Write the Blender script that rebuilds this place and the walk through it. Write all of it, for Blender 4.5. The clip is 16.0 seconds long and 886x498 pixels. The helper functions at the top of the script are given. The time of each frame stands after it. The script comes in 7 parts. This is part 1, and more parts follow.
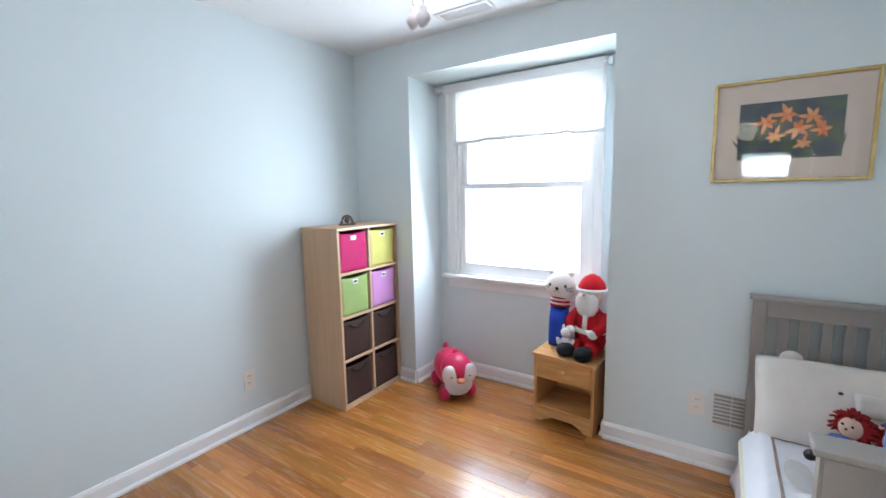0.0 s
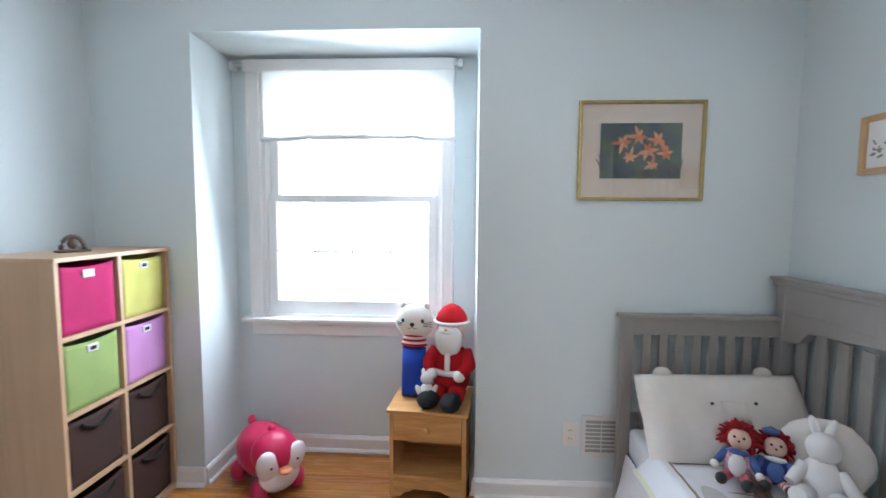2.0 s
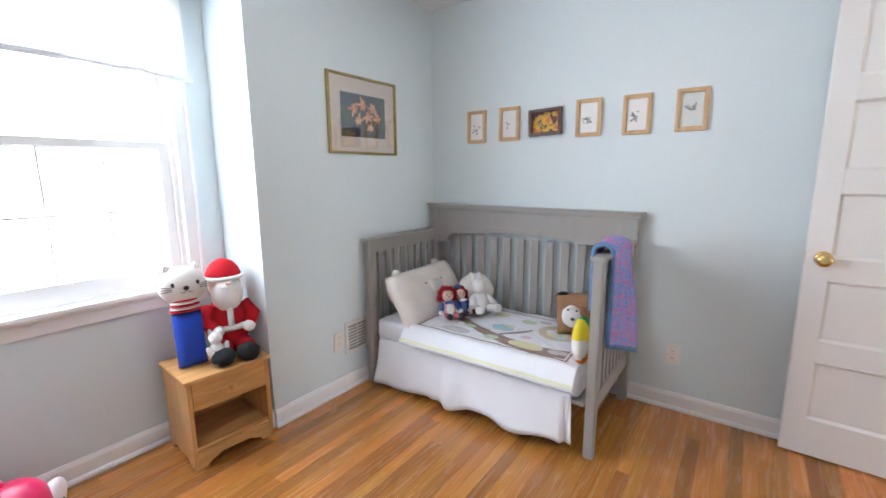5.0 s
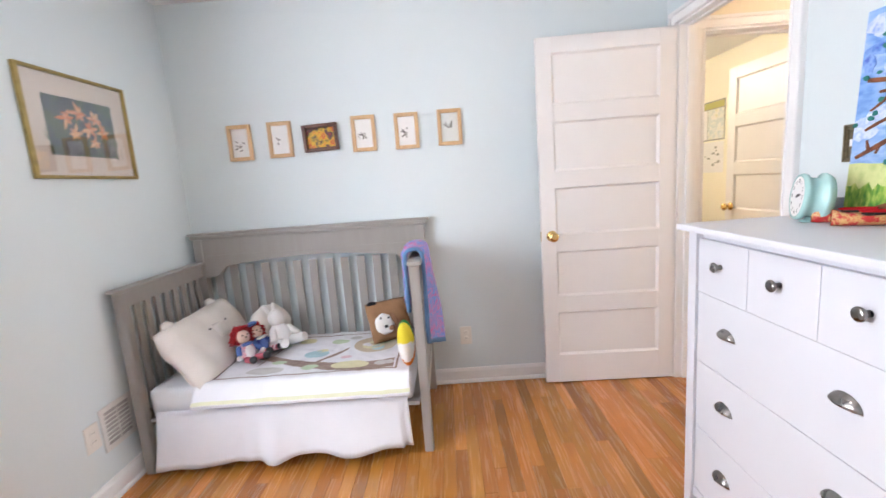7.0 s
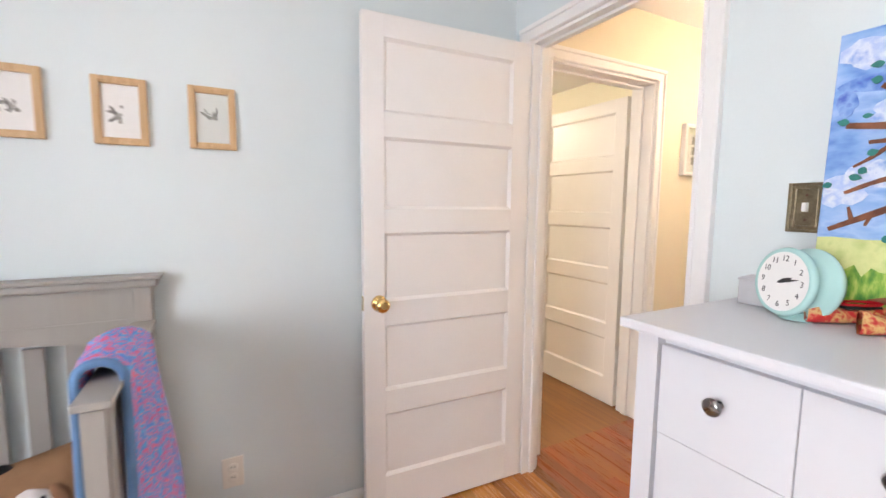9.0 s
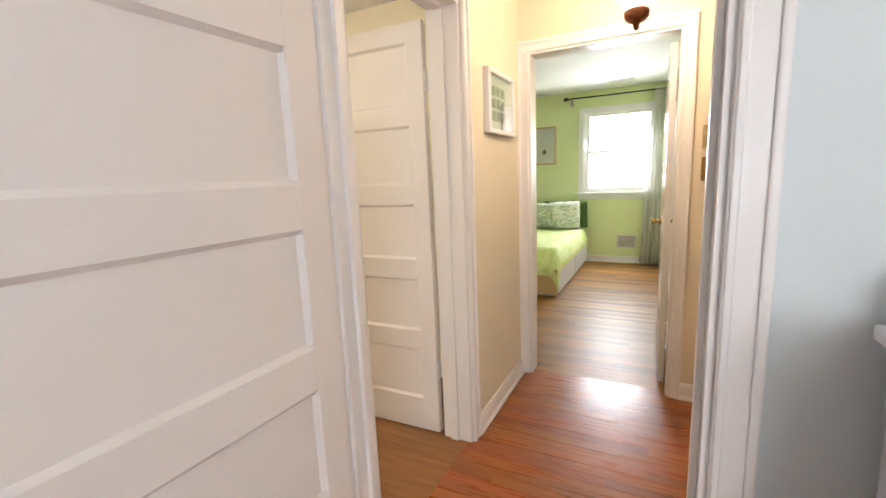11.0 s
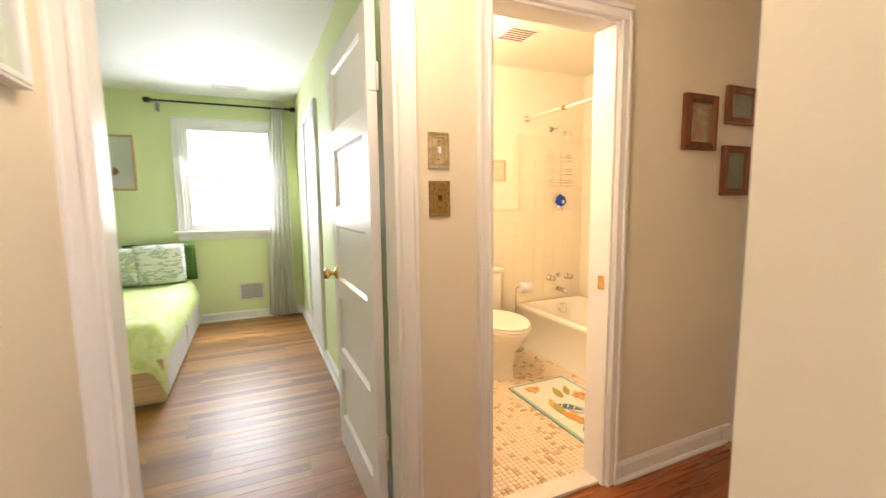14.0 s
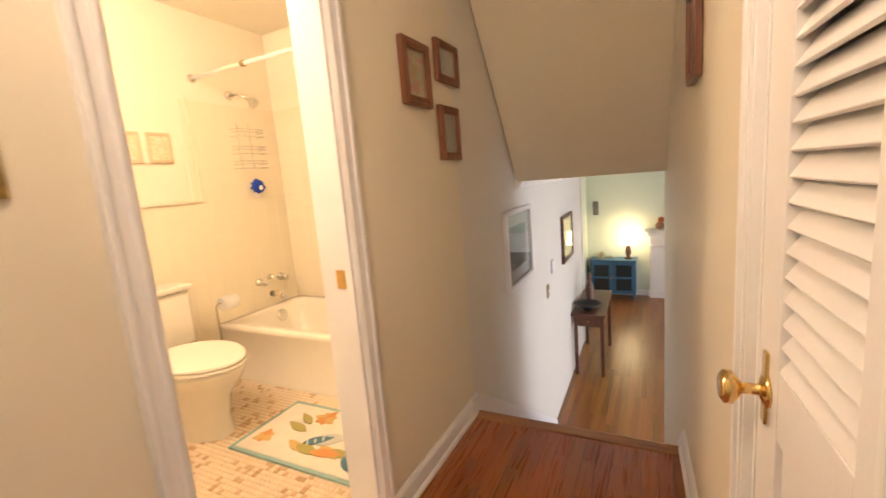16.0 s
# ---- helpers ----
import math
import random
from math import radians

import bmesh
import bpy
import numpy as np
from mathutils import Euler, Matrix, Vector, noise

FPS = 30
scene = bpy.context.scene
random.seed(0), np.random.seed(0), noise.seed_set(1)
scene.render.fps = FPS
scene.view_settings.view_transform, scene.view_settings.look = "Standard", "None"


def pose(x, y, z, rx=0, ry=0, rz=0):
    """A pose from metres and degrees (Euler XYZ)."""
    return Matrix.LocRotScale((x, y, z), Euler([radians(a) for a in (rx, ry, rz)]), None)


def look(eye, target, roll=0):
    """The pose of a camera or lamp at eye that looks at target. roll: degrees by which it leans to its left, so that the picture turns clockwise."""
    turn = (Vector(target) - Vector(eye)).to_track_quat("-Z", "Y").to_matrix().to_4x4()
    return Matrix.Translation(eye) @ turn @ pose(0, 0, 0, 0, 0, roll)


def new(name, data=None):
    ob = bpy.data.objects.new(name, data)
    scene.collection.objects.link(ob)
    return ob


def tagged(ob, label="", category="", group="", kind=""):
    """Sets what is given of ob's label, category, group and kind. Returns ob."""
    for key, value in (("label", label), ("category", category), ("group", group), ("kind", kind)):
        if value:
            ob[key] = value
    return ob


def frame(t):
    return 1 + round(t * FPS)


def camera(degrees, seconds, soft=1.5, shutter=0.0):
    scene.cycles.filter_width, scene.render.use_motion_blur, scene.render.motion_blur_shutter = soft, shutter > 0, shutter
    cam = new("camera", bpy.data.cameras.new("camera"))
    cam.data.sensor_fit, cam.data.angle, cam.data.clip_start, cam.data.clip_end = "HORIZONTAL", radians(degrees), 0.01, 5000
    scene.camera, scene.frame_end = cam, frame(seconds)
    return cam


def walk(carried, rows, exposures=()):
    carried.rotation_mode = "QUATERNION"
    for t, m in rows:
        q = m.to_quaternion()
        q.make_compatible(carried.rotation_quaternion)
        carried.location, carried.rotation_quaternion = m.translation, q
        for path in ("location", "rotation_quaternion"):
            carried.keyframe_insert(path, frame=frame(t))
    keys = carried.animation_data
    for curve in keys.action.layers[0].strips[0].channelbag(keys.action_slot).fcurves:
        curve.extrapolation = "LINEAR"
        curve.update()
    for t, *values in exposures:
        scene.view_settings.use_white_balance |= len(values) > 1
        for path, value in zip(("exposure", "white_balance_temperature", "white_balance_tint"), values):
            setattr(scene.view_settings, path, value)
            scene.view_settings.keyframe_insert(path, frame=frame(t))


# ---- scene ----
cam = camera(92.5, 16.0, shutter=0.35)
PATH = [
    (0, (1.33, -0.084, 1.399), (0.232, 1.566, 1.13), -1.1),
    (0.5, (1.214, 0.05, 1.378), (0.323, 1.819, 1.104), -2.1),
    (1, (1.093, 0.171, 1.375), (0.414, 2.035, 1.121), -1.7),
    (1.5, (0.951, 0.254, 1.37), (0.525, 2.198, 1.173), -0.3),
    (2, (0.762, 0.334, 1.338), (0.664, 2.326, 1.185), 0.4),
    (2.5, (0.623, 0.414, 1.275), (0.868, 2.393, 1.119), -0.8),
    (3, (0.46, 0.404, 1.263), (1.026, 2.316, 1.104), -1.5),
    (3.5, (0.289, 0.348, 1.293), (1.169, 2.132, 1.081), -1.8),
    (6, (-0.492, 0.516, 1.302), (1.386, 1.105, 0.947), -1.3),
    (6.5, (-0.489, 0.645, 1.306), (1.46, 0.934, 0.966), -3.1),
    (7, (-0.381, 0.712, 1.292), (1.594, 0.738, 0.977), -4.2),
    (7.5, (-0.218, 0.719, 1.298), (1.751, 0.512, 1.016), -4.1),
    (8, (0.01, 0.723, 1.296), (1.942, 0.268, 1.049), -2.4),
    (8.5, (0.272, 0.713, 1.328), (2.133, 0.017, 1.097), -0.1),
    (9, (0.515, 0.645, 1.316), (2.277, -0.28, 1.111), 0.5),
    (9.2, (0.611, 0.61, 1.326), (2.319, -0.409, 1.113), 0.2),
    (11.3, (1.473, 0.083, 1.301), (2.22, -1.744, 0.975), -2.2),
    (11.5, (1.521, 0.033, 1.3), (2.158, -1.837, 0.989), -1.9),
    (12, (1.618, -0.187, 1.294), (1.979, -2.136, 1.028), -2.1),
    (12.5, (1.663, -0.42, 1.297), (1.738, -2.406, 1.076), -3.0),
    (13, (1.689, -0.661, 1.304), (1.465, -2.638, 1.097), -3.4),
    (13.5, (1.738, -0.855, 1.287), (1.199, -2.769, 1.073), -2.2),
    (14, (1.758, -1.108, 1.28), (0.949, -2.923, 1.055), -0.7),
    (14.5, (1.751, -1.29, 1.272), (0.657, -2.951, 1.057), -0.5),
    (15, (1.683, -1.42, 1.219), (0.308, -2.854, 0.991), -2.9),
    (15.3, (1.608, -1.478, 1.197), (0.09, -2.754, 0.942), -4.4),
    (15.5, (1.56, -1.517, 1.197), (-0.038, -2.688, 0.924), -5.0),
    (15.7, (1.525, -1.559, 1.184), (-0.153, -2.611, 0.905), -5.1),
    (16, (1.415, -1.591, 1.202), (-0.342, -2.493, 0.883), -4.8),
]
walk(cam, [(t, look(eye, target, roll)) for t, eye, target, roll in PATH], exposures=[(0, -0.38, 5680, 10), (1.5, -0.42, 5700, 10), (3.5, -0.58, 5760, 10), (6, 0.08, 6150, 17), (7.5, 0.13, 6300, 18), (9.2, -0.05, 6550, 18), (11.3, -0.32, 6600, 17), (12.2, -0.2, 6500, 18), (13, -0.18, 6480, 19), (14.5, -0.14, 6450, 18), (16, -0.17, 6480, 21)])

# ---- world, sun and large lights ----
world = bpy.data.worlds.new("world")
scene.world = world
world.use_nodes = True
sky = world.node_tree.nodes.new("ShaderNodeTexSky")
sky.sky_type = "NISHITA"
sky.sun_disc = False
sky.sun_elevation = radians(66)
sky.sun_rotation = radians(176)
world.node_tree.links.new(sky.outputs[0], world.node_tree.nodes["Background"].inputs[0])
world.node_tree.nodes["Background"].inputs[1].default_value = 0.12


def lamp(name, kind, m, energy, color, size=0.1, size_y=None):
    data = bpy.data.lights.new(name, kind)
    data.energy, data.color = energy, color
    if kind == "AREA":
        data.size = size
        if size_y:
            data.shape, data.size_y = "RECTANGLE", size_y
    elif kind == "POINT":
        data.shadow_soft_size = size
    elif kind == "SUN":
        data.angle = radians(0.5)
    ob = new(name, data)
    ob.matrix_world = m
    return ob


DAY = (0.90, 0.95, 1.0)
WARM = (1.0, 0.77, 0.52)
lamp("sun", "SUN", look((0.6, -13, 30), (1.4, 0, 0)), 5.0, (1.0, 0.95, 0.88))
lamp("daylight_bedroom", "AREA", look((0.15, 2.60, 1.42), (0.85, 0, 0.85)), 54, DAY, 0.9, 1.2)
lamp("daylight_green_room", "AREA", look((1.95, -6.33, 1.55), (2.1, -4, 0.35)), 78, DAY, 0.75, 0.95)
lamp("ceiling_bulb", "POINT", pose(0.60, 0.85, 2.16), 7, (1.0, 0.92, 0.84), 0.12)
lamp("hall_bulb", "POINT", pose(1.51, -1.90, 2.06), 33, WARM, 0.08)
lamp("bath_bulb", "POINT", pose(0.75, -3.35, 2.1), 72, (1.0, 0.77, 0.51), 0.12)
# added fill lamp with no fixture, placed to brighten the yellow room evenly
lamp("yellow_room_bulb", "POINT", pose(3.9, -0.6, 2.05), 52, (1.0, 0.90, 0.72), 0.12)
lamp("living_daylight", "AREA", look((-2.5, 0.3, -0.45), (-2.3, -2.4, -0.8)), 46, DAY, 2.0, 1.2)


# ---- materials ----
def mat(name, color, rough=0.5, metal=0.0, vary=0.06, scale=6.0, bump=0.02, fine=80.0, second=None, rand=0.0, spec=0.5, coat=0.0):
    m = bpy.data.materials.new(name)
    m.use_nodes = True
    n, l = m.node_tree.nodes, m.node_tree.links
    b = n["Principled BSDF"]
    geo = n.new("ShaderNodeNewGeometry")
    n1 = n.new("ShaderNodeTexNoise")
    n1.inputs["Scale"].default_value, n1.inputs["Detail"].default_value = scale, 5
    n2 = n.new("ShaderNodeTexNoise")
    n2.inputs["Scale"].default_value, n2.inputs["Detail"].default_value = fine, 3
    for t in (n1, n2):
        l.new(geo.outputs["Position"], t.inputs["Vector"])
    ramp = n.new("ShaderNodeValToRGB")
    ramp.color_ramp.elements[0].position, ramp.color_ramp.elements[1].position = 0.3, 0.7
    lo = second or tuple(c * (1 - vary) for c in color)
    ramp.color_ramp.elements[0].color, ramp.color_ramp.elements[1].color = (*lo, 1), (*color, 1)
    l.new(n1.outputs["Fac"], ramp.inputs["Fac"])
    out = ramp.outputs["Color"]
    mixf = n.new("ShaderNodeMix")
    mixf.data_type, mixf.blend_type = "RGBA", "MULTIPLY"
    mixf.inputs["Factor"].default_value = 1.0
    r2 = n.new("ShaderNodeMapRange")
    r2.inputs["To Min"].default_value, r2.inputs["To Max"].default_value = 1 - vary, 1 + vary * 0.4
    l.new(n2.outputs["Fac"], r2.inputs["Value"])
    l.new(out, mixf.inputs["A"])
    l.new(r2.outputs["Result"], mixf.inputs["B"])
    out = mixf.outputs["Result"]
    if rand:
        info = n.new("ShaderNodeObjectInfo")
        rr = n.new("ShaderNodeMapRange")
        rr.inputs["To Min"].default_value, rr.inputs["To Max"].default_value = 1 - rand, 1 + rand
        l.new(info.outputs["Random"], rr.inputs["Value"])
        mx = n.new("ShaderNodeMix")
        mx.data_type, mx.blend_type = "RGBA", "MULTIPLY"
        mx.inputs["Factor"].default_value = 1.0
        l.new(out, mx.inputs["A"])
        l.new(rr.outputs["Result"], mx.inputs["B"])
        out = mx.outputs["Result"]
    l.new(out, b.inputs["Base Color"])
    rn = n.new("ShaderNodeMapRange")
    rn.inputs["To Min"].default_value, rn.inputs["To Max"].default_value = max(rough - 0.07, 0.02), min(rough + 0.07, 1)
    l.new(n1.outputs["Fac"], rn.inputs["Value"])
    l.new(rn.outputs["Result"], b.inputs["Roughness"])
    b.inputs["Metallic"].default_value = metal
    b.inputs["Specular IOR Level"].default_value = spec
    b.inputs["Coat Weight"].default_value = coat
    if bump:
        bp = n.new("ShaderNodeBump")
        bp.inputs["Strength"].default_value, bp.inputs["Distance"].default_value = min(1, bump * 12), 0.002
        l.new(n2.outputs["Fac"], bp.inputs["Height"])
        l.new(bp.outputs["Normal"], b.inputs["Normal"])
    return m


def wood(name, light, dark, rough=0.35, along="X", rand=0.0, grain=1.0, coat=0.0, island=False):
    """Wood whose grain runs along one world axis."""
    m = bpy.data.materials.new(name)
    m.use_nodes = True
    n, l = m.node_tree.nodes, m.node_tree.links
    b = n["Principled BSDF"]
    geo = n.new("ShaderNodeNewGeometry")
    info = n.new("ShaderNodeObjectInfo")
    rsrc = geo.outputs["Random Per Island"] if island else info.outputs["Random"]
    mp = n.new("ShaderNodeMapping")
    s = {"X": (1.2, 22, 22), "Y": (22, 1.2, 22), "Z": (22, 22, 1.2)}[along]
    mp.inputs["Scale"].default_value = [v * grain for v in s]
    off = n.new("ShaderNodeMath")
    off.operation = "MULTIPLY"
    off.inputs[1].default_value = 37.0
    l.new(rsrc, off.inputs[0])
    add = n.new("ShaderNodeVectorMath")
    add.operation = "ADD"
    l.new(geo.outputs["Position"], add.inputs[0])
    l.new(off.outputs[0], add.inputs[1])
    l.new(add.outputs[0], mp.inputs["Vector"])
    n1 = n.new("ShaderNodeTexNoise")
    n1.inputs["Scale"].default_value, n1.inputs["Detail"].default_value, n1.inputs["Distortion"].default_value = 1.6, 6, 1.2
    l.new(mp.outputs[0], n1.inputs["Vector"])
    ramp = n.new("ShaderNodeValToRGB")
    ramp.color_ramp.elements[0].position, ramp.color_ramp.elements[1].position = 0.32, 0.68
    ramp.color_ramp.elements[0].color, ramp.color_ramp.elements[1].color = (*dark, 1), (*light, 1)
    l.new(n1.outputs["Fac"], ramp.inputs["Fac"])
    out = ramp.outputs["Color"]
    if rand:
        hs = n.new("ShaderNodeHueSaturation")
        mv = n.new("ShaderNodeMapRange")
        mv.inputs["To Min"].default_value, mv.inputs["To Max"].default_value = 1 - rand, 1 + rand
        l.new(rsrc, mv.inputs["Value"])
        wn = n.new("ShaderNodeTexWhiteNoise")
        wn.noise_dimensions = "1D"
        l.new(off.outputs[0], wn.inputs["W"])
        mh = n.new("ShaderNodeMapRange")
        mh.inputs["To Min"].default_value, mh.inputs["To Max"].default_value = 0.494, 0.508
        l.new(wn.outputs["Value"], mh.inputs["Value"])
        l.new(mv.outputs["Result"], hs.inputs["Value"])
        l.new(mh.outputs["Result"], hs.inputs["Hue"])
        l.new(out, hs.inputs["Color"])
        out = hs.outputs["Color"]
    l.new(out, b.inputs["Base Color"])
    rn = n.new("ShaderNodeMapRange")
    rn.inputs["To Min"].default_value, rn.inputs["To Max"].default_value = max(0.05, rough - 0.08), rough + 0.12
    l.new(n1.outputs["Fac"], rn.inputs["Value"])
    l.new(rn.outputs["Result"], b.inputs["Roughness"])
    b.inputs["Coat Weight"].default_value = coat
    b.inputs["Coat Roughness"].default_value = 0.22
    bp = n.new("ShaderNodeBump")
    bp.inputs["Strength"].default_value, bp.inputs["Distance"].default_value = 0.12, 0.002
    l.new(n1.outputs["Fac"], bp.inputs["Height"])
    l.new(bp.outputs["Normal"], b.inputs["Normal"])
    return m


def glow(name, color, strength):
    m = bpy.data.materials.new(name)
    m.use_nodes = True
    b = m.node_tree.nodes["Principled BSDF"]
    b.inputs["Base Color"].default_value = (*color, 1)
    b.inputs["Emission Color"].default_value = (*color, 1)
    b.inputs["Emission Strength"].default_value = strength
    return m


def glass(name, rough=0.01):
    """A thin clear pane: it lets light straight through and mirrors more at a glancing angle."""
    m = bpy.data.materials.new(name)
    m.use_nodes = True
    n, l = m.node_tree.nodes, m.node_tree.links
    tr, gl, lw, pw, mx = (n.new("ShaderNode" + k) for k in ("BsdfTransparent", "BsdfGlossy", "LayerWeight", "MapRange", "MixShader"))
    tr.inputs["Color"].default_value = (0.97, 0.98, 0.97, 1)
    gl.inputs["Roughness"].default_value = rough
    lw.inputs["Blend"].default_value = 0.25
    pw.inputs["To Min"].default_value, pw.inputs["To Max"].default_value = 0.03, 0.75
    l.new(lw.outputs["Facing"], pw.inputs["Value"])
    l.new(pw.outputs["Result"], mx.inputs[0])
    l.new(tr.outputs[0], mx.inputs[1])
    l.new(gl.outputs[0], mx.inputs[2])
    l.new(mx.outputs[0], n["Material Output"].inputs["Surface"])
    return m


M_BLUEWALL = mat("pale_blue_paint", (0.665, 0.73, 0.742), 0.6, vary=0.025, scale=2.5, bump=0.012, fine=220)
M_HALLWALL = mat("cream_paint", (0.77, 0.70, 0.55), 0.55, vary=0.03, scale=2.5, bump=0.012, fine=220)
M_GREENWALL = mat("lime_green_paint", (0.72, 0.80, 0.45), 0.6, vary=0.03, scale=2.5, bump=0.012, fine=220)
M_YELLOWWALL = mat("yellow_paint", (0.86, 0.82, 0.66), 0.6, vary=0.03, scale=2.5, bump=0.012, fine=220)
M_BATHWALL = mat("bath_cream_paint", (0.84, 0.78, 0.64), 0.5, vary=0.03, scale=2.5, bump=0.01, fine=220)
M_LIVWALL = mat("living_pale_paint", (0.74, 0.71, 0.64), 0.6, vary=0.03, scale=2.5, bump=0.012, fine=220)
M_LIVGREEN = mat("living_green_paint", (0.66, 0.74, 0.64), 0.6, vary=0.03, scale=2.5, bump=0.012, fine=220)
M_CEIL = mat("ceiling_white", (0.84, 0.84, 0.83), 0.7, vary=0.02, scale=2, bump=0.015, fine=180)
M_TRIM = mat("white_trim_paint", (0.82, 0.81, 0.80), 0.35, vary=0.03, scale=7, bump=0.008, fine=120)
M_DOOR = mat("white_door_paint", (0.80, 0.78, 0.765), 0.38, vary=0.03, scale=5, bump=0.012, fine=140)
M_OAK = wood("oak_floor", (0.43, 0.174, 0.037), (0.37, 0.142, 0.029), 0.24, "X", rand=0.34, grain=1.9, coat=0.5)
M_OAK2 = wood("oak_floor_joined", (0.26, 0.115, 0.033), (0.17, 0.068, 0.018), 0.45, "X", rand=0.18, grain=0.8, coat=0.1, island=True)
M_OAKLIV = wood("oak_floor_living", (0.28, 0.105, 0.022), (0.20, 0.070, 0.014), 0.30, "X", rand=0.25, grain=1.4, coat=0.15)
M_OAKG = wood("oak_floor_green_room", (0.29, 0.130, 0.026), (0.23, 0.097, 0.018), 0.42, "X", rand=0.35, grain=1.6, coat=0.05)
M_REDOAK = wood("red_oak_landing", (0.28, 0.078, 0.015), (0.25, 0.067, 0.013), 0.27, "X", rand=0.22, grain=1.6, coat=0.2)
M_NOSING = wood("stair_nosing_oak", (0.36, 0.16, 0.05), (0.24, 0.09, 0.03), 0.3, "Y")
M_PINE = wood("honey_pine", (0.66, 0.37, 0.14), (0.50, 0.25, 0.08), 0.35, "X")
M_PINEZ = wood("honey_pine_upright", (0.66, 0.37, 0.14), (0.50, 0.25, 0.08), 0.35, "Z")
M_MAPLE = wood("pale_maple_laminate", (0.62, 0.43, 0.27), (0.54, 0.36, 0.215), 0.4, "Z", grain=0.6)
M_FRAMEWOOD = wood("pale_frame_wood", (0.66, 0.45, 0.25), (0.52, 0.33, 0.16), 0.45, "Z", grain=1.5)
M_DARKWOOD = wood("dark_stained_wood", (0.13, 0.05, 0.025), (0.06, 0.02, 0.012), 0.35, "X")
M_REDWOOD = wood("reddish_frame_wood", (0.25, 0.085, 0.03), (0.12, 0.035, 0.015), 0.35, "Z")
M_CRIB = wood("grey_stained_wood", (0.335, 0.315, 0.29), (0.315, 0.295, 0.27), 0.42, "Z", grain=0.7)
M_BLACK = mat("void_black", (0.012, 0.012, 0.012), 0.8, vary=0.1)
M_BRASS = mat("polished_brass", (0.80, 0.56, 0.22), 0.18, 1.0, vary=0.12, scale=30, bump=0)
M_OLDBRASS = mat("antique_brass", (0.62, 0.50, 0.28), 0.42, 0.35, vary=0.35, scale=40, bump=0.03, fine=160)
M_FLORALBRASS = mat("pressed_brass", (0.50, 0.34, 0.12), 0.36, 1.0, vary=0.4, scale=90, bump=0.08, fine=160)
M_NICKEL = mat("brushed_pewter", (0.30, 0.29, 0.28), 0.28, 1.0, vary=0.15, scale=40, bump=0.01)
M_CHROME = mat("chrome", (0.75, 0.74, 0.72), 0.1, 1.0, vary=0.05, scale=20, bump=0)
M_GOLD = mat("gilt_frame", (0.52, 0.40, 0.16), 0.33, 1.0, vary=0.3, scale=30, bump=0.05, fine=120)
M_WHITEPL = mat("white_plastic", (0.80, 0.79, 0.77), 0.35, vary=0.02, bump=0)
M_PAPER = mat("white_paper", (0.80, 0.79, 0.77), 0.8, vary=0.03, scale=20, bump=0.01)
M_MATBOARD = mat("pink_mat_board", (0.78, 0.65, 0.58), 0.8, vary=0.03, scale=20, bump=0.01)
M_LACQUER = mat("white_lacquer", (0.66, 0.67, 0.71), 0.40, vary=0.006, scale=1.5, bump=0.0)
M_GLASS = glass("clear_glass")
M_OUT = glow("bright_outdoors", (0.97, 1.0, 0.98), 7.0)
M_BULB = glow("lit_bulb_glass", (1.0, 0.9, 0.75), 5.0)


# ---- mesh helpers ----
def box(bm, x0, x1, y0, y1, z0, z1, mi=0, bevel=0.0):
    g = bmesh.ops.create_cube(bm, size=1.0)
    vs = g["verts"]
    bmesh.ops.transform(bm, matrix=Matrix.LocRotScale(((x0 + x1) / 2, (y0 + y1) / 2, (z0 + z1) / 2), None, (abs(x1 - x0), abs(y1 - y0), abs(z1 - z0))), verts=vs)
    fs = {f for v in vs for f in v.link_faces}
    for f in fs:
        f.material_index = mi
    if bevel:
        bmesh.ops.bevel(bm, geom=list({e for v in vs for e in v.link_edges}), offset=bevel, segments=2, affect="EDGES", profile=0.6, material=mi)
    return bm


def cube(x0, x1, y0, y1, z0, z1, bevel=0.0):
    return box(bmesh.new(), x0, x1, y0, y1, z0, z1, 0, bevel)


def lathe(bm, profile, seg=24, m=None, mi=0):
    """Turns a profile of (radius, height) about the local z axis."""
    m = m or Matrix()
    rings = []
    for r, z in profile:
        rings.append([bm.verts.new(m @ Vector((max(r, 1e-4) * math.cos(2 * math.pi * i / seg), max(r, 1e-4) * math.sin(2 * math.pi * i / seg), z))) for i in range(seg)])
    for a, b in zip(rings, rings[1:]):
        for i in range(seg):
            f = bm.faces.new((a[i], a[(i + 1) % seg], b[(i + 1) % seg], b[i]))
            f.smooth, f.material_index = True, mi
    for ring, flip in ((rings[0], True), (rings[-1], False)):
        f = bm.faces.new(ring[::-1] if flip else ring)
        f.material_index = mi
    return bm


def ball(bm, c, r, mi=0, seg=16, m=None, rough=0.0):
    """An ellipsoid, a little lumpy if asked."""
    rr = r if isinstance(r, tuple) else (r, r, r)
    g = bmesh.ops.create_uvsphere(bm, u_segments=seg, v_segments=max(6, seg * 2 // 3), radius=1.0)
    t = Matrix.Translation(c) @ (m or Matrix()) @ Matrix.Diagonal((*rr, 1))
    for v in g["verts"]:
        if rough:
            v.co *= 1 + rough * noise.noise(v.co * 4 + Vector(c) * 9)
        v.co = t @ v.co
    for f in {f for v in g["verts"] for f in v.link_faces}:
        f.smooth, f.material_index = True, mi
    return bm


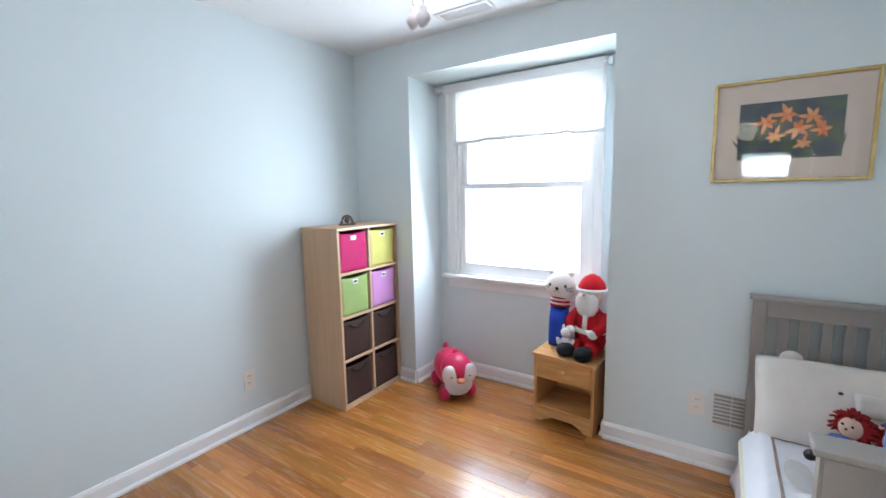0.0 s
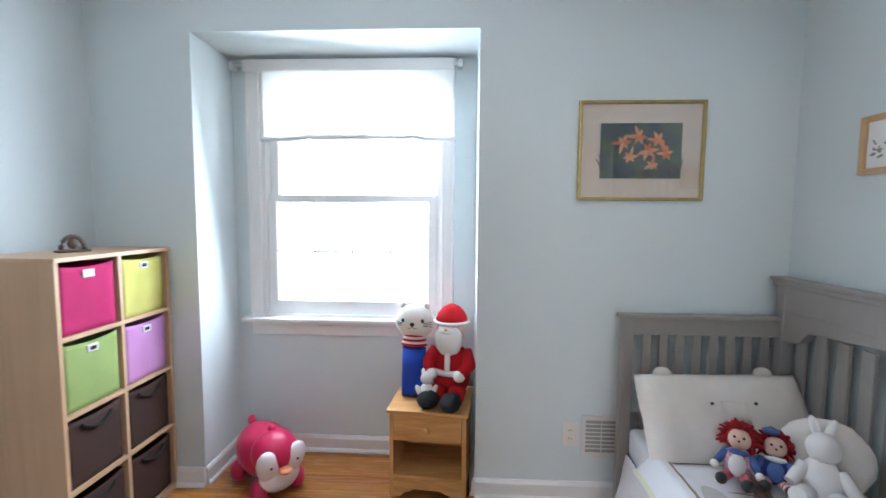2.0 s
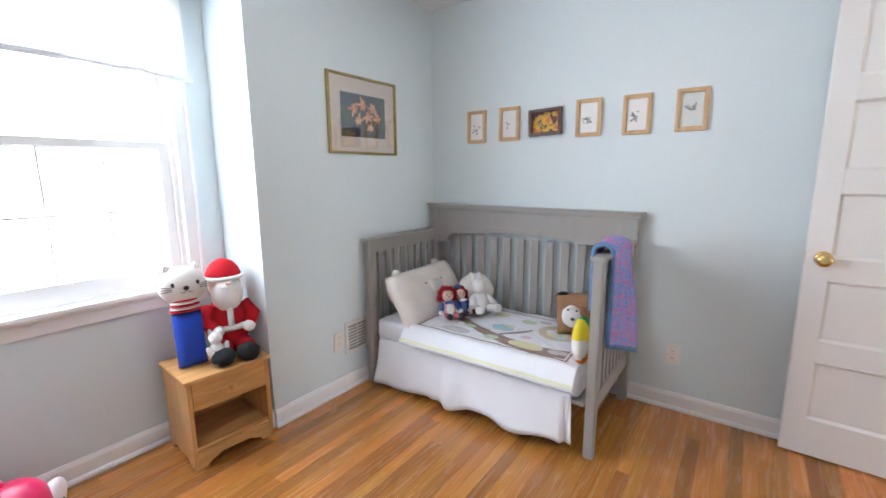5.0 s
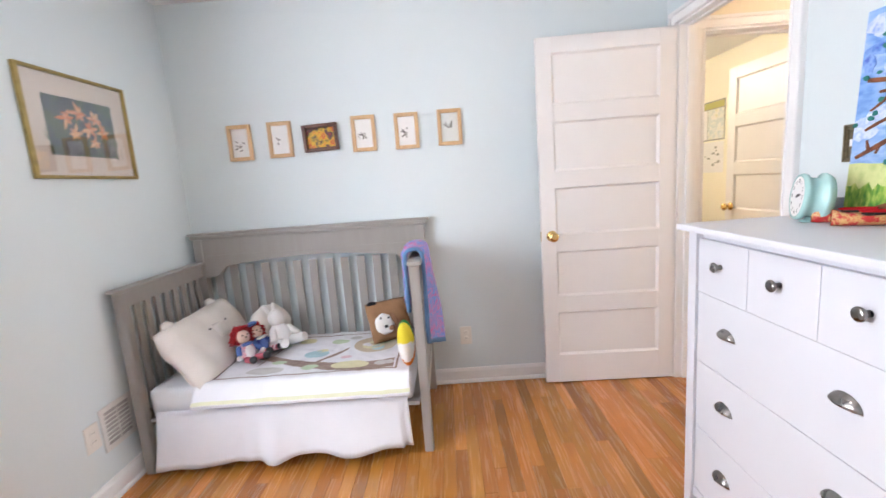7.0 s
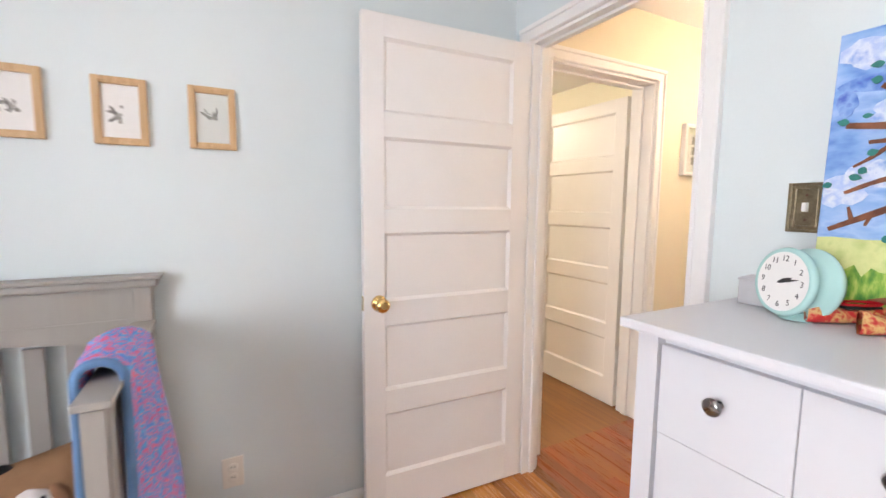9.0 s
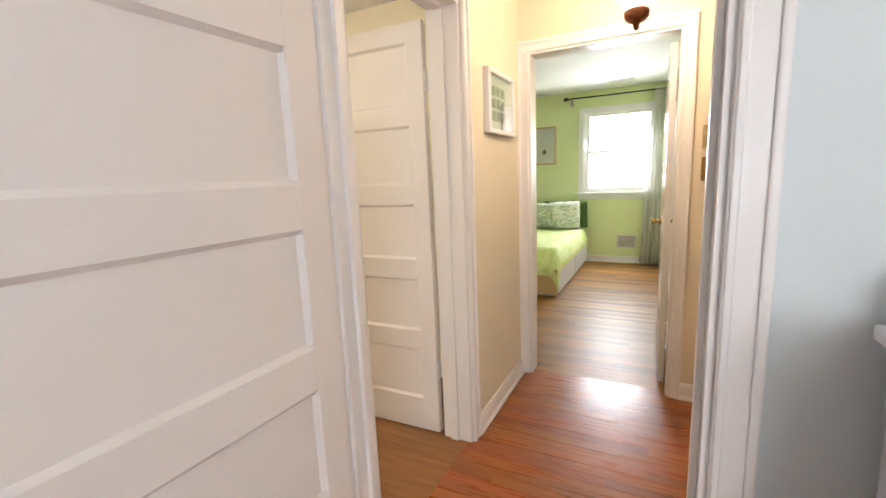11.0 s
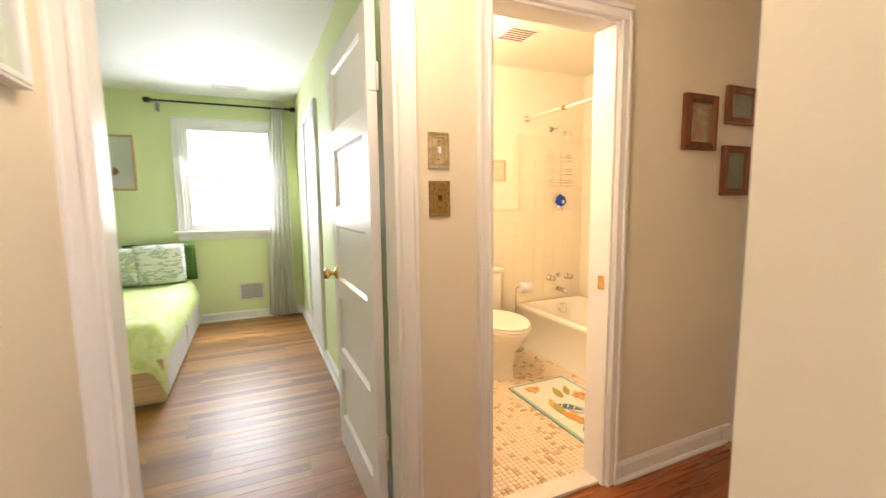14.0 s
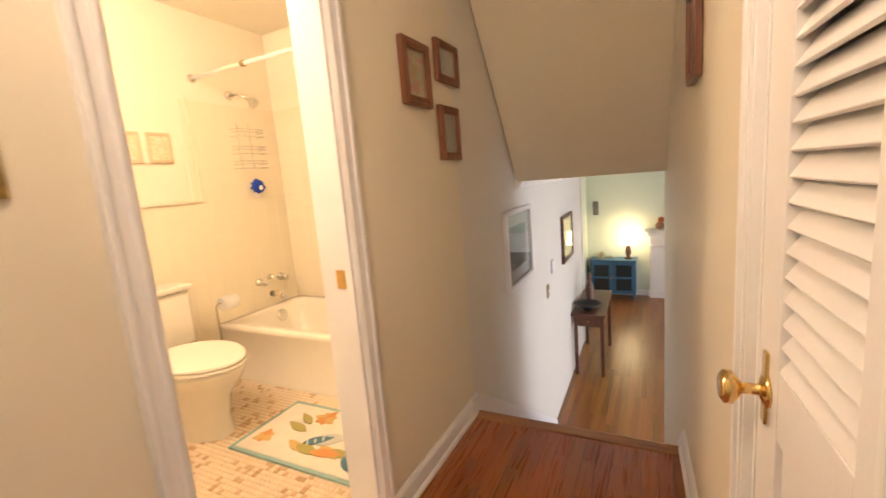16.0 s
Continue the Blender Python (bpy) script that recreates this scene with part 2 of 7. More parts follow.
def tube(bm, pts, r, seg=10, mi=0, close=False):
    """A round bar through the points; r is one radius or one for each point."""
    pts = [Vector(p) for p in pts]
    rad = r if isinstance(r, (list, tuple)) else [r] * len(pts)
    rings, n = [], len(pts)
    up = Vector((0, 0, 1))
    for i, p in enumerate(pts):
        d = (pts[(i + 1) % n] - pts[i - 1]) if close else (pts[min(i + 1, n - 1)] - pts[max(i - 1, 0)])
        d.normalize()
        ref = up if abs(d.dot(up)) < 0.9 else Vector((1, 0, 0))
        a = d.cross(ref).normalized()
        b = d.cross(a)
        rings.append([bm.verts.new(p + rad[i] * (a * math.cos(2 * math.pi * k / seg) + b * math.sin(2 * math.pi * k / seg))) for k in range(seg)])
    for a, b in list(zip(rings, rings[1:])) + ([(rings[-1], rings[0])] if close else []):
        for k in range(seg):
            f = bm.faces.new((a[k], a[(k + 1) % seg], b[(k + 1) % seg], b[k]))
            f.smooth, f.material_index = True, mi
    if not close:
        for ring in (rings[0][::-1], rings[-1]):
            bm.faces.new(ring).material_index = mi
    return bm


def prism(bm, outline, y0, y1, mi=0, axis="Y"):
    """Extrudes an outline of (a, z) points between y0 and y1."""
    def at(a, z, y):
        return (a, y, z) if axis == "Y" else (y, a, z) if axis == "X" else (a, z, y)
    f0 = [bm.verts.new(at(a, z, y0)) for a, z in outline]
    f1 = [bm.verts.new(at(a, z, y1)) for a, z in outline]
    n = len(outline)
    bm.faces.new(f0).material_index = mi
    bm.faces.new(f1[::-1]).material_index = mi
    for i in range(n):
        bm.faces.new((f0[i], f1[i], f1[(i + 1) % n], f0[(i + 1) % n])).material_index = mi
    return bm


def pillow(bm, sx, sy, sz, m=None, mi=0, n=14, puff=0.55, crumple=0.012):
    """A stuffed cushion: sx by sy across, sz thick, with pinched edges."""
    m = m or Matrix()
    grid = {}
    for side in (1, -1):
        for i in range(n + 1):
            for j in range(n + 1):
                u, v = 2 * i / n - 1, 2 * j / n - 1
                edge = i in (0, n) or j in (0, n)
                if edge and side < 0:
                    grid[side, i, j] = grid[1, i, j]
                    continue
                h = ((1 - u ** 4) * (1 - v ** 4)) ** puff
                pin = 1 - 0.06 * (u * u + v * v) / 2 + 0.03 * (abs(u * v))
                p = Vector((u * sx / 2 * pin, v * sy / 2 * pin, side * h * sz / 2))
                p.z += crumple * h * noise.noise(Vector((p.x * 9, p.y * 9, side * 3 + sx)))
                grid[side, i, j] = bm.verts.new(m @ p)
    for side in (1, -1):
        for i in range(n):
            for j in range(n):
                q = [grid[side, i, j], grid[side, i + 1, j], grid[side, i + 1, j + 1], grid[side, i, j + 1]]
                f = bm.faces.new(q if side > 0 else q[::-1])
                f.smooth, f.material_index = True, mi
    return bm


def lining(bm, g, off):
    """Closes a sheet of vertex rows with a second face set off from it, and a rim."""
    off = Vector(off)
    h = [[bm.verts.new(v.co + off) for v in row] for row in g]
    nj, ni = len(g) - 1, len(g[0]) - 1
    for j in range(nj):
        for i in range(ni):
            bm.faces.new((h[j][i], h[j + 1][i], h[j + 1][i + 1], h[j][i + 1])).smooth = True
        for i in (0, ni):
            bm.faces.new((g[j][i], g[j + 1][i], h[j + 1][i], h[j][i]))
    for i in range(ni):
        for j in (0, nj):
            bm.faces.new((g[j][i], g[j][i + 1], h[j][i + 1], h[j][i]))


def part(name, bm, material, parent=None, label="", smooth=False):
    """Links a bmesh as one mesh object under a thing."""
    bmesh.ops.recalc_face_normals(bm, faces=bm.faces)
    me = bpy.data.meshes.new(name)
    bm.to_mesh(me)
    bm.free()
    for mm in material if isinstance(material, (list, tuple)) else [material]:
        me.materials.append(mm)
    if smooth:
        me.shade_smooth()
    ob = new(name, me)
    if parent:
        ob.parent = parent
    return tagged(ob, label)


def empty(name, m, label, category, group="", kind=""):
    ob = new(name)
    ob.matrix_world = m
    ob.empty_display_size = 0.1
    return tagged(ob, label, category, group, kind)


def single(name, bm, material, label, category, m=None, group="", kind="", smooth=False):
    ob = part(name, bm, material, None, label, smooth)
    if m:
        ob.matrix_world = m
    return tagged(ob, label, category, group, kind)


def slab(name, material, axis, p0, p1, a0, a1, z0, z1, holes=(), label="", category="wall"):
    """A wall between p0 and p1 across, a0 to a1 along, with openings (a0, a1, z0, z1) cut through."""
    bm = bmesh.new()
    cuts = sorted({a0, a1, *[h[0] for h in holes], *[h[1] for h in holes]})
    for c0, c1 in zip(cuts, cuts[1:]):
        zs = [z0]
        for h in sorted(holes, key=lambda h: h[2]):
            if h[0] <= c0 and h[1] >= c1:
                zs += [h[2], h[3]]
        zs.append(z1)
        for q0, q1 in zip(zs[::2], zs[1::2]):
            if q1 - q0 > 1e-4:
                box(bm, *((p0, p1, c0, c1) if axis == "X" else (c0, c1, p0, p1)), q0, q1)
    bmesh.ops.remove_doubles(bm, verts=bm.verts, dist=1e-5)
    return single(name, bm, material, label or name.replace("_", " "), category, kind="structure")


# ---- measures of the place ----
W, E, N, S, TOP = -1.0, 2.205, 2.28, -0.62, 2.39
HX0, HX1, HS, HN, HW = 1.2475, 2.18, -2.44, -1.405, -1.485
LIV = -1.2

# ---- bedroom shell ----
slab("wall_west", M_BLUEWALL, "X", W - 0.12, W, S, N, 0, TOP, label="pale blue painted plaster bedroom wall")
slab("wall_north", M_BLUEWALL, "Y", N, N + 0.12, W - 0.12, E + 0.06, 0, TOP, [(-0.50, 0.825, 0, 2.17)], "pale blue bedroom wall with a window alcove")
slab("wall_alcove_back", M_BLUEWALL, "Y", 2.63, 2.75, -0.62, 0.945, 0, 2.17, [(-0.345, 0.635, 0.774, 2.10)], "pale blue back wall of the window alcove")
slab("wall_alcove_side_1", M_BLUEWALL, "X", -0.62, -0.50, 2.40, 2.63, 0, 2.17, label="pale blue side of the window alcove")
slab("wall_alcove_side_2", M_BLUEWALL, "X", 0.825, 0.945, 2.40, 2.63, 0, 2.17, label="pale blue side of the window alcove")
single("ceiling_alcove", cube(-0.62, 0.945, 2.40, 2.75, 2.17, 2.30), M_BLUEWALL, "pale blue head of the window alcove", "ceiling", kind="structure")
slab("wall_east", M_BLUEWALL, "X", E, E + 0.06, S, N, 0, TOP, label="pale blue painted bedroom wall beside the crib")
slab("wall_south", M_BLUEWALL, "Y", S - 0.06, S, W - 0.12, E + 0.06, 0, TOP, [(1.30, 2.085, 0, 2.045)], "pale blue bedroom wall with a doorway")
single("ceiling_bedroom", cube(W - 0.12, E + 0.06, S - 0.06, N + 0.12, TOP, TOP + 0.1), M_CEIL, "white painted bedroom ceiling", "ceiling", kind="structure")

# ---- hall and stair shell ----
slab("wall_hall_north", M_HALLWALL, "Y", S - 0.09, S - 0.06, HX0 - 0.12, HX1 + 0.15, 0, TOP, [(1.30, 2.085, 0, 2.045)], "cream painted hall wall with a doorway")
slab("wall_hall_east", M_HALLWALL, "X", HX1, HX1 + 0.075, HS, S - 0.09, 0, TOP, [(-1.60, -0.815, 0, 2.03)], "cream painted hall wall with a doorway")
slab("wall_yellow_west", M_YELLOWWALL, "X", HX1 + 0.075, HX1 + 0.15, -3.0, 0.6, 0, TOP, [(-1.60, -0.815, 0, 2.03)], "yellow painted room wall with a doorway")
slab("wall_hall_south", M_HALLWALL, "Y", HS - 0.06, HS, -0.46, HX1 + 0.075, 0, TOP, [(1.32, 2.12, 0, 2.0), (0.385, 0.975, 0, 1.985)], "cream painted hall wall with two doorways")
slab("wall_hall_west", M_HALLWALL, "X", HX0 - 0.10, HX0, HN + 0.003, S - 0.09, 0, TOP, label="cream painted wall end in the hall")
STAIR = pose(1.2465, -1.4065, 0, 0, 0, 2.8)
for nm, mm, a0, a1, q0, holes, lb in (("wall_stair_north", M_HALLWALL, -1.75, 0.0, 0.0, [(-0.6775, -0.247, 0, 1.99)], "cream painted stair wall with a closet"),
                                      ("wall_stair_side", M_HALLWALL, -2.90, -1.7505, LIV, (), "cream painted wall beside the stairs")):
    ob = slab(nm, mm, "Y", 0, 0.08, a0, a1, q0, TOP, holes, lb)
    ob.matrix_world = STAIR @ ob.matrix_basis
slab("wall_closet", M_HALLWALL, "Y", HN + 0.5, HN + 0.56, 0.38, HX0 - 0.1, 0, TOP, label="back wall of the closet")
slab("wall_closet_side", M_HALLWALL, "X", 0.32, 0.38, HN + 0.08, HN + 0.56, 0, TOP, label="side wall of the closet")
single("ceiling_hall", cube(-0.75, HX1 + 0.15, HS - 0.06, S - 0.06, TOP, TOP + 0.1), M_CEIL, "cream white hall ceiling", "ceiling", kind="structure")
bm = bmesh.new()
prism(bm, [(-0.55, TOP), (-1.42, 1.15), (-1.42, 1.35), (-0.75, TOP + 0.1), (-0.55, TOP + 0.1)], HS, HN + 0.3)
single("ceiling_stair_soffit", bm, M_HALLWALL, "sloping cream soffit over the stairs", "ceiling", kind="structure")

# ---- lower living room shell ----
LW = pose(-0.46, HS, 0, 0, 0, 1.0) @ pose(0.46, -HS, 0)
living_wall = slab("wall_living_south", M_LIVWALL, "Y", HS - 0.06, HS, -4.6, -0.46, LIV, TOP, [], "pale painted wall running down the stairs into the living room")
living_wall.matrix_world = LW
slab("wall_living_west", M_LIVGREEN, "X", -7.1, -7.0, HS - 0.5, 2.4, LIV, 1.15, label="pale green living room wall behind the fireplace")
slab("wall_living_north", M_LIVGREEN, "Y", 2.4, 2.5, -7.4, -1.3, LIV, 1.15, [(-4.2, -1.8, LIV + 0.7, LIV + 2.0)], "pale living room wall with a window")
slab("wall_living_east", M_LIVWALL, "X", -1.3, -1.2, HN + 0.08, 2.4, LIV, 1.15, label="pale living room wall under the bedroom")
single("floor_living", cube(-7.1, -0.4, HS - 0.5, 2.5, LIV - 0.1, LIV - 0.017), M_OAK2, "oak living room subfloor", "floor", kind="structure")
single("ceiling_living", cube(-7.1, -1.42, HS - 0.5, 2.5, 1.15, 1.25), M_CEIL, "white living room ceiling", "ceiling", kind="structure")
slab("wall_living_recess", M_LIVGREEN, "Y", HS - 0.45, HS - 0.35, -7.0, -4.5, LIV, 1.15, label="pale living room wall past the table")
slab("wall_living_return", M_LIVWALL, "X", -4.6, -4.5, HS - 0.35, HS - 0.06, LIV, 1.15, label="short return of the living room wall")

# ---- bathroom shell ----
BX0, BX1, BY = -1.08, 1.20, -4.25
slab("wall_bath_north", M_BATHWALL, "Y", HS - 0.12, HS - 0.06, BX0, BX1, 0, TOP, [(0.385, 0.975, 0, 1.985)], "cream bathroom wall with a doorway")
slab("wall_bath_south", M_BATHWALL, "Y", BY - 0.1, BY, BX0 - 0.1, BX1, 0, TOP, label="cream bathroom wall behind the toilet")
slab("wall_bath_west", M_BATHWALL, "X", BX0 - 0.1, BX0, BY, HS - 0.06, 0, TOP, label="cream bathroom wall beside the tub")
slab("wall_bath_east", M_BATHWALL, "X", BX1, BX1 + 0.03, BY - 0.1, HS - 0.12, 0, TOP, label="cream bathroom wall")
single("ceiling_bath", cube(BX0 - 0.1, BX1, BY - 0.1, HS - 0.06, TOP, TOP + 0.1), M_BATHWALL, "cream bathroom ceiling", "ceiling", kind="structure")

# ---- green room shell ----
GX0, GX1, GY = 1.27, 4.6, -6.25
slab("wall_green_north", M_GREENWALL, "Y", HS - 0.12, HS - 0.06, GX0, GX1, 0, TOP, [(1.32, 2.12, 0, 2.0)], "lime green wall with a doorway")
slab("wall_green_west", M_GREENWALL, "X", GX0 - 0.04, GX0, GY - 0.1, HS - 0.12, 0, TOP, label="lime green side wall")
slab("wall_green_south", M_GREENWALL, "Y", GY - 0.12, GY, GX0 - 0.04, GX1, 0, TOP, [(1.50, 2.40, 1.00, 2.10)], "lime green wall with a window")
slab("wall_green_east", M_GREENWALL, "X", GX1, GX1 + 0.1, GY - 0.1, HS - 0.06, 0, TOP, label="lime green side wall")
single("ceiling_green", cube(GX0 - 0.04, GX1, GY - 0.1, HS - 0.06, TOP, TOP + 0.1), M_CEIL, "white ceiling of the green room", "ceiling", kind="structure")

# ---- yellow room shell ----
slab("wall_yellow_south", M_YELLOWWALL, "Y", -2.36, -2.26, HX1 + 0.15, 5.0, 0, TOP, label="yellow side wall")
slab("wall_yellow_east", M_YELLOWWALL, "X", 5.0, 5.1, -2.36, 0.6, 0, TOP, label="yellow wall with pinned posters")
slab("wall_yellow_north", M_YELLOWWALL, "Y", 0.5, 0.6, HX1 + 0.15, 5.0, 0, TOP, label="yellow side wall")
single("ceiling_yellow", cube(HX1 + 0.15, 5.1, -2.36, 0.6, TOP, TOP + 0.1), M_CEIL, "white ceiling of the yellow room", "ceiling", kind="structure")
single("floor_yellow", cube(HX1 + 0.02, 5.1, -2.36, 0.6, -0.1, 0.0), M_OAK2, "oak floor of the yellow room", "floor", kind="structure")

# ---- outdoors ----
single("backdrop_north", cube(-5, 5, 6.0, 6.05, -3, 6), M_OUT, "bright hazy daylight beyond the window", "backdrop", kind="structure")
single("backdrop_south", cube(-4, 8, -13.0, -12.95, -3, 5.5), M_OUT, "bright hazy daylight beyond the window", "backdrop", kind="structure")
single("ground", cube(-60, 60, -60, 60, -3.2, -3.0), mat("lawn_green", (0.06, 0.10, 0.03), 0.9, vary=0.4), "grassy ground outside the house", "ground", kind="structure")


# ---- floors of boards ----
def boards(holder, x0, x1, y0, y1, z, width=0.057, material=None, joined=False, seed=1):
    rng = random.Random(seed)
    rows = max(1, round((y1 - y0) / width))
    width = (y1 - y0) / rows
    meshes, big = {}, (bmesh.new() if joined else None)
    for r in range(rows):
        x, yy = x0, y0 + (r + 0.5) * width
        first = True
        while x < x1 - 0.01:
            ln = round(rng.uniform(0.45, 1.6) / 0.15) * 0.15
            if first:
                ln = max(0.15, ln * rng.choice((0.3, 0.6, 1.0)))
                ln, first = round(ln / 0.15) * 0.15, False
            ln = min(ln, x1 - x)
            if x1 - x - ln < 0.2:
                ln = x1 - x
            key = round(ln, 3)
            g, c, t = 0.0003, 0.0005, 0.018
            def shape(bm, ox, oy, oz):
                h, w = key / 2 - g, width / 2 - g
                lo = [bm.verts.new((ox + a * h, oy + b * w, oz - t)) for a, b in ((-1, -1), (1, -1), (1, 1), (-1, 1))]
                mid = [bm.verts.new((ox + a * h, oy + b * w, oz - c)) for a, b in ((-1, -1), (1, -1), (1, 1), (-1, 1))]
                top = [bm.verts.new((ox + a * (h - c), oy + b * (w - c), oz)) for a, b in ((-1, -1), (1, -1), (1, 1), (-1, 1))]
                for p, q in ((lo, mid), (mid, top)):
                    for i in range(4):
                        bm.faces.new((p[i], p[(i + 1) % 4], q[(i + 1) % 4], q[i]))
                bm.faces.new(top)
            if joined:
                shape(big, x + ln / 2, yy, z + rng.uniform(-0.0003, 0.0003))
            else:
                if key not in meshes:
                    bm = bmesh.new()
                    shape(bm, 0, 0, 0)
                    me = bpy.data.meshes.new("floor_board")
                    bm.to_mesh(me)
                    bm.free()
                    me.materials.append(material)
                    meshes[key] = me
                ob = new("floor_board", meshes[key])
                ob.parent = holder
                ob.location = (x + ln / 2, yy, z + rng.uniform(-0.0003, 0.0003))
            x += ln
    if joined:
        tagged(part("floor_boards", big, material, holder), kind="stuff")


# ---- trim: casings and baseboards ----
def casing(name, m, x0, x1, z1, width=0.065, deep=0.13, label="white painted door casing", back=True):
    """Casing round an opening in local x; local y points out of the wall into the room, and the jamb lining runs back through it."""
    top = empty(name, m, label, "trim", kind="structure")
    for nm, (a0, a1, q0, q1) in (("upright", (x0 - width, x0, 0, z1)), ("upright", (x1, x1 + width, 0, z1)), ("head", (x0 - width, x1 + width, z1, z1 + width))):
        bm = box(bmesh.new(), a0, a1, -0.002, 0.016, q0, q1, bevel=0.003)
        if nm == "head":
            box(bm, a0 - 0.006, a1 + 0.006, 0.001, 0.026, q1 - 0.016, q1 + 0.004, bevel=0.004)
            box(bm, x0 + 0.002, x1 - 0.002, 0.014, 0.021, q0 + 0.002, q0 + 0.014, bevel=0.003)
        else:
            o = a0 - 0.003 if a1 == x0 else a1 - 0.012
            box(bm, o, o + 0.015, -0.001, 0.024, q0 + 0.001, q1 + width - 0.02, bevel=0.004)
            i = a1 - 0.015 if a1 == x0 else a0 + 0.003
            box(bm, i, i + 0.012, 0.012, 0.021, q0 + 0.001, q1 - 0.001, bevel=0.003)
        part(nm, bm, M_TRIM, top)
    for a0, a1, q0, q1 in ((x0, x0 + 0.012, 0, z1 - 0.012), (x1 - 0.012, x1, 0, z1 - 0.012), (x0, x1, z1 - 0.012, z1)):
        part("jamb", box(bmesh.new(), a0, a1, -deep, 0.0, q0, q1), M_TRIM, top)
    if back:
        for a0, a1, q0, q1 in ((x0 + 0.012, x0 + 0.024, 0, z1 - 0.024), (x1 - 0.024, x1 - 0.012, 0, z1 - 0.024), (x0 + 0.012, x1 - 0.012, z1 - 0.024, z1 - 0.012)):
            part("stop", box(bmesh.new(), a0, a1, -deep * 0.72, -deep * 0.45, q0, q1, bevel=0.002), M_TRIM, top)
    return top


def baseboard(m, length, h=0.095, label="white painted baseboard"):
    bm = prism(bmesh.new(), [(-0.002, 0.0), (0.024, 0.0), (0.024, 0.01), (0.018, 0.02), (0.014, 0.022), (0.014, h - 0.018), (0.010, h - 0.008), (0.006, h), (-0.002, h)], 0, length, axis="X")
    return single("baseboard", bm, M_TRIM, label, "baseboard", m, kind="structure")


def along(x0, y0, x1, y1):
    """A frame at one end of a wall's foot, x along it, y into the room on its left."""
    return pose(x0, y0, 0, 0, 0, math.degrees(math.atan2(y1 - y0, x1 - x0))), math.hypot(x1 - x0, y1 - y0)


for p in ((W, S, W, N), (W, N, -0.50, N), (-0.50, N, -0.50, 2.63), (-0.50, 2.63, 0.825, 2.63), (0.825, 2.63, 0.825, N), (0.825, N, E, N), (E, N, E, S), (1.235, S, W, S),
          (HX1, -1.665, HX1, HS), (1.28, HS, 1.02, HS), (0.335, HS, -0.44, HS), (HX0, HN, HX0, S - 0.09),
          (GX0, GY, GX0, HS - 0.12), (GX1, GY, GX0, GY), (5.0, 0.5, 5.0, -2.26), (BX1, HS - 0.12, BX1, BY)):
    m, ln = along(*p)
    baseboard(m @ pose(ln, 0, 0, 0, 0, 180), ln)
baseboard(STAIR @ pose(-0.728, 0, 0, 0, 0, 180), 0.97)

casing("trim_bedroom_door", pose(0, S, 0), 1.30, 2.085, 2.045, 0.06, 0.09)
casing("trim_bedroom_door_hall", pose(0, S - 0.09, 0, 0, 0, 180), -2.085, -1.30, 2.045, 0.06, 0.001, back=False)
casing("trim_green_door", pose(0, HS, 0), 1.32, 2.12, 2.0, 0.058, 0.12, back=False)
casing("trim_bath_door", pose(0, HS, 0), 0.385, 0.975, 1.985, 0.052, 0.12, back=False)
casing("trim_yellow_door", pose(HX1, 0, 0, 0, 0, 90), -1.60, -0.815, 2.03, 0.06, 0.15)
casing("trim_closet_door", STAIR @ pose(0, 0, 0, 0, 0, 180), 0.247, 0.6775, 1.99, 0.05, 0.08, back=False)


# ---- doors ----
def knob(parent, x, y, z, side):
    bm = bmesh.new()
    lathe(bm, [(0.032, 0), (0.032, 0.004), (0.024, 0.009), (0.011, 0.012), (0.010, 0.03), (0.016, 0.034), (0.026, 0.042), (0.029, 0.052), (0.025, 0.062), (0.012, 0.067)], 24, pose(x, y, z, 90 if side < 0 else -90))
    part("door_knob", bm, M_BRASS, parent, "polished brass door knob")


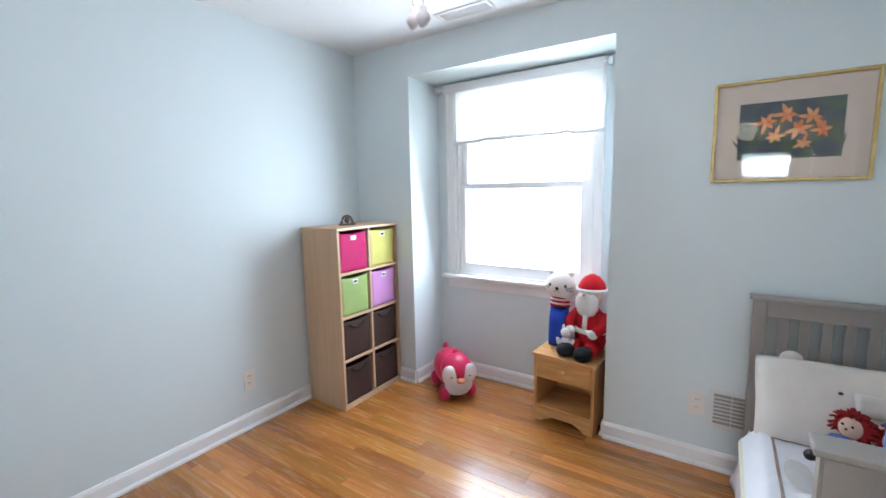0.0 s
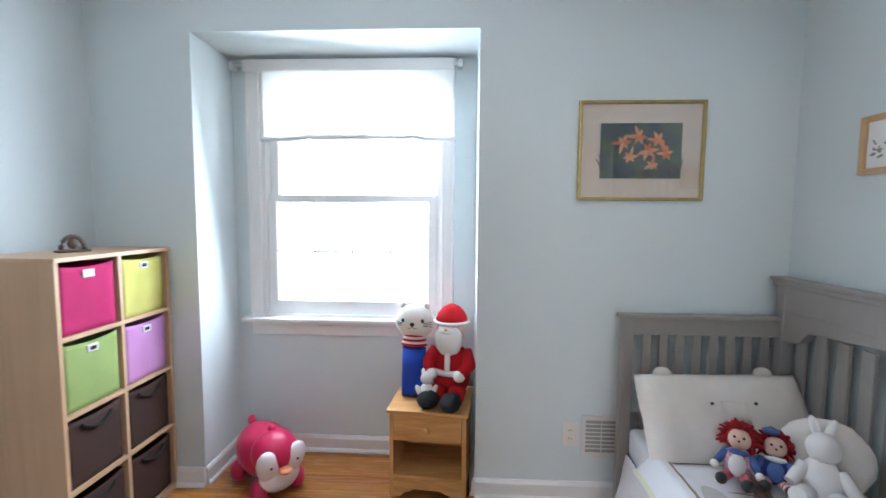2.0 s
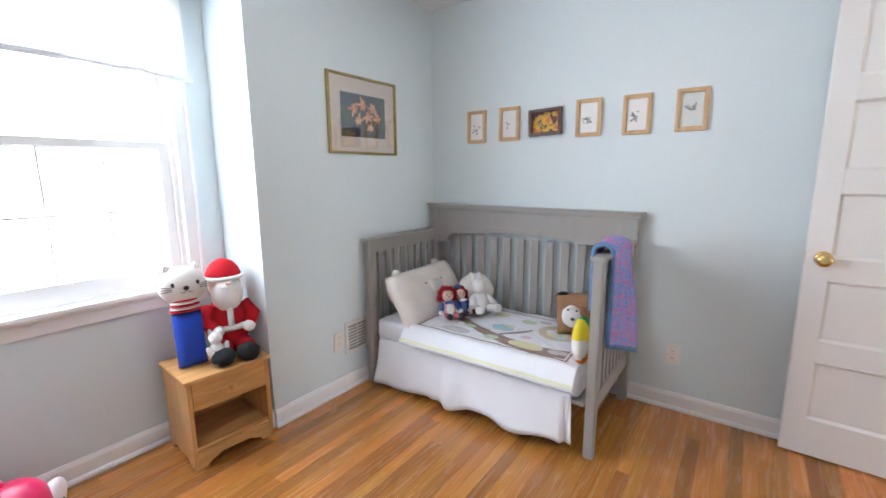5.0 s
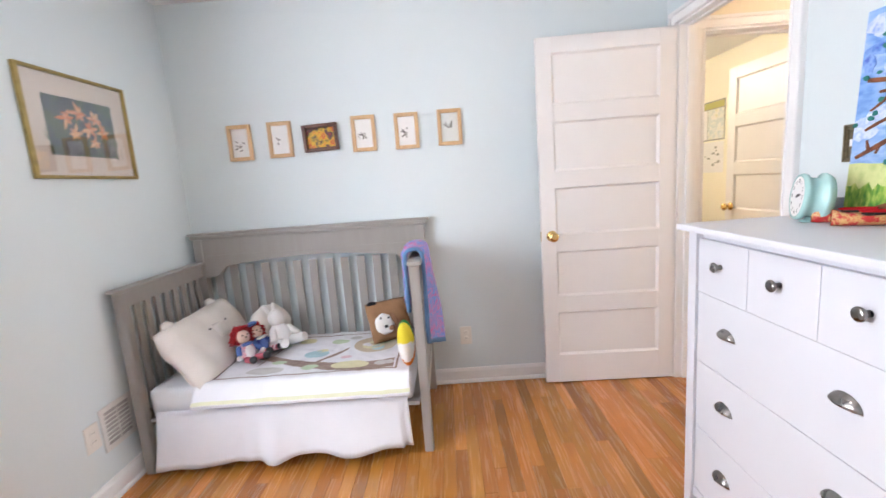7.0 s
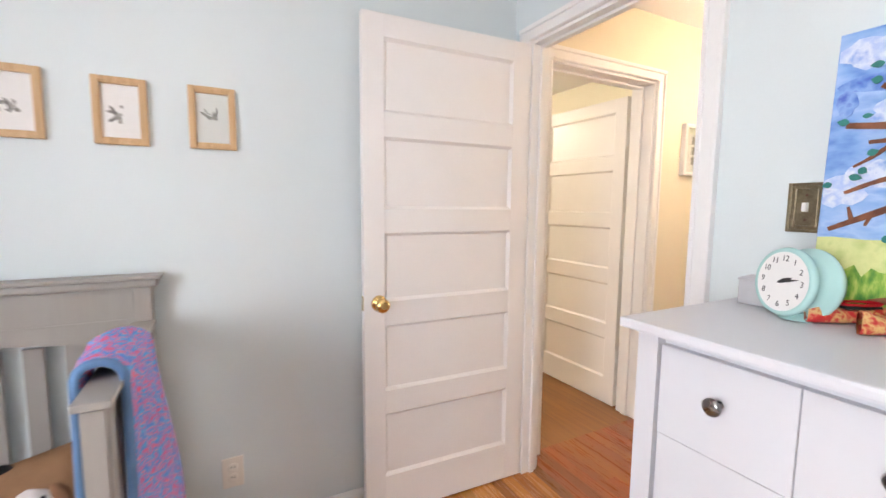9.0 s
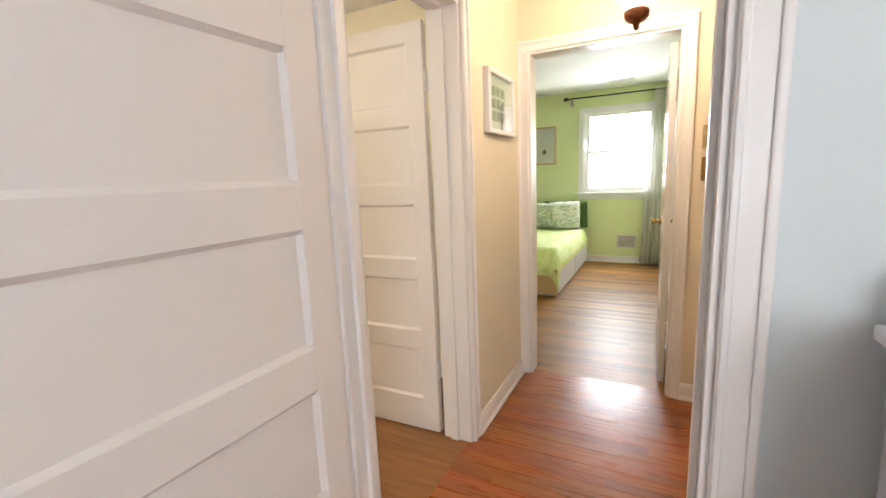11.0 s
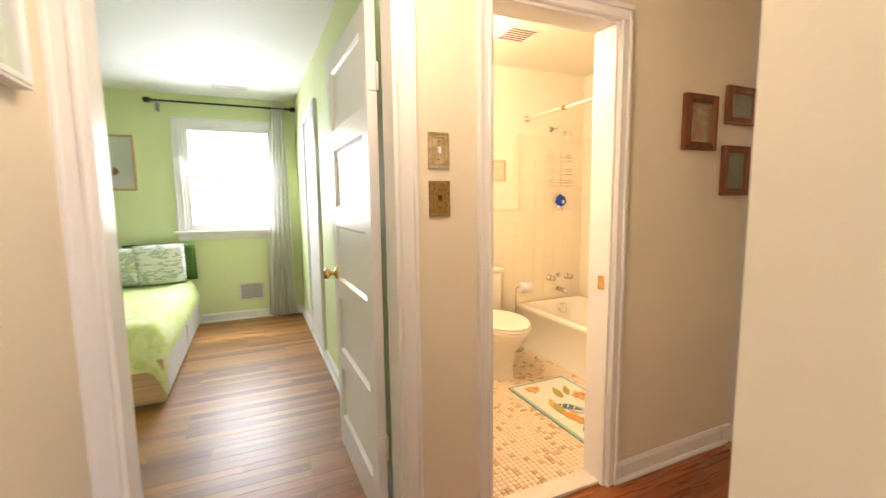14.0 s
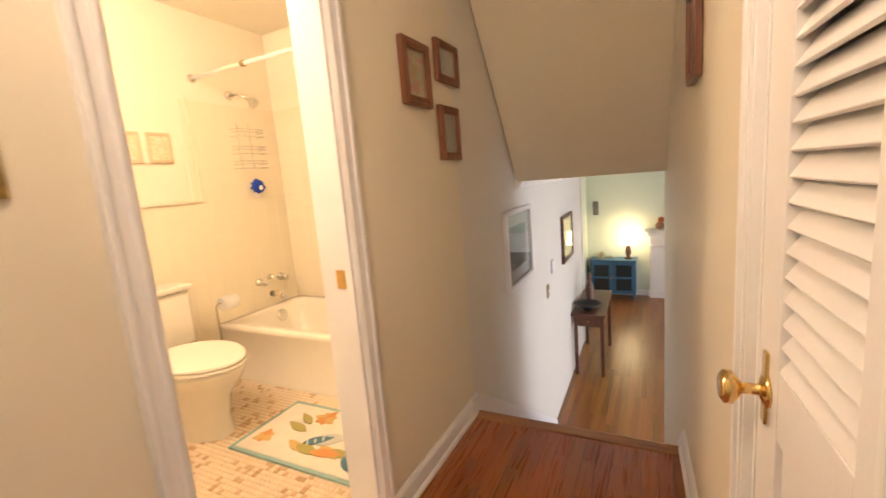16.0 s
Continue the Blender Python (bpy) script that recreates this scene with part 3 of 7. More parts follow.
def door_leaf(name, m, w, h, label, mat_face=M_DOOR, knob_x=0.06, knob_z=0.926):
    """A five-panel door: local x from its hinge edge to its free edge, local y from 0 to its thickness."""
    d = empty(name, m, label, "door", kind="structure")
    th, st = 0.036, 0.085
    zs = [(0.184, 0.457), (0.557, 0.83), (0.93, 1.204), (1.30, 1.577), (1.67, 1.945)]
    k = h / 2.03
    for x0, x1 in ((0, st), (w - st, w)):
        part("stile", box(bmesh.new(), x0, x1, 0, th, 0.008, h, bevel=0.002), mat_face, d)
    edges = [0.008 / k] + [v for z in zs for v in z] + [h / k]
    for q0, q1 in zip(edges[::2], edges[1::2]):
        part("rail", box(bmesh.new(), st, w - st, 0.0006, th - 0.0006, q0 * k, q1 * k, bevel=0.001), mat_face, d)
    for q0, q1 in zs:
        q0, q1 = q0 * k, q1 * k
        bm = box(bmesh.new(), st - 0.001, w - st + 0.001, 0.013, th - 0.013, q0 - 0.001, q1 + 0.001)
        for y0, y1 in ((0.003, 0.013), (th - 0.013, th - 0.003)):
            for a0, a1, b0, b1 in ((st, w - st, q0, q0 + 0.011), (st, w - st, q1 - 0.011, q1), (st, st + 0.011, q0 + 0.011, q1 - 0.011), (w - st - 0.011, w - st, q0 + 0.011, q1 - 0.011)):
                g = bmesh.ops.create_cube(bm, size=1.0)
                bmesh.ops.transform(bm, matrix=Matrix.LocRotScale(((a0 + a1) / 2, (y0 + y1) / 2, (b0 + b1) / 2), None, (a1 - a0, y1 - y0, b1 - b0)), verts=g["verts"])
                face = 0.003 if y0 < 0.01 else th - 0.003
                mx, mz = (st + w - st) / 2, (q0 + q1) / 2
                for v in g["verts"]:
                    if abs(v.co.y - face) < 1e-4:
                        if b1 - b0 < 0.02 and abs(v.co.z - (b1 if b0 == q0 else b0)) < 1e-5:
                            v.co.y = y1 - 0.001 if y0 < 0.01 else y0 + 0.001
                        if a1 - a0 < 0.02 and abs(v.co.x - (a1 if a0 == st else a0)) < 1e-5:
                            v.co.y = y1 - 0.001 if y0 < 0.01 else y0 + 0.001
        part("panel", bm, mat_face, d)
    knob(d, w - knob_x, 0, knob_z, -1)
    knob(d, w - knob_x, th, knob_z, 1)
    part("latch_plate", box(bmesh.new(), w, w + 0.0015, 0.008, th - 0.008, knob_z - 0.028, knob_z + 0.028), M_BRASS, d)
    for z in (0.30, h - 0.30):
        bm = bmesh.new()
        lathe(bm, [(0.006, 0), (0.006, 0.09), (0.003, 0.096)], 10, pose(-0.007, 0.0, z))
        box(bm, -0.006, -0.0005, 0.001, th * 0.8, z, z + 0.09)
        part("hinge", bm, M_TRIM, d, "painted steel hinge")
    return d


door_leaf("door_1", pose(2.075, -0.603, 0, 0, 0, 88) @ pose(0, -0.036, 0), 0.762, 2.03, "white five-panel bedroom door standing open against the wall")
door_leaf("door_2", pose(2.360, -1.626, 0, 0, 0, 1.5), 0.745, 1.99, "white five-panel door standing open into the yellow room")
door_leaf("door_3", pose(1.340, -2.596, 0, 0, 0, -89), 0.72, 1.965, "white five-panel door standing open into the green room")


# ---- bedroom window ----
def window(name, m, x0, x1, z0, z1, zm, label, cols=4, casing_w=0.075, sill_drop=0.075, low=0.05):
    """A double-hung window: local x across, local y into the room from the wall's inner face."""
    w = empty(name, m, label, "window", kind="structure")
    for a0, a1, q0, q1 in ((x0 - casing_w, x0, z0, z1), (x1, x1 + casing_w, z0, z1), (x0 - casing_w, x1 + casing_w, z1, z1 + casing_w * 0.8)):
        bm = box(bmesh.new(), a0, a1, 0.001, 0.016, q0, q1, bevel=0.003)
        if q0 == z1:
            box(bm, a0 - 0.008, a1 + 0.008, 0.001, 0.026, q1 - 0.016, q1 + 0.004, bevel=0.004)
        else:
            o = a0 - 0.003 if a1 == x0 else a1 - 0.012
            box(bm, o, o + 0.015, 0.002, 0.024, q0 + 0.001, q1 - 0.001, bevel=0.004)
            i = a1 - 0.019 if a1 == x0 else a0 + 0.003
            box(bm, i, i + 0.016, 0.01, 0.021, q0 + 0.001, q1 - 0.001, bevel=0.003)
        part("window_frame", bm, M_TRIM, w)
    for a0, a1, q0, q1 in ((x0, x0 + 0.02, z0 + 0.012, z1 - 0.02), (x1 - 0.02, x1, z0 + 0.012, z1 - 0.02), (x0, x1, z1 - 0.02, z1), (x0, x1, z0, z0 + 0.012)):
        part("liner", box(bmesh.new(), a0, a1, -0.115, 0.0, q0, q1), M_TRIM, w)
    part("window_sill", box(bmesh.new(), x0 - casing_w - 0.04, x1 + casing_w + 0.04, 0.001, 0.06, z0 - 0.024, z0 - 0.001, bevel=0.006), M_TRIM, w)
    bm = box(bmesh.new(), x0 - casing_w, x1 + casing_w, 0.001, 0.018, z0 - 0.024 - sill_drop, z0 - 0.0245, bevel=0.003)
    box(bm, x0 - casing_w, x1 + casing_w, 0.001, 0.028, z0 - 0.045, z0 - 0.0245, bevel=0.005)
    part("apron", bm, M_TRIM, w)
    for nm, q0, q1, y in (("lower_sash", z0 + 0.012, zm + 0.02, -0.045), ("upper_sash", zm - 0.02, z1 - 0.02, -0.085)):
        fr = 0.045
        a0, a1 = x0 + 0.022, x1 - 0.022
        bm = box(bmesh.new(), a0, a0 + fr, y, y + 0.034, q0, q1, bevel=0.002)
        box(bm, a1 - fr, a1, y, y + 0.034, q0, q1, bevel=0.002)
        box(bm, a0 + fr, a1 - fr, y + 0.0005, y + 0.0335, q0, q0 + (low if nm == "lower_sash" else 0.03), bevel=0.002)
        box(bm, a0 + fr, a1 - fr, y + 0.0005, y + 0.0335, q1 - 0.034, q1, bevel=0.002)
        sash = part(nm, bm, M_TRIM, w)
        g0, g1, h0, h1 = a0 + fr, a1 - fr, q0 + (low if nm == "lower_sash" else 0.03), q1 - 0.034
        pane = part("pane", box(bmesh.new(), g0, g1, y + 0.014, y + 0.018, h0, h1), M_GLASS, sash)
        pane.visible_shadow = False
        if cols and nm == "lower_sash":
            for c in range(1, cols):
                xx = g0 + (g1 - g0) * c / cols
                part("muntin", box(bmesh.new(), xx - 0.0045, xx + 0.0045, y + 0.0195, y + 0.0255, h0, h1, bevel=0.0015), M_TRIM, sash)
            zz = (h0 + h1) / 2
            part("muntin", box(bmesh.new(), g0, g1, y + 0.02, y + 0.026, zz - 0.0045, zz + 0.0045, bevel=0.0015), M_TRIM, sash)
    return w


window("window_1", pose(0, 2.63, 0, 0, 0, 180), -0.635, 0.345, 0.775, 2.10, 1.43, "white double-hung bedroom window with grilles", casing_w=0.07, low=0.075)
window("window_2", pose(0, GY, 0, 0, 0, 0), 1.50, 2.40, 1.00, 2.10, 1.56, "white double-hung window in the green room", cols=0, casing_w=0.07)


# ---- cube organiser with its bins ----
def organiser():
    ox, oy, h, d, w = -0.972, 1.705, 1.185, 0.335, 0.565
    o = empty("cube_organizer", pose(ox, oy, 0), "pale maple eight-cube organizer with fabric bins against the wall", "shelf")
    t = 0.016
    for y in (0, w - t):
        part("side_panel", box(bmesh.new(), 0, d, y, y + t, 0, h - t, bevel=0.0015), M_MAPLE, o)
    part("top_panel", box(bmesh.new(), -0.004, d + 0.006, -0.004, w + 0.004, h - t, h, bevel=0.002), M_MAPLE, o)
    part("divider", box(bmesh.new(), 0.006, d - 0.002, w / 2 - t / 2, w / 2 + t / 2, 0.04, h - t), M_MAPLE, o)
    part("back_panel", box(bmesh.new(), 0, 0.006, t, w - t, 0.03, h - t), M_MAPLE, o)
    ch = (h - t - 0.03) / 4
    for r in range(4):
        part("shelf", box(bmesh.new(), 0.006, d - 0.001, t, w - t, 0.03 + r * ch - (0.03 if r == 0 else 0), 0.03 + r * ch + (0.0 if r == 0 else t), bevel=0.0), M_MAPLE, o)
    cols = [*[((0.055, 0.026, 0.02), "dark brown")] * 4,
            ((0.34, 0.46, 0.15), "green"), ((0.62, 0.30, 0.62), "lilac"), ((0.50, 0.012, 0.13), "raspberry pink"), ((0.66, 0.64, 0.17), "yellow")]
    mats = {}
    for i, (c, nm) in enumerate(cols):
        r, k = divmod(i, 2)
        if nm not in mats:
            mats[nm] = mat("bin_fabric_" + nm.replace(" ", "_"), c, 0.85, vary=0.12, scale=9, bump=0.05, fine=420)
        z0 = 0.03 + r * ch + (t if r else 0.002)
        bw, bh, bd = w / 2 - 1.5 * t - 0.014, ch - t - 0.018, d - 0.03
        y0 = t + 0.006 if k == 0 else w / 2 + t / 2 + 0.007
        b = empty("storage_bin", pose(ox + 0.012, oy + y0, z0 + 0.0005), nm + " fabric storage bin in the cube organizer", "storage bin", "bins in the organizer")
        bm = bmesh.new()
        for bx in ((0, bd, 0, 0.004, 0, bh), (0, bd, bw - 0.004, bw, 0, bh), (0, 0.004, 0.004, bw - 0.004, 0, bh), (0.004, bd, 0.004, bw - 0.004, 0, 0.004)):
            box(bm, *bx)
        part("shell", bm, mats[nm], b)
        bm = bmesh.new()
        nn = 12
        vv = {}
        for side in (0, 1):
            for a in range(nn + 1):
                for q in range(nn + 1):
                    u, v = a / nn, q / nn
                    sag = 0.010 * math.sin(math.pi * u) * v ** 3
                    bulge = 0.007 * math.sin(math.pi * u) * math.sin(math.pi * v) * (1 if i % 3 else 0.3) + 0.003 * noise.noise(Vector((u * 3, v * 3, i)))
                    vv[side, a, q] = bm.verts.new((bd + bulge + 0.004 * side, 0.0045 + (bw - 0.009) * u, (bh - sag) * v))
        for side in (0, 1):
            for a in range(nn):
                for q in range(nn):
                    f = bm.faces.new((vv[side, a, q], vv[side, a + 1, q], vv[side, a + 1, q + 1], vv[side, a, q + 1]))
                    f.smooth = True
        for a in range(nn):
            bm.faces.new((vv[0, a, nn], vv[0, a + 1, nn], vv[1, a + 1, nn], vv[1, a, nn]))
            bm.faces.new((vv[0, a, 0], vv[0, a + 1, 0], vv[1, a + 1, 0], vv[1, a, 0]))
            bm.faces.new((vv[0, 0, a], vv[0, 0, a + 1], vv[1, 0, a + 1], vv[1, 0, a]))
            bm.faces.new((vv[0, nn, a], vv[0, nn, a + 1], vv[1, nn, a + 1], vv[1, nn, a]))
        part("front_panel", bm, mats[nm], b)
        if r >= 2:
            bm = box(bmesh.new(), bd + 0.004, bd + 0.0115, bw / 2 - 0.024, bw / 2 + 0.024, bh * 0.80, bh * 0.80 + 0.030, 0, bevel=0.003)
            part("grommet", bm, M_WHITEPL, b, "white plastic handle grommet")
            part("grommet_hole", box(bmesh.new(), bd + 0.010, bd + 0.0125, bw / 2 - 0.013, bw / 2 + 0.013, bh * 0.80 + 0.008, bh * 0.80 + 0.022), M_BLACK if r < 3 or k else M_CHROME, b)
        else:
            bm = tube(bmesh.new(), [(bd + 0.012 + 0.006 * math.sin(math.pi * j / 10), bw * (0.22 + 0.056 * j), bh * 0.90 - 0.028 * math.sin(math.pi * j / 10)) for j in range(11)], 0.0065, 8)
            part("strap_handle", bm, M_BLACK, b, "dark fabric strap handle")


organiser()


# ---- nightstand ----
def nightstand():
    o = empty("nightstand", pose(0.418, 2.262, 0, 0, 0, -5), "honey pine nightstand with one drawer and an open shelf", "nightstand")
    w, d, h, t = 0.365, 0.32, 0.43, 0.018
    part("top", box(bmesh.new(), -0.012, w + 0.012, -0.014, d, h - 0.018, h, bevel=0.005), M_PINE, o)
    for x in (0, w - t):
        prof = [(0, 0), (0.05, 0), (0.075, 0.03), (d - 0.075, 0.03), (d - 0.05, 0), (d - 0.01, 0), (d - 0.01, h - 0.018), (0, h - 0.018)]
        part("side_panel", prism(bmesh.new(), prof, x, x + t, axis="X"), M_PINEZ, o)
    part("shelf", box(bmesh.new(), t, w - t, 0.012, d - 0.02, 0.085, 0.10), M_PINE, o)
    part("back_panel", box(bmesh.new(), t, w - t, d - 0.018, d - 0.010, 0.03, h - 0.018), M_PINE, o)
    skirt = [(t, 0.0), (t + 0.035, 0.0), (t + 0.05, 0.018), (t + 0.075, 0.026), (t + 0.10, 0.040), (w - t - 0.10, 0.040), (w - t - 0.075, 0.026), (w - t - 0.05, 0.018), (w - t - 0.035, 0.0), (w - t, 0.0), (w - t, 0.0849), (t, 0.0849)]
    part("apron", prism(bmesh.new(), skirt, 0.002, 0.018), M_PINE, o)
    dr = part("drawer", box(bmesh.new(), t + 0.002, w - t - 0.002, -0.004, 0.014, h - 0.018 - 0.132, h - 0.022, bevel=0.003), M_PINE, o)
    part("drawer_box", box(bmesh.new(), t + 0.01, w - t - 0.01, 0.0145, d - 0.04, h - 0.14, h - 0.035), M_PINEZ, o)
    bm = lathe(bmesh.new(), [(0.009, 0), (0.008, 0.010), (0.015, 0.016), (0.017, 0.023), (0.012, 0.029), (0.004, 0.030)], 20, pose(w / 2, -0.004, h - 0.085, 90))
    part("knob", bm, M_PINEZ, dr, "turned pine knob")


nightstand()


# ---- crib used as a daybed ----
def crib():
    o = empty("toddler_bed", pose(1.46, 0.85, 0), "grey stained crib converted to a daybed", "bed")
    X, Y = 0.72, 1.39
    def bar(nm, *b, bevel=0.004):
        part(nm, box(bmesh.new(), *b, bevel=bevel), M_CRIB, o)
    for y0 in (0.0, Y - 0.045):
        h, dx = (0.928, 0.036) if y0 == 0.0 else (0.90, 0.0)
        bm = bmesh.new()
        prism(bm, [(dx, 0), (0.04 + dx, 0), (0.062 + dx, h), (dx, h)] if y0 == 0 else [(0.0, 0), (0.05, 0), (0.05, h), (0.0, h)], y0, y0 + 0.045)
        bmesh.ops.bevel(bm, geom=list(bm.edges), offset=0.005, segments=2, affect="EDGES")
        part("post", bm, M_CRIB, o)
        bar("cap", dx - 0.012, X - 0.06, y0 - 0.010, y0 + 0.055, h, h + 0.016)
        bar("top_rail", 0.05 + dx, X - 0.05, y0 + 0.010, y0 + 0.035, h - 0.075, h)
        bar("bottom_rail", 0.05 + dx * 0.5, X - 0.05, y0 + 0.010, y0 + 0.035, 0.22, 0.30)
        for k in range(8):
            x = 0.095 + dx + k * (0.072 - dx / 8)
            bar("slat", x, x + 0.036, y0 + 0.016, y0 + 0.029, 0.30, h - 0.075, bevel=0.002)
    for y0 in (0.0, Y - 0.05):
        bar("back_post", X - 0.05, X, y0, y0 + 0.05, 0, 1.05)
    bar("crown", X - 0.068, X + 0.004, -0.03, Y + 0.02, 1.075, 1.088)
    bar("crown_moulding", X - 0.060, X + 0.001, -0.018, Y + 0.012, 1.05, 1.075, bevel=0.008)
    n = 60
    arch = []
    a0, a1 = 0.05, Y - 0.05
    for i in range(n + 1):
        u = i / n
        s = min(1, max(0, (u - 0.055) / 0.05), max(0, (0.945 - u) / 0.05))
        s = s * s * (3 - 2 * s)
        arch.append((a0 + (a1 - a0) * u, 0.815 + 0.05 * s + 0.052 * math.sin(math.pi * u)))
    part("back_panel", prism(bmesh.new(), [(a0, 1.05)] + arch + [(a1, 1.05)], X - 0.046, X - 0.002, axis="X"), M_CRIB, o)
    bar("panel_groove", X - 0.049, X - 0.046, a0 + 0.02, a1 - 0.02, 0.945, 0.951, bevel=0.001)
    bar("back_bottom_rail", X - 0.044, X - 0.002, a0, a1, 0.20, 0.30)
    for k in range(13):
        y = 0.110 + k * 0.0975
        bar("slat", X - 0.018, X - 0.004, y - 0.025, y + 0.025, 0.30, 0.88, bevel=0.003)
    bar("mattress_support", 0.03, X - 0.05, 0.05, Y - 0.05, 0.255, 0.275, bevel=0.002)
    return o


crib()
M_SHEET = mat("white_cotton", (0.75, 0.75, 0.775), 0.85, vary=0.05, scale=7, bump=0.03, fine=300)


def bedding():
    bm = box(bmesh.new(), 1.495, 2.13, 0.925, 2.185, 0.277, 0.415, bevel=0.03)
    single("mattress", bm, M_SHEET, "white sheeted crib mattress on the grey bed", "mattress", smooth=True)
    # the skirt hangs from under the mattress in folds
    bm = bmesh.new()
    n, rows, g = 110, 10, {}
    for side in (0, 1):
        for j in range(rows + 1):
            v = j / rows
            for i in range(n + 1):
                u = i / n
                fold = 0.010 * math.sin(u * 17 + 1) + 0.035 * math.exp(-((u - 0.47) / 0.045) ** 2) - 0.026 * math.exp(-((u - 0.40) / 0.03) ** 2) + 0.018 * noise.noise(Vector((u * 11, v * 1.5, 2)))
                hem = 0.035 + 0.030 * noise.noise(Vector((u * 4.2, 0, 7))) + 0.008 * math.sin(u * 23) + 0.030 * u
                g[side, j, i] = bm.verts.new((1.478 - fold * v - 0.040 * v + 0.004 * side + (0.03 * v if u > 0.97 else 0), 2.15 - 1.195 * u + 0.02 * v * (0.5 - u), 0.31 + (hem - 0.31) * v))
    for j in range(rows):
        for i in range(n):
            for side in (0, 1):
                q = [g[side, j, i], g[side, j, i + 1], g[side, j + 1, i + 1], g[side, j + 1, i]]
                bm.faces.new(q if side else q[::-1]).smooth = True
    for j in range(rows):
        for i in (0, n):
            bm.faces.new((g[0, j, i], g[0, j + 1, i], g[1, j + 1, i], g[1, j, i]))
    for i in range(n):
        for j in (0, rows):
            bm.faces.new((g[0, j, i], g[0, j, i + 1], g[1, j, i + 1], g[1, j, i]))
    single("bed_skirt", bm, mat("white_skirt_cotton", (0.77, 0.77, 0.80), 0.85, vary=0.04, scale=7, bump=0.03, fine=300), "white gathered bed skirt hanging to the floor", "bed skirt")


bedding()


# ---- dresser ----
def dresser():
    x0, x1, yb, yf, h = 0.29, 1.10, -0.592, -0.135, 1.084
    o = empty("dresser", pose(0, 0, 0), "white lacquered chest of drawers with pewter pulls", "dresser")
    def bar(nm, *b, bevel=0.004, mm=M_LACQUER, parent=o):
        return part(nm, box(bmesh.new(), *b, bevel=bevel), mm, parent)
    bar("top", x0 - 0.026, x1 + 0.026, yb - 0.004, yf + 0.032, h - 0.022, h, bevel=0.006)
    for a, b in ((x0, x0 + 0.045), (x1 - 0.045, x1)):
        for c, d in ((yb, yb + 0.04), (yf - 0.04, yf)):
            bm = bmesh.new()
            prism(bm, [(a + (0.012 if a > x0 else 0), 0), (b - (0.012 if a == x0 else 0), 0), (b, 0.13), (b, h - 0.022), (a, h - 0.022), (a, 0.13)], c, d)
            part("leg", bm, M_LACQUER, o)
    for a, b in ((x0 + 0.008, x0 + 0.022), (x1 - 0.022, x1 - 0.008)):
        bar("side_panel", a, b, yb + 0.04, yf - 0.04, 0.12, h - 0.022, bevel=0.001)
    bar("back_panel", x0 + 0.045, x1 - 0.045, yb + 0.004, yb + 0.012, 0.12, h - 0.022, bevel=0.001)
    bar("carcass_front", x0 + 0.045, x1 - 0.045, yf - 0.05, yf - 0.024, 0.10, h - 0.022, bevel=0.001)
    prof = [(x0 + 0.045, 0.10), (x0 + 0.045, 0.06), (x0 + 0.12, 0.085), (x1 - 0.12, 0.085), (x1 - 0.045, 0.06), (x1 - 0.045, 0.10)]
    part("apron", prism(bmesh.new(), prof, yf - 0.024, yf - 0.006), M_LACQUER, o)
    a0, a1 = x0 + 0.049, x1 - 0.049
    z1, z0 = h - 0.045, 0.105
    tops = 0.185
    cw = (a1 - a0) / 3
    for k in range(3):
        dr = bar("small_drawer", a0 + k * cw + 0.0009, a0 + (k + 1) * cw - 0.0009, yf - 0.024, yf - 0.006, z1 - tops, z1, bevel=0.0015)
        bm = lathe(bmesh.new(), [(0.008, 0), (0.007, 0.012), (0.013, 0.017), (0.0165, 0.022), (0.0165, 0.026), (0.013, 0.029), (0.004, 0.030)], 20, pose(a0 + (k + 0.5) * cw, yf - 0.006, z1 - tops * 0.42, -90))
        part("knob", bm, M_NICKEL, dr, "round pewter knob")
    rh = (z1 - tops - z0) / 3
    for r in range(3):
        q0 = z0 + r * rh
        dr = bar("drawer", a0 + 0.002, a1 - 0.002, yf - 0.024, yf - 0.006, q0 + 0.0012, q0 + rh - 0.0012, bevel=0.002)
        for xx in (a0 + 0.155, a1 - 0.155):
            bm = bmesh.new()
            seg, rings = 18, 6
            gr = []
            for i in range(rings + 1):
                th = math.pi / 2 * i / rings
                gr.append([bm.verts.new((xx + 0.042 * math.cos(math.pi * j / seg) * math.cos(th * 0.98), yf - 0.006 + 0.024 * math.sin(th) ** 0.7 * math.sin(math.pi * j / seg) ** 0.35, q0 + rh * 0.52 + 0.034 * math.sin(math.pi * j / seg) * (1 - 0.75 * math.sin(th)))) for j in range(seg + 1)])
            for i in range(rings):
                for j in range(seg):
                    bm.faces.new((gr[i][j], gr[i][j + 1], gr[i + 1][j + 1], gr[i + 1][j])).smooth = True
            bmesh.ops.remove_doubles(bm, verts=bm.verts, dist=1e-5)
            part("cup_pull", bm, M_NICKEL, dr, "pewter cup pull")


dresser()

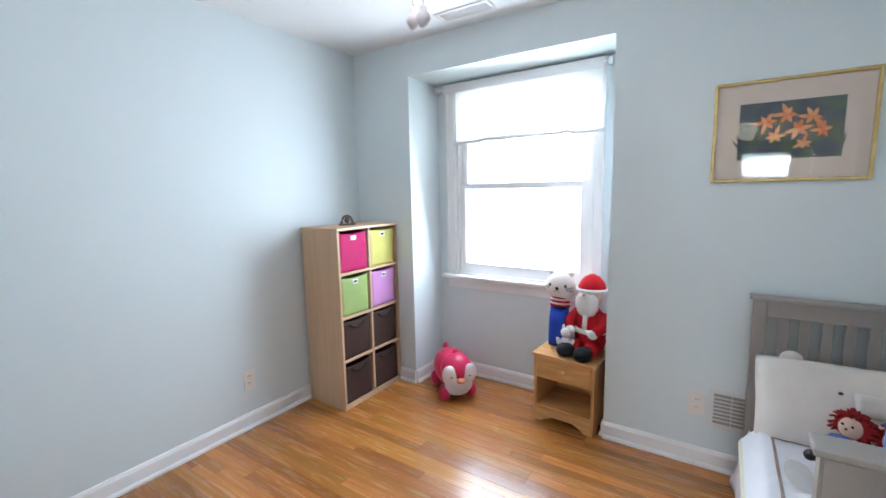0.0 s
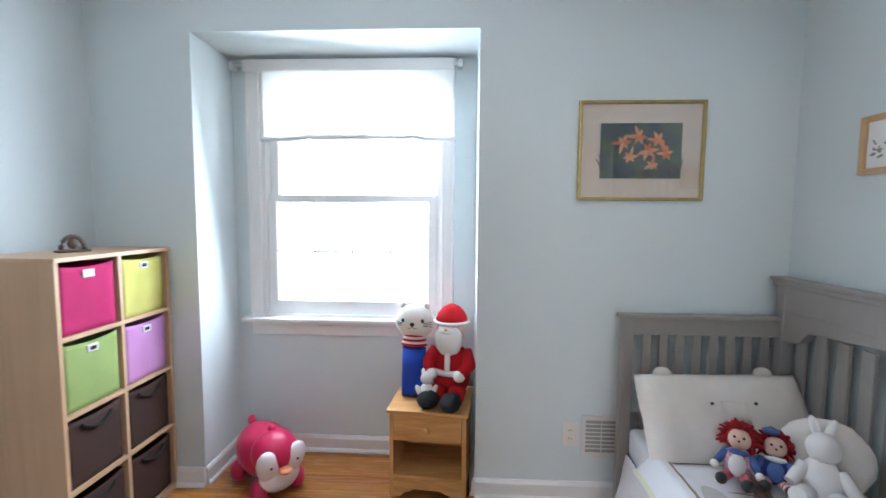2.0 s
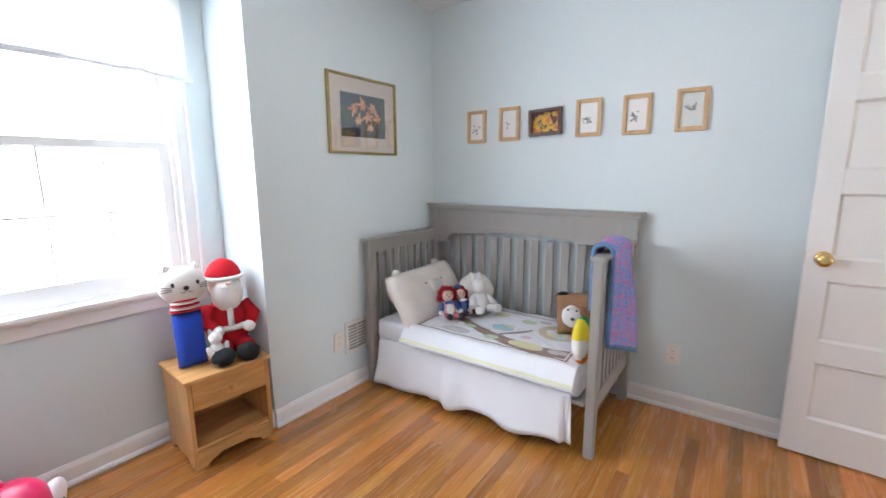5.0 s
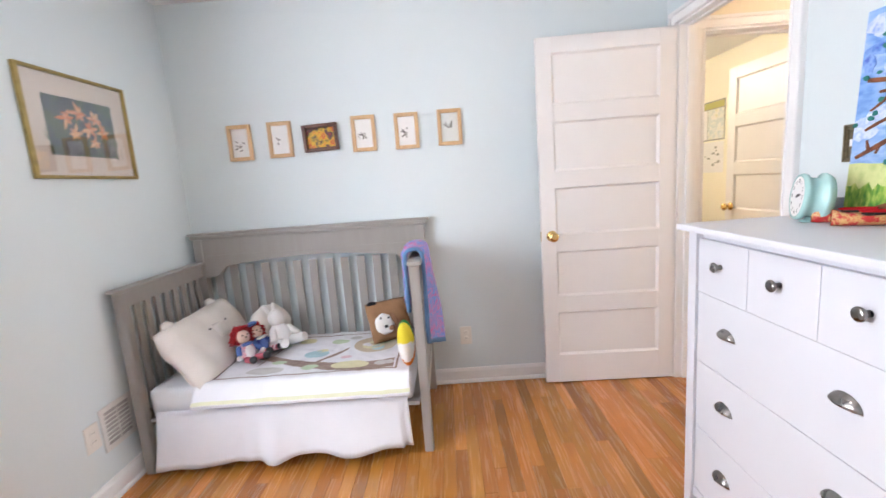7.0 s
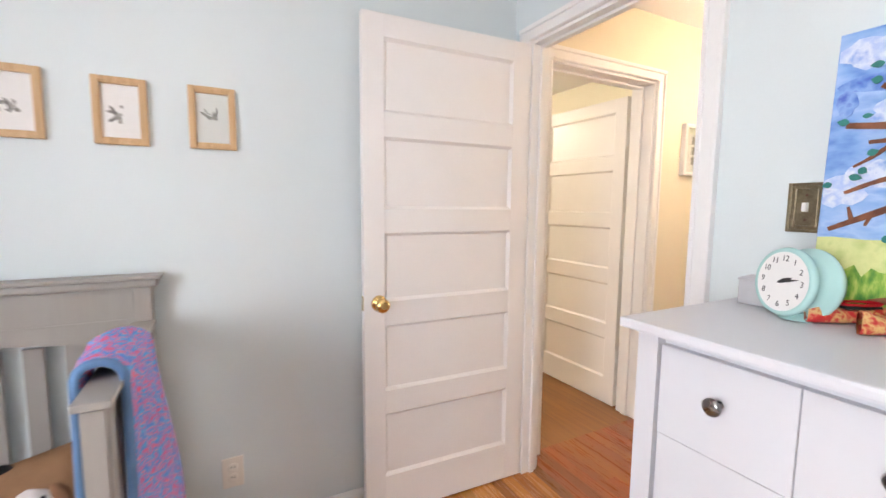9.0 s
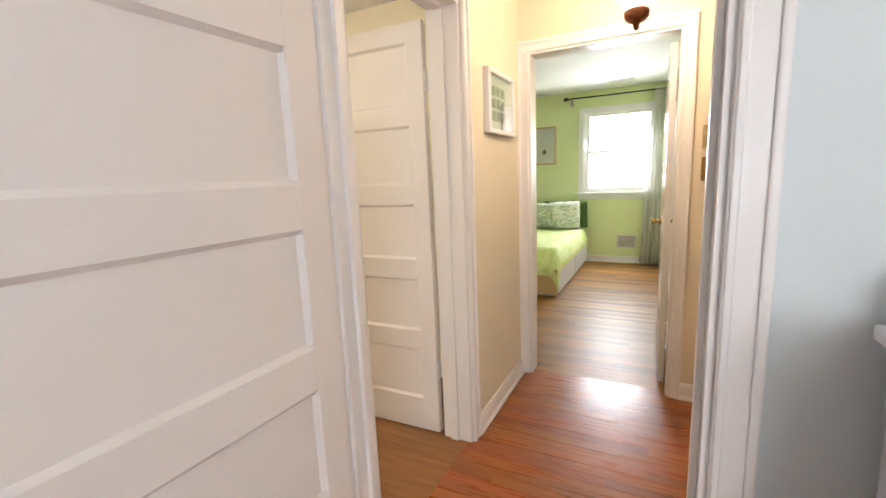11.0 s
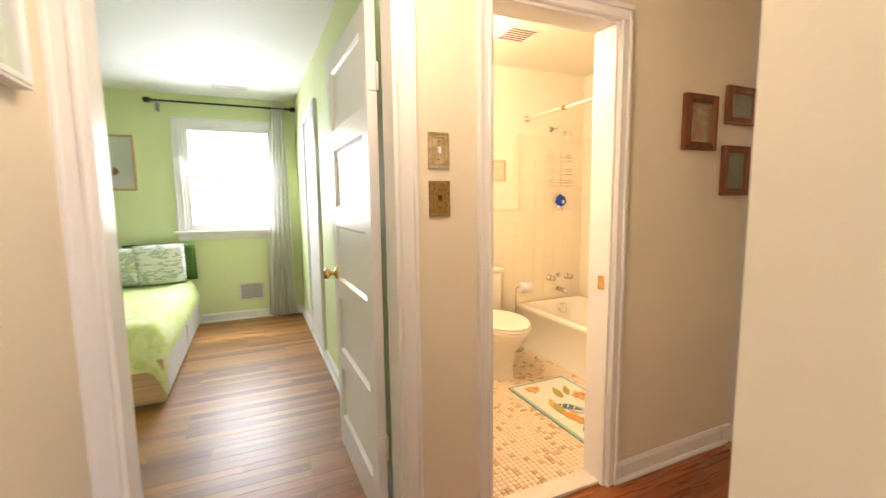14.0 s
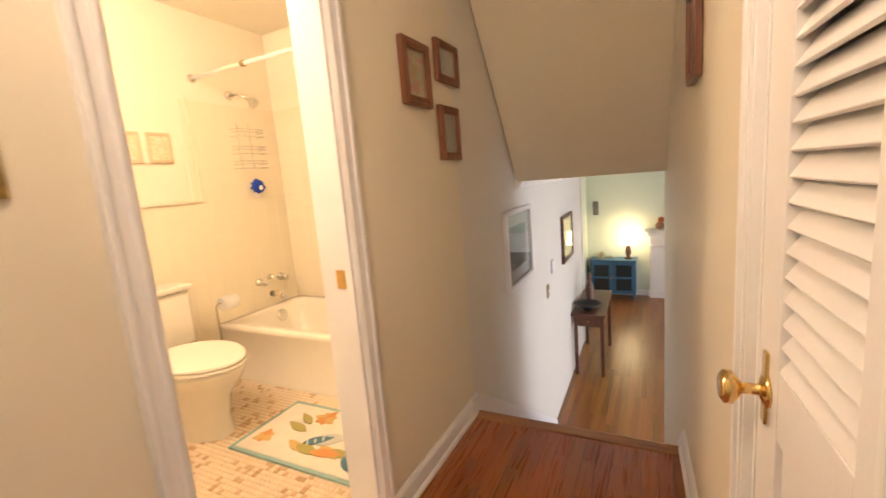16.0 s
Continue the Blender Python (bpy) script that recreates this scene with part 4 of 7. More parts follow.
# ---- floors ----
f1 = tagged(single("floor_bedroom", cube(W - 0.12, HX1 + 0.02, S - 0.06, 2.75, -0.10, -0.017), M_OAK2, "honey oak strip floor of the bedroom", "floor", kind="structure"))
f2 = single("floor_hall", cube(-0.46, HX1 + 0.02, HS - 0.06, S - 0.06, -0.10, -0.017), M_OAK2, "red-brown oak strip floor of the hall and landing", "floor", kind="structure")
f3 = single("floor_green", cube(GX0 - 0.04, GX1, GY - 0.1, HS - 0.06, -0.10, -0.017), M_OAK2, "honey oak strip floor of the green room", "floor", kind="structure")
f4 = single("floor_bath", cube(BX0 - 0.1, BX1, BY - 0.1, HS - 0.06, -0.10, -0.004), M_WHITEPL, "small mosaic tile bathroom floor", "floor", kind="structure")


# ---- more materials ----
def blotch(name, colors, scale, rough=0.8, bump=0.0, detail=4, stretch=(1, 1, 1), fine=200.0, coords="Position"):
    """Mixed colours in patches, for cloth, yarn and paint."""
    m = bpy.data.materials.new(name)
    m.use_nodes = True
    n, l = m.node_tree.nodes, m.node_tree.links
    b = n["Principled BSDF"]
    geo = n.new("ShaderNodeNewGeometry")
    mp = n.new("ShaderNodeMapping")
    mp.inputs["Scale"].default_value = stretch
    l.new(geo.outputs["Position"], mp.inputs["Vector"])
    t = n.new("ShaderNodeTexNoise")
    t.inputs["Scale"].default_value, t.inputs["Detail"].default_value = scale, detail
    l.new(mp.outputs[0], t.inputs["Vector"])
    ramp = n.new("ShaderNodeValToRGB")
    el = ramp.color_ramp.elements
    for i, c in enumerate(colors):
        p = 0.3 + 0.4 * i / max(1, len(colors) - 1)
        e = el[i] if i < 2 else el.new(p)
        e.position, e.color = p, (*c, 1)
    l.new(t.outputs["Fac"], ramp.inputs["Fac"])
    l.new(ramp.outputs["Color"], b.inputs["Base Color"])
    b.inputs["Roughness"].default_value = rough
    if bump:
        t2 = n.new("ShaderNodeTexNoise")
        t2.inputs["Scale"].default_value = fine
        l.new(geo.outputs["Position"], t2.inputs["Vector"])
        bp = n.new("ShaderNodeBump")
        bp.inputs["Strength"].default_value, bp.inputs["Distance"].default_value = bump, 0.004
        l.new(t2.outputs["Fac"], bp.inputs["Height"])
        l.new(bp.outputs["Normal"], b.inputs["Normal"])
    return m


def cloth(name, c, vary=0.08):
    return mat(name, c, 0.9, vary=vary, scale=14, bump=0.05, fine=350, spec=0.2)


M_CREAM = cloth("cream_plush", (0.80, 0.75, 0.69), 0.07)
M_WHITEPLUSH = cloth("white_plush", (0.80, 0.77, 0.74), 0.07)
M_RED = cloth("red_felt", (0.50, 0.012, 0.02))
M_BLUECLOTH = cloth("royal_blue_cloth", (0.03, 0.07, 0.42))
M_NAVY = cloth("navy_print_cloth", (0.05, 0.06, 0.22))
M_DARKFUZZ = mat("black_fur", (0.012, 0.012, 0.014), 0.95, vary=0.2, scale=30, bump=0.08, fine=200)
M_SKIN = cloth("doll_muslin", (0.72, 0.50, 0.40), 0.05)
M_REDYARN = blotch("red_yarn", [(0.22, 0.004, 0.010), (0.46, 0.012, 0.016)], 60, 0.9, 0.6, fine=120)
M_BROWNPLUSH = cloth("brown_plush", (0.30, 0.16, 0.09))
M_PINKV = mat("pink_vinyl", (0.62, 0.02, 0.10), 0.32, vary=0.05, scale=12, bump=0.005)
M_WHITEV = mat("white_vinyl", (0.78, 0.72, 0.74), 0.35, vary=0.04, scale=12, bump=0.005)
M_ORANGEV = mat("orange_vinyl", (0.72, 0.26, 0.12), 0.35, vary=0.04, bump=0.005)
M_YARN = blotch("multicolour_knit", [(0.66, 0.12, 0.24), (0.08, 0.28, 0.62), (0.64, 0.16, 0.30), (0.12, 0.24, 0.60), (0.10, 0.36, 0.66), (0.68, 0.18, 0.28), (0.30, 0.20, 0.55), (0.08, 0.30, 0.62)], 42, 0.95, 1.0, detail=1, stretch=(0.8, 0.8, 1.5), fine=110)
M_YARN.node_tree.nodes["Color Ramp"].color_ramp.interpolation = "CONSTANT"
M_MINT = mat("mint_enamel", (0.42, 0.66, 0.63), 0.25, vary=0.03, bump=0)
M_BLACKPAINT = mat("black_print", (0.02, 0.02, 0.02), 0.6, vary=0.05, bump=0)
M_GRATE = mat("grille_white", (0.72, 0.70, 0.67), 0.45, vary=0.05, bump=0.01)
M_SHADEFAB = mat("sheer_shade_cloth", (0.80, 0.80, 0.77), 0.9, vary=0.04, scale=10, bump=0.03, fine=300)


def sheer(m, amount):
    """Lets daylight glow through a thin cloth."""
    n, l = m.node_tree.nodes, m.node_tree.links
    tr = n.new("ShaderNodeBsdfTranslucent")
    tr.inputs["Color"].default_value = (0.92, 0.92, 0.90, 1)
    mx = n.new("ShaderNodeMixShader")
    mx.inputs[0].default_value = amount
    l.new(n["Principled BSDF"].outputs[0], mx.inputs[1])
    l.new(tr.outputs[0], mx.inputs[2])
    l.new(mx.outputs[0], n["Material Output"].inputs["Surface"])


sheer(M_SHADEFAB, 0.7)
M_CURTAIN = mat("white_curtain_cloth", (0.86, 0.85, 0.82), 0.9, vary=0.04, scale=10, bump=0.03, fine=300)
sheer(M_CURTAIN, 0.7)
M_CAST = mat("glazed_porcelain", (0.84, 0.80, 0.70), 0.12, vary=0.02, bump=0)
M_ENAMEL = mat("tub_enamel", (0.84, 0.79, 0.68), 0.16, vary=0.02, bump=0)


# ---- pictures ----
def framed(name, m, w, h, fw, depth, m_frame, m_art, label, mat_w=0.0, m_mat=M_PAPER, group="", glaze=True, art_inset=0.0):
    """A hung picture: local x across, z up, y out of the wall; the origin is its middle on the wall."""
    o = empty(name, m, label, "picture", group)
    for nm, (a0, a1, q0, q1) in (("frame_side", (-w / 2, -w / 2 + fw, -h / 2, h / 2)), ("frame_side", (w / 2 - fw, w / 2, -h / 2, h / 2)),
                                 ("frame_rail", (-w / 2 + fw, w / 2 - fw, h / 2 - fw, h / 2)), ("frame_rail", (-w / 2 + fw, w / 2 - fw, -h / 2, -h / 2 + fw))):
        bm = box(bmesh.new(), a0, a1, 0.002, depth, q0, q1, bevel=min(0.004, fw * 0.2))
        if nm == "frame_side":
            x = a0 + fw * 0.62 if a0 < 0 else a1 - fw * 0.62
            box(bm, x - fw * 0.15, x + fw * 0.15, depth - 0.003, depth + 0.003, q0 + fw * 0.3, q1 - fw * 0.3, bevel=0.001)
        else:
            z = q0 + fw * 0.5
            box(bm, a0 - fw * 0.4, a1 + fw * 0.4, depth - 0.003, depth + 0.0028, z - fw * 0.15, z + fw * 0.15, bevel=0.001)
        part(nm, bm, m_frame, o)
    part("mat_board", box(bmesh.new(), -w / 2 + fw, w / 2 - fw, 0.003, 0.006, -h / 2 + fw, h / 2 - fw), m_mat if mat_w else m_art, o)
    if mat_w:
        part("print", box(bmesh.new(), -w / 2 + fw + mat_w, w / 2 - fw - mat_w, 0.006, 0.0085, -h / 2 + fw + mat_w, h / 2 - fw - mat_w), m_art, o)
    if glaze:
        g = part("glass", box(bmesh.new(), -w / 2 + fw, w / 2 - fw, depth - 0.007, depth - 0.005, -h / 2 + fw, h / 2 - fw), M_GLASS, o)
        g.visible_shadow = False
    return o


def leaf_shape(bm, cx, cz, ln, wd, ang, y0, y1, mi=0, n=8, axis="Y"):
    pts = []
    for i in range(n + 1):
        u = i / n
        pts.append((ln * u, wd * math.sin(math.pi * u ** 0.8)))
    pts += [(x, -z) for x, z in pts[-2:0:-1]]
    c, s = math.cos(ang), math.sin(ang)
    return prism(bm, [(cx + c * x - s * z, cz + s * x + c * z) for x, z in pts], y0, y1, mi, axis)


M_NIGHT = blotch("dark_garden_print", [(0.012, 0.020, 0.045), (0.03, 0.05, 0.08), (0.06, 0.10, 0.04), (0.03, 0.04, 0.06)], 14, 0.5, detail=5)
lily = framed("flower_picture", pose(1.536, N, 1.632, 0, 0, 180), 0.545, 0.435, 0.014, 0.02, M_GOLD, M_NIGHT, "orange lily print in a pink mat and thin gilt frame", 0.083, M_MATBOARD)
rng = random.Random(4)
LILY = [blotch("lily_" + nm, [a, b], 55, 0.6) for nm, a, b in (("deep_orange", (0.66, 0.12, 0.03), (0.80, 0.26, 0.07)), ("light_orange", (0.82, 0.32, 0.11), (0.88, 0.50, 0.26)), ("coral", (0.72, 0.20, 0.08), (0.85, 0.40, 0.20)))]
bm = bmesh.new()
for k in range(46):
    leaf_shape(bm, rng.uniform(-0.17, 0.15), -0.118, rng.uniform(0.07, 0.20), 0.006, math.pi / 2 + rng.uniform(-0.6, 0.6), 0.0082, 0.0084)
part("leaves", bm, blotch("print_leaf_green", [(0.05, 0.09, 0.04), (0.16, 0.22, 0.09)], 30, 0.6), lily)
for i, (cx, cz, sc) in enumerate(((0.01, 0.065, 0.9), (-0.075, 0.045, 0.85), (0.08, 0.035, 0.85), (-0.03, 0.0, 0.9), (0.045, -0.025, 0.8), (-0.11, -0.01, 0.8), (-0.05, -0.06, 0.7))):
    bm = bmesh.new()
    for k in range(6):
        leaf_shape(bm, cx, cz, 0.054 * sc * rng.uniform(0.65, 1.25), 0.0095 * sc, k * math.pi / 3 + rng.uniform(-0.25, 0.25) + i, 0.0086 + 0.0002 * k, 0.0090 + 0.0002 * k, rng.choice((0, 1, 2)))
    ob = part("lily", bm, LILY[0], lily, "orange lily in the print")
    for mm in LILY[1:]:
        ob.data.materials.append(mm)

M_INK = blotch("ink_sketch", [(0.10, 0.10, 0.10), (0.45, 0.42, 0.38)], 60, 0.8)
M_ABSTRACT = blotch("bright_abstract_paint", [(0.25, 0.01, 0.01), (0.02, 0.02, 0.03), (0.75, 0.45, 0.02), (0.55, 0.03, 0.02), (0.60, 0.55, 0.05)], 22, 0.5, detail=3)
for i, (y0, y1) in enumerate(((1.967, 1.828), (1.727, 1.589), (None, None), (1.233, 1.092), (0.980, 0.836), (0.727, 0.581))):
    if y0 is None:
        framed("abstract_painting", pose(E, 1.416, 1.597, 0, 2, 90), 0.205, 0.155, 0.02, 0.035, M_DARKWOOD, M_ABSTRACT, "small bright red and yellow painting in a dark wood frame", glaze=False)
        continue
    p = framed("sketch_picture", pose(E, (y0 + y1) / 2, 1.6 + 0.003 * (i % 2), 0, 0, 90), 0.142, 0.207, 0.022, 0.018, M_FRAMEWOOD, M_PAPER, "small ink sketch in a pale wood frame", group="sketches in a row", glaze=(i == 5))
    bm = bmesh.new()
    rng = random.Random(20 + i)
    for k in range(14 if i not in (1,) else 6):
        leaf_shape(bm, rng.gauss(0.002, 0.010), rng.gauss(-0.012 + 0.02 * (i % 3 - 1) * 0.5, 0.010), rng.uniform(0.010, 0.030), rng.uniform(0.002, 0.006), rng.uniform(-0.6, 0.9) + (0.8 if i % 2 else 0), 0.0064 + 0.0001 * k, 0.0066 + 0.0001 * k)
    part("drawing", bm, M_INK, p, "dark ink drawing")


# ---- plates, outlets, grilles ----
def outlet(m, mm=M_WHITEPL):
    o = empty("wall_outlet", m, "cream two-socket outlet plate on the wall", "outlet")
    part("plate", box(bmesh.new(), -0.036, 0.036, 0.0005, 0.006, -0.058, 0.058, bevel=0.002), mm, o)
    for z in (-0.02, 0.02):
        s = part("socket", lathe(bmesh.new(), [(0.0165, 0), (0.0165, 0.003), (0.015, 0.0035)], 20, pose(0, 0.0055, z, -90)), mm, o)
        bm = box(bmesh.new(), -0.0065, -0.0045, 0.0088, 0.0095, z - 0.001, z + 0.007)
        box(bm, 0.0045, 0.0065, 0.0088, 0.0095, z - 0.001, z + 0.007)
        part("slots", bm, M_BLACKPAINT, s)
    return o


M_CREAMPL = mat("cream_plastic", (0.76, 0.72, 0.66), 0.35, vary=0.02, bump=0)
outlet(pose(1.268, N, 0.324, 0, 0, 180), M_CREAMPL)
outlet(pose(W, 1.285, 0.30, 0, 0, -90), M_CREAMPL)
outlet(pose(E, 0.640, 0.314, 0, 0, 90), M_CREAMPL)
outlet(pose(GX0, -3.72, 0.33, 0, 0, -90), M_CREAMPL)


def grille(name, m, w, h, cols, rows, label, dark=M_BLACK):
    o = empty(name, m, label, "vent")
    f = 0.022
    for a0, a1, q0, q1 in ((-w / 2, -w / 2 + f, -h / 2, h / 2), (w / 2 - f, w / 2, -h / 2, h / 2), (-w / 2 + f, w / 2 - f, h / 2 - f, h / 2), (-w / 2 + f, w / 2 - f, -h / 2, -h / 2 + f)):
        part("frame", box(bmesh.new(), a0, a1, 0.0005, 0.008, q0, q1, bevel=0.002), M_GRATE, o)
    part("backing", box(bmesh.new(), -w / 2 + f, w / 2 - f, 0.0008, 0.0016, -h / 2 + f, h / 2 - f), dark, o)
    for c in range(1, cols):
        x = -w / 2 + f + (w - 2 * f) * c / cols
        part("bar", box(bmesh.new(), x - 0.0018, x + 0.0018, 0.0018, 0.006, -h / 2 + f, h / 2 - f), M_GRATE, o)
    for r in range(1, rows):
        z = -h / 2 + f + (h - 2 * f) * r / rows
        part("slat", box(bmesh.new(), -w / 2 + f, w / 2 - f, 0.0018, 0.0065, z - 0.0022, z + 0.0022), M_GRATE, o)
    return o


# grey plate colour stands in for the shade inside the registers
M_VENTDARK = mat("vent_shadow", (0.36, 0.34, 0.32), 0.8, vary=0.05, bump=0)
grille("wall_vent", pose(1.412, N, 0.318, 0, 0, 180), 0.190, 0.200, 2, 8, "white pressed metal wall register", M_VENTDARK)
grille("wall_vent", pose(1.815, GY, 0.303, 0, 0, 0), 0.26, 0.19, 2, 9, "white metal wall register in the green room", M_VENTDARK)
grille("wall_vent", pose(HX0, -1.21, 0.49, 0, 0, -90), 0.20, 0.22, 2, 9, "white metal wall register in the hall", M_VENTDARK)
# black plate here stands in for the darkness of the duct
grille("ceiling_vent", pose(0.062, 2.085, TOP, -90, 0, 0), 0.34, 0.13, 2, 9, "white metal ceiling register in the bedroom", M_BLACK)
grille("ceiling_vent", pose(1.89, -5.79, TOP, -90, 0, 0), 0.30, 0.12, 2, 8, "white metal ceiling register in the green room", M_VENTDARK)
grille("ceiling_vent", pose(0.06, -3.64, TOP, -90, 0, 0), 0.24, 0.24, 1, 6, "brown exhaust fan grille in the bathroom ceiling", mat("fan_brown", (0.16, 0.07, 0.03), 0.5))


def switch(m, mm, label, kind="toggle"):
    o = empty("light_switch", m, label, "light switch")
    part("plate", box(bmesh.new(), -0.038, 0.038, 0.0005, 0.005, -0.060, 0.060, bevel=0.002), mm, o)
    for a0, a1, q0, q1 in ((-0.038, -0.031, -0.060, 0.060), (0.031, 0.038, -0.060, 0.060), (-0.031, 0.031, 0.053, 0.060), (-0.031, 0.031, -0.060, -0.053),
                           (-0.024, -0.021, -0.046, 0.046), (0.021, 0.024, -0.046, 0.046), (-0.021, 0.021, 0.043, 0.046), (-0.021, 0.021, -0.046, -0.043)):
        part("rim", box(bmesh.new(), a0, a1, 0.003, 0.009, q0, q1, bevel=0.0015), mm, o)
    part("toggle", box(bmesh.new(), -0.005, 0.005, 0.004, 0.017, -0.010 if kind == "toggle" else -0.006, 0.012, bevel=0.0015), M_WHITEPL if kind == "toggle" else M_DARKWOOD, o)
    for z in (0.030, -0.030):
        part("screw", lathe(bmesh.new(), [(0.003, 0), (0.003, 0.002)], 10, pose(0, 0.004, z, -90)), M_DARKWOOD, o)


switch(pose(1.022, S, 1.318), mat("dark_antique_brass", (0.26, 0.21, 0.13), 0.36, 0.7, vary=0.35, scale=40, bump=0.03, fine=160), "antique brass switch plate on the blue wall")
switch(pose(1.178, HS, 1.448), M_OLDBRASS, "antique brass switch plate in the hall")
switch(pose(1.177, HS, 1.288), M_FLORALBRASS, "pressed floral brass switch plate in the hall", "rotary")

# ---- window shade in the alcove ----
o = empty("window_shade", pose(0, 0, 0), "sheer white roll-up shade half raised on a rod", "window shade")
bm = tube(bmesh.new(), [(-0.47, 2.585, 2.125), (0.73, 2.585, 2.125)], 0.009, 12)
part("rod", bm, M_TRIM, o)
for x in (-0.475, 0.735):
    part("bracket", box(bmesh.new(), x - 0.012, x + 0.012, 2.575, 2.628, 2.105, 2.145, bevel=0.003), M_CHROME if x > 0 else M_TRIM, o)
part("valance", box(bmesh.new(), -0.41, 0.70, 2.566, 2.576, 2.09, 2.15, bevel=0.003), M_TRIM, o)
bm = bmesh.new()
g = []
for j in range(13):
    v = j / 12
    g.append([bm.verts.new((-0.305 + 1.005 * i / 40, 2.572 + 0.006 * noise.noise(Vector((i * 0.25, v * 2, 0))), 2.10 - 0.35 * v)) for i in range(41)])
for j in range(12):
    for i in range(40):
        bm.faces.new((g[j][i], g[j][i + 1], g[j + 1][i + 1], g[j + 1][i])).smooth = True
part("fabric", bm, M_SHADEFAB, o, "sheer white shade cloth")
bm = tube(bmesh.new(), [(-0.315 + 1.03 * i / 24, 2.566, 1.737 + 0.012 * math.sin(math.pi * i / 24) * (1 if 4 < i < 20 else 0.3) + (0.008 if i in (6, 19) else 0)) for i in range(25)], [0.0125 + 0.003 * noise.noise(Vector((i * 0.9, 0, 0))) for i in range(25)], 12)
part("rolled_hem", bm, M_SHEET, o, "rolled cloth along the shade's hem")

# ---- ceiling light with pull chains ----
o = empty("ceiling_light", pose(0.60, 0.90, TOP), "white ceiling light with two pull chains", "ceiling light")
part("canopy", lathe(bmesh.new(), [(0.08, 0.0), (0.08, -0.02), (0.05, -0.05), (0.03, -0.06)], 28), M_TRIM, o)
part("bowl", lathe(bmesh.new(), [(0.03, -0.06), (0.12, -0.075), (0.13, -0.10), (0.115, -0.13), (0.07, -0.16), (0.02, -0.172)], 28), M_BULB, o, "lit frosted glass bowl").visible_shadow = False
for dx, dy, ln in ((-0.03, 0.03, 0.495), (0.018, 0.012, 0.505)):
    c = part("pull_chain", tube(bmesh.new(), [(dx, dy, -0.15), (dx, dy, -ln)], 0.0012, 6), M_BRASS, o)
    part("chain_pull", lathe(bmesh.new(), [(0.004, -ln + 0.016), (0.010, -ln + 0.008), (0.008, -ln), (0.018, -ln - 0.012), (0.019, -ln - 0.026), (0.010, -ln - 0.042), (0.003, -ln - 0.046)], 18, Matrix.Translation((dx, dy, 0))), M_WHITEV, c, "white porcelain pull")

# ---- toys and dolls ----
bm = bmesh.new()
tube(bm, [(0.04 * math.cos(a), 0, 0.012 + 0.052 * math.sin(a)) for a in [math.pi * k / 10 for k in range(11)]], 0.008, 10)
box(bm, -0.055, 0.055, -0.02, 0.02, 0, 0.010, bevel=0.004)
ball(bm, (0, 0, 0.035), (0.018, 0.014, 0.022))
single("trinket", bm, mat("brown_trinket", (0.12, 0.07, 0.045), 0.4, vary=0.3, scale=40), "small brown arched trinket on the cube organizer", "ornament", pose(-0.80, 1.95, 1.185, 0, 0, 70))

o = empty("bouncy_toy", pose(-0.195, 2.31, 0, 0, 0, 48) @ Matrix.Diagonal((1.15, 1.05, 1.0, 1)), "raspberry pink inflatable penguin ride-on toy on the floor", "toy")
bm = bmesh.new()
ball(bm, (0, 0.05, 0.165), (0.105, 0.175, 0.125), 0, 28)
ball(bm, (0, -0.07, 0.205), (0.095, 0.10, 0.10), 0, 24)
for x in (-0.08, 0.08):
    ball(bm, (x, -0.10, 0.055), (0.034, 0.045, 0.056), 0, 16)
    ball(bm, (x, 0.13, 0.055), (0.036, 0.045, 0.056), 0, 16)
ball(bm, (0, 0.19, 0.26), (0.018, 0.022, 0.03), 0, 12)
ball(bm, (0, -0.04, 0.305), (0.016, 0.02, 0.022), 0, 12)
part("body", bm, M_PINKV, o)
for x in (-1, 1):
    part("cheek", ball(bmesh.new(), (x * 0.052, -0.135, 0.175), (0.048, 0.036, 0.085), 0, 20, pose(0, 0, 0, 12, x * 14, 0)), M_WHITEV, o, "white face patch")
    part("eye", ball(bmesh.new(), (x * 0.055, -0.172, 0.185), 0.006, 0, 10), M_BLACKPAINT, o)
part("belly", ball(bmesh.new(), (0, -0.118, 0.105), (0.085, 0.05, 0.075), 0, 20), M_WHITEV, o, "white belly patch")
part("beak", ball(bmesh.new(), (0, -0.178, 0.155), (0.026, 0.03, 0.016), 0, 16), M_ORANGEV, o, "orange beak")

# seated dolls on the nightstand: plain shapes of one mesh each
zt = 0.431
bm = bmesh.new()
ball(bm, (0, 0, 0.38), (0.098, 0.052, 0.088), 0, 28)
for x in (-0.062, 0.062):
    ball(bm, (x, 0, 0.462), (0.016, 0.014, 0.018), 4, 12)
    ball(bm, (x * 0.8, -0.044, 0.39), (0.008, 0.006, 0.011), 1, 10)
ball(bm, (0, -0.052, 0.372), (0.012, 0.006, 0.010), 1, 10)
for s in (-1, 1):
    for k in (-1, 0, 1):
        tube(bm, [(s * 0.055, -0.047, 0.372 + k * 0.006), (s * 0.095, -0.030, 0.374 + k * 0.012)], 0.0016, 6, 1)
    tube(bm, [(0, -0.054, 0.362), (s * 0.012, -0.053, 0.352), (s * 0.024, -0.051, 0.354)], 0.0014, 6, 1)
for k in range(5):
    ball(bm, (0, 0, 0.265 + k * 0.012), (0.068 - 0.003 * k, 0.046, 0.0085), 3 if k % 2 else 2, 24)
pillow(bm, 0.125, 0.26, 0.085, pose(0, 0, 0.130, 90), 5, 12, 0.5)
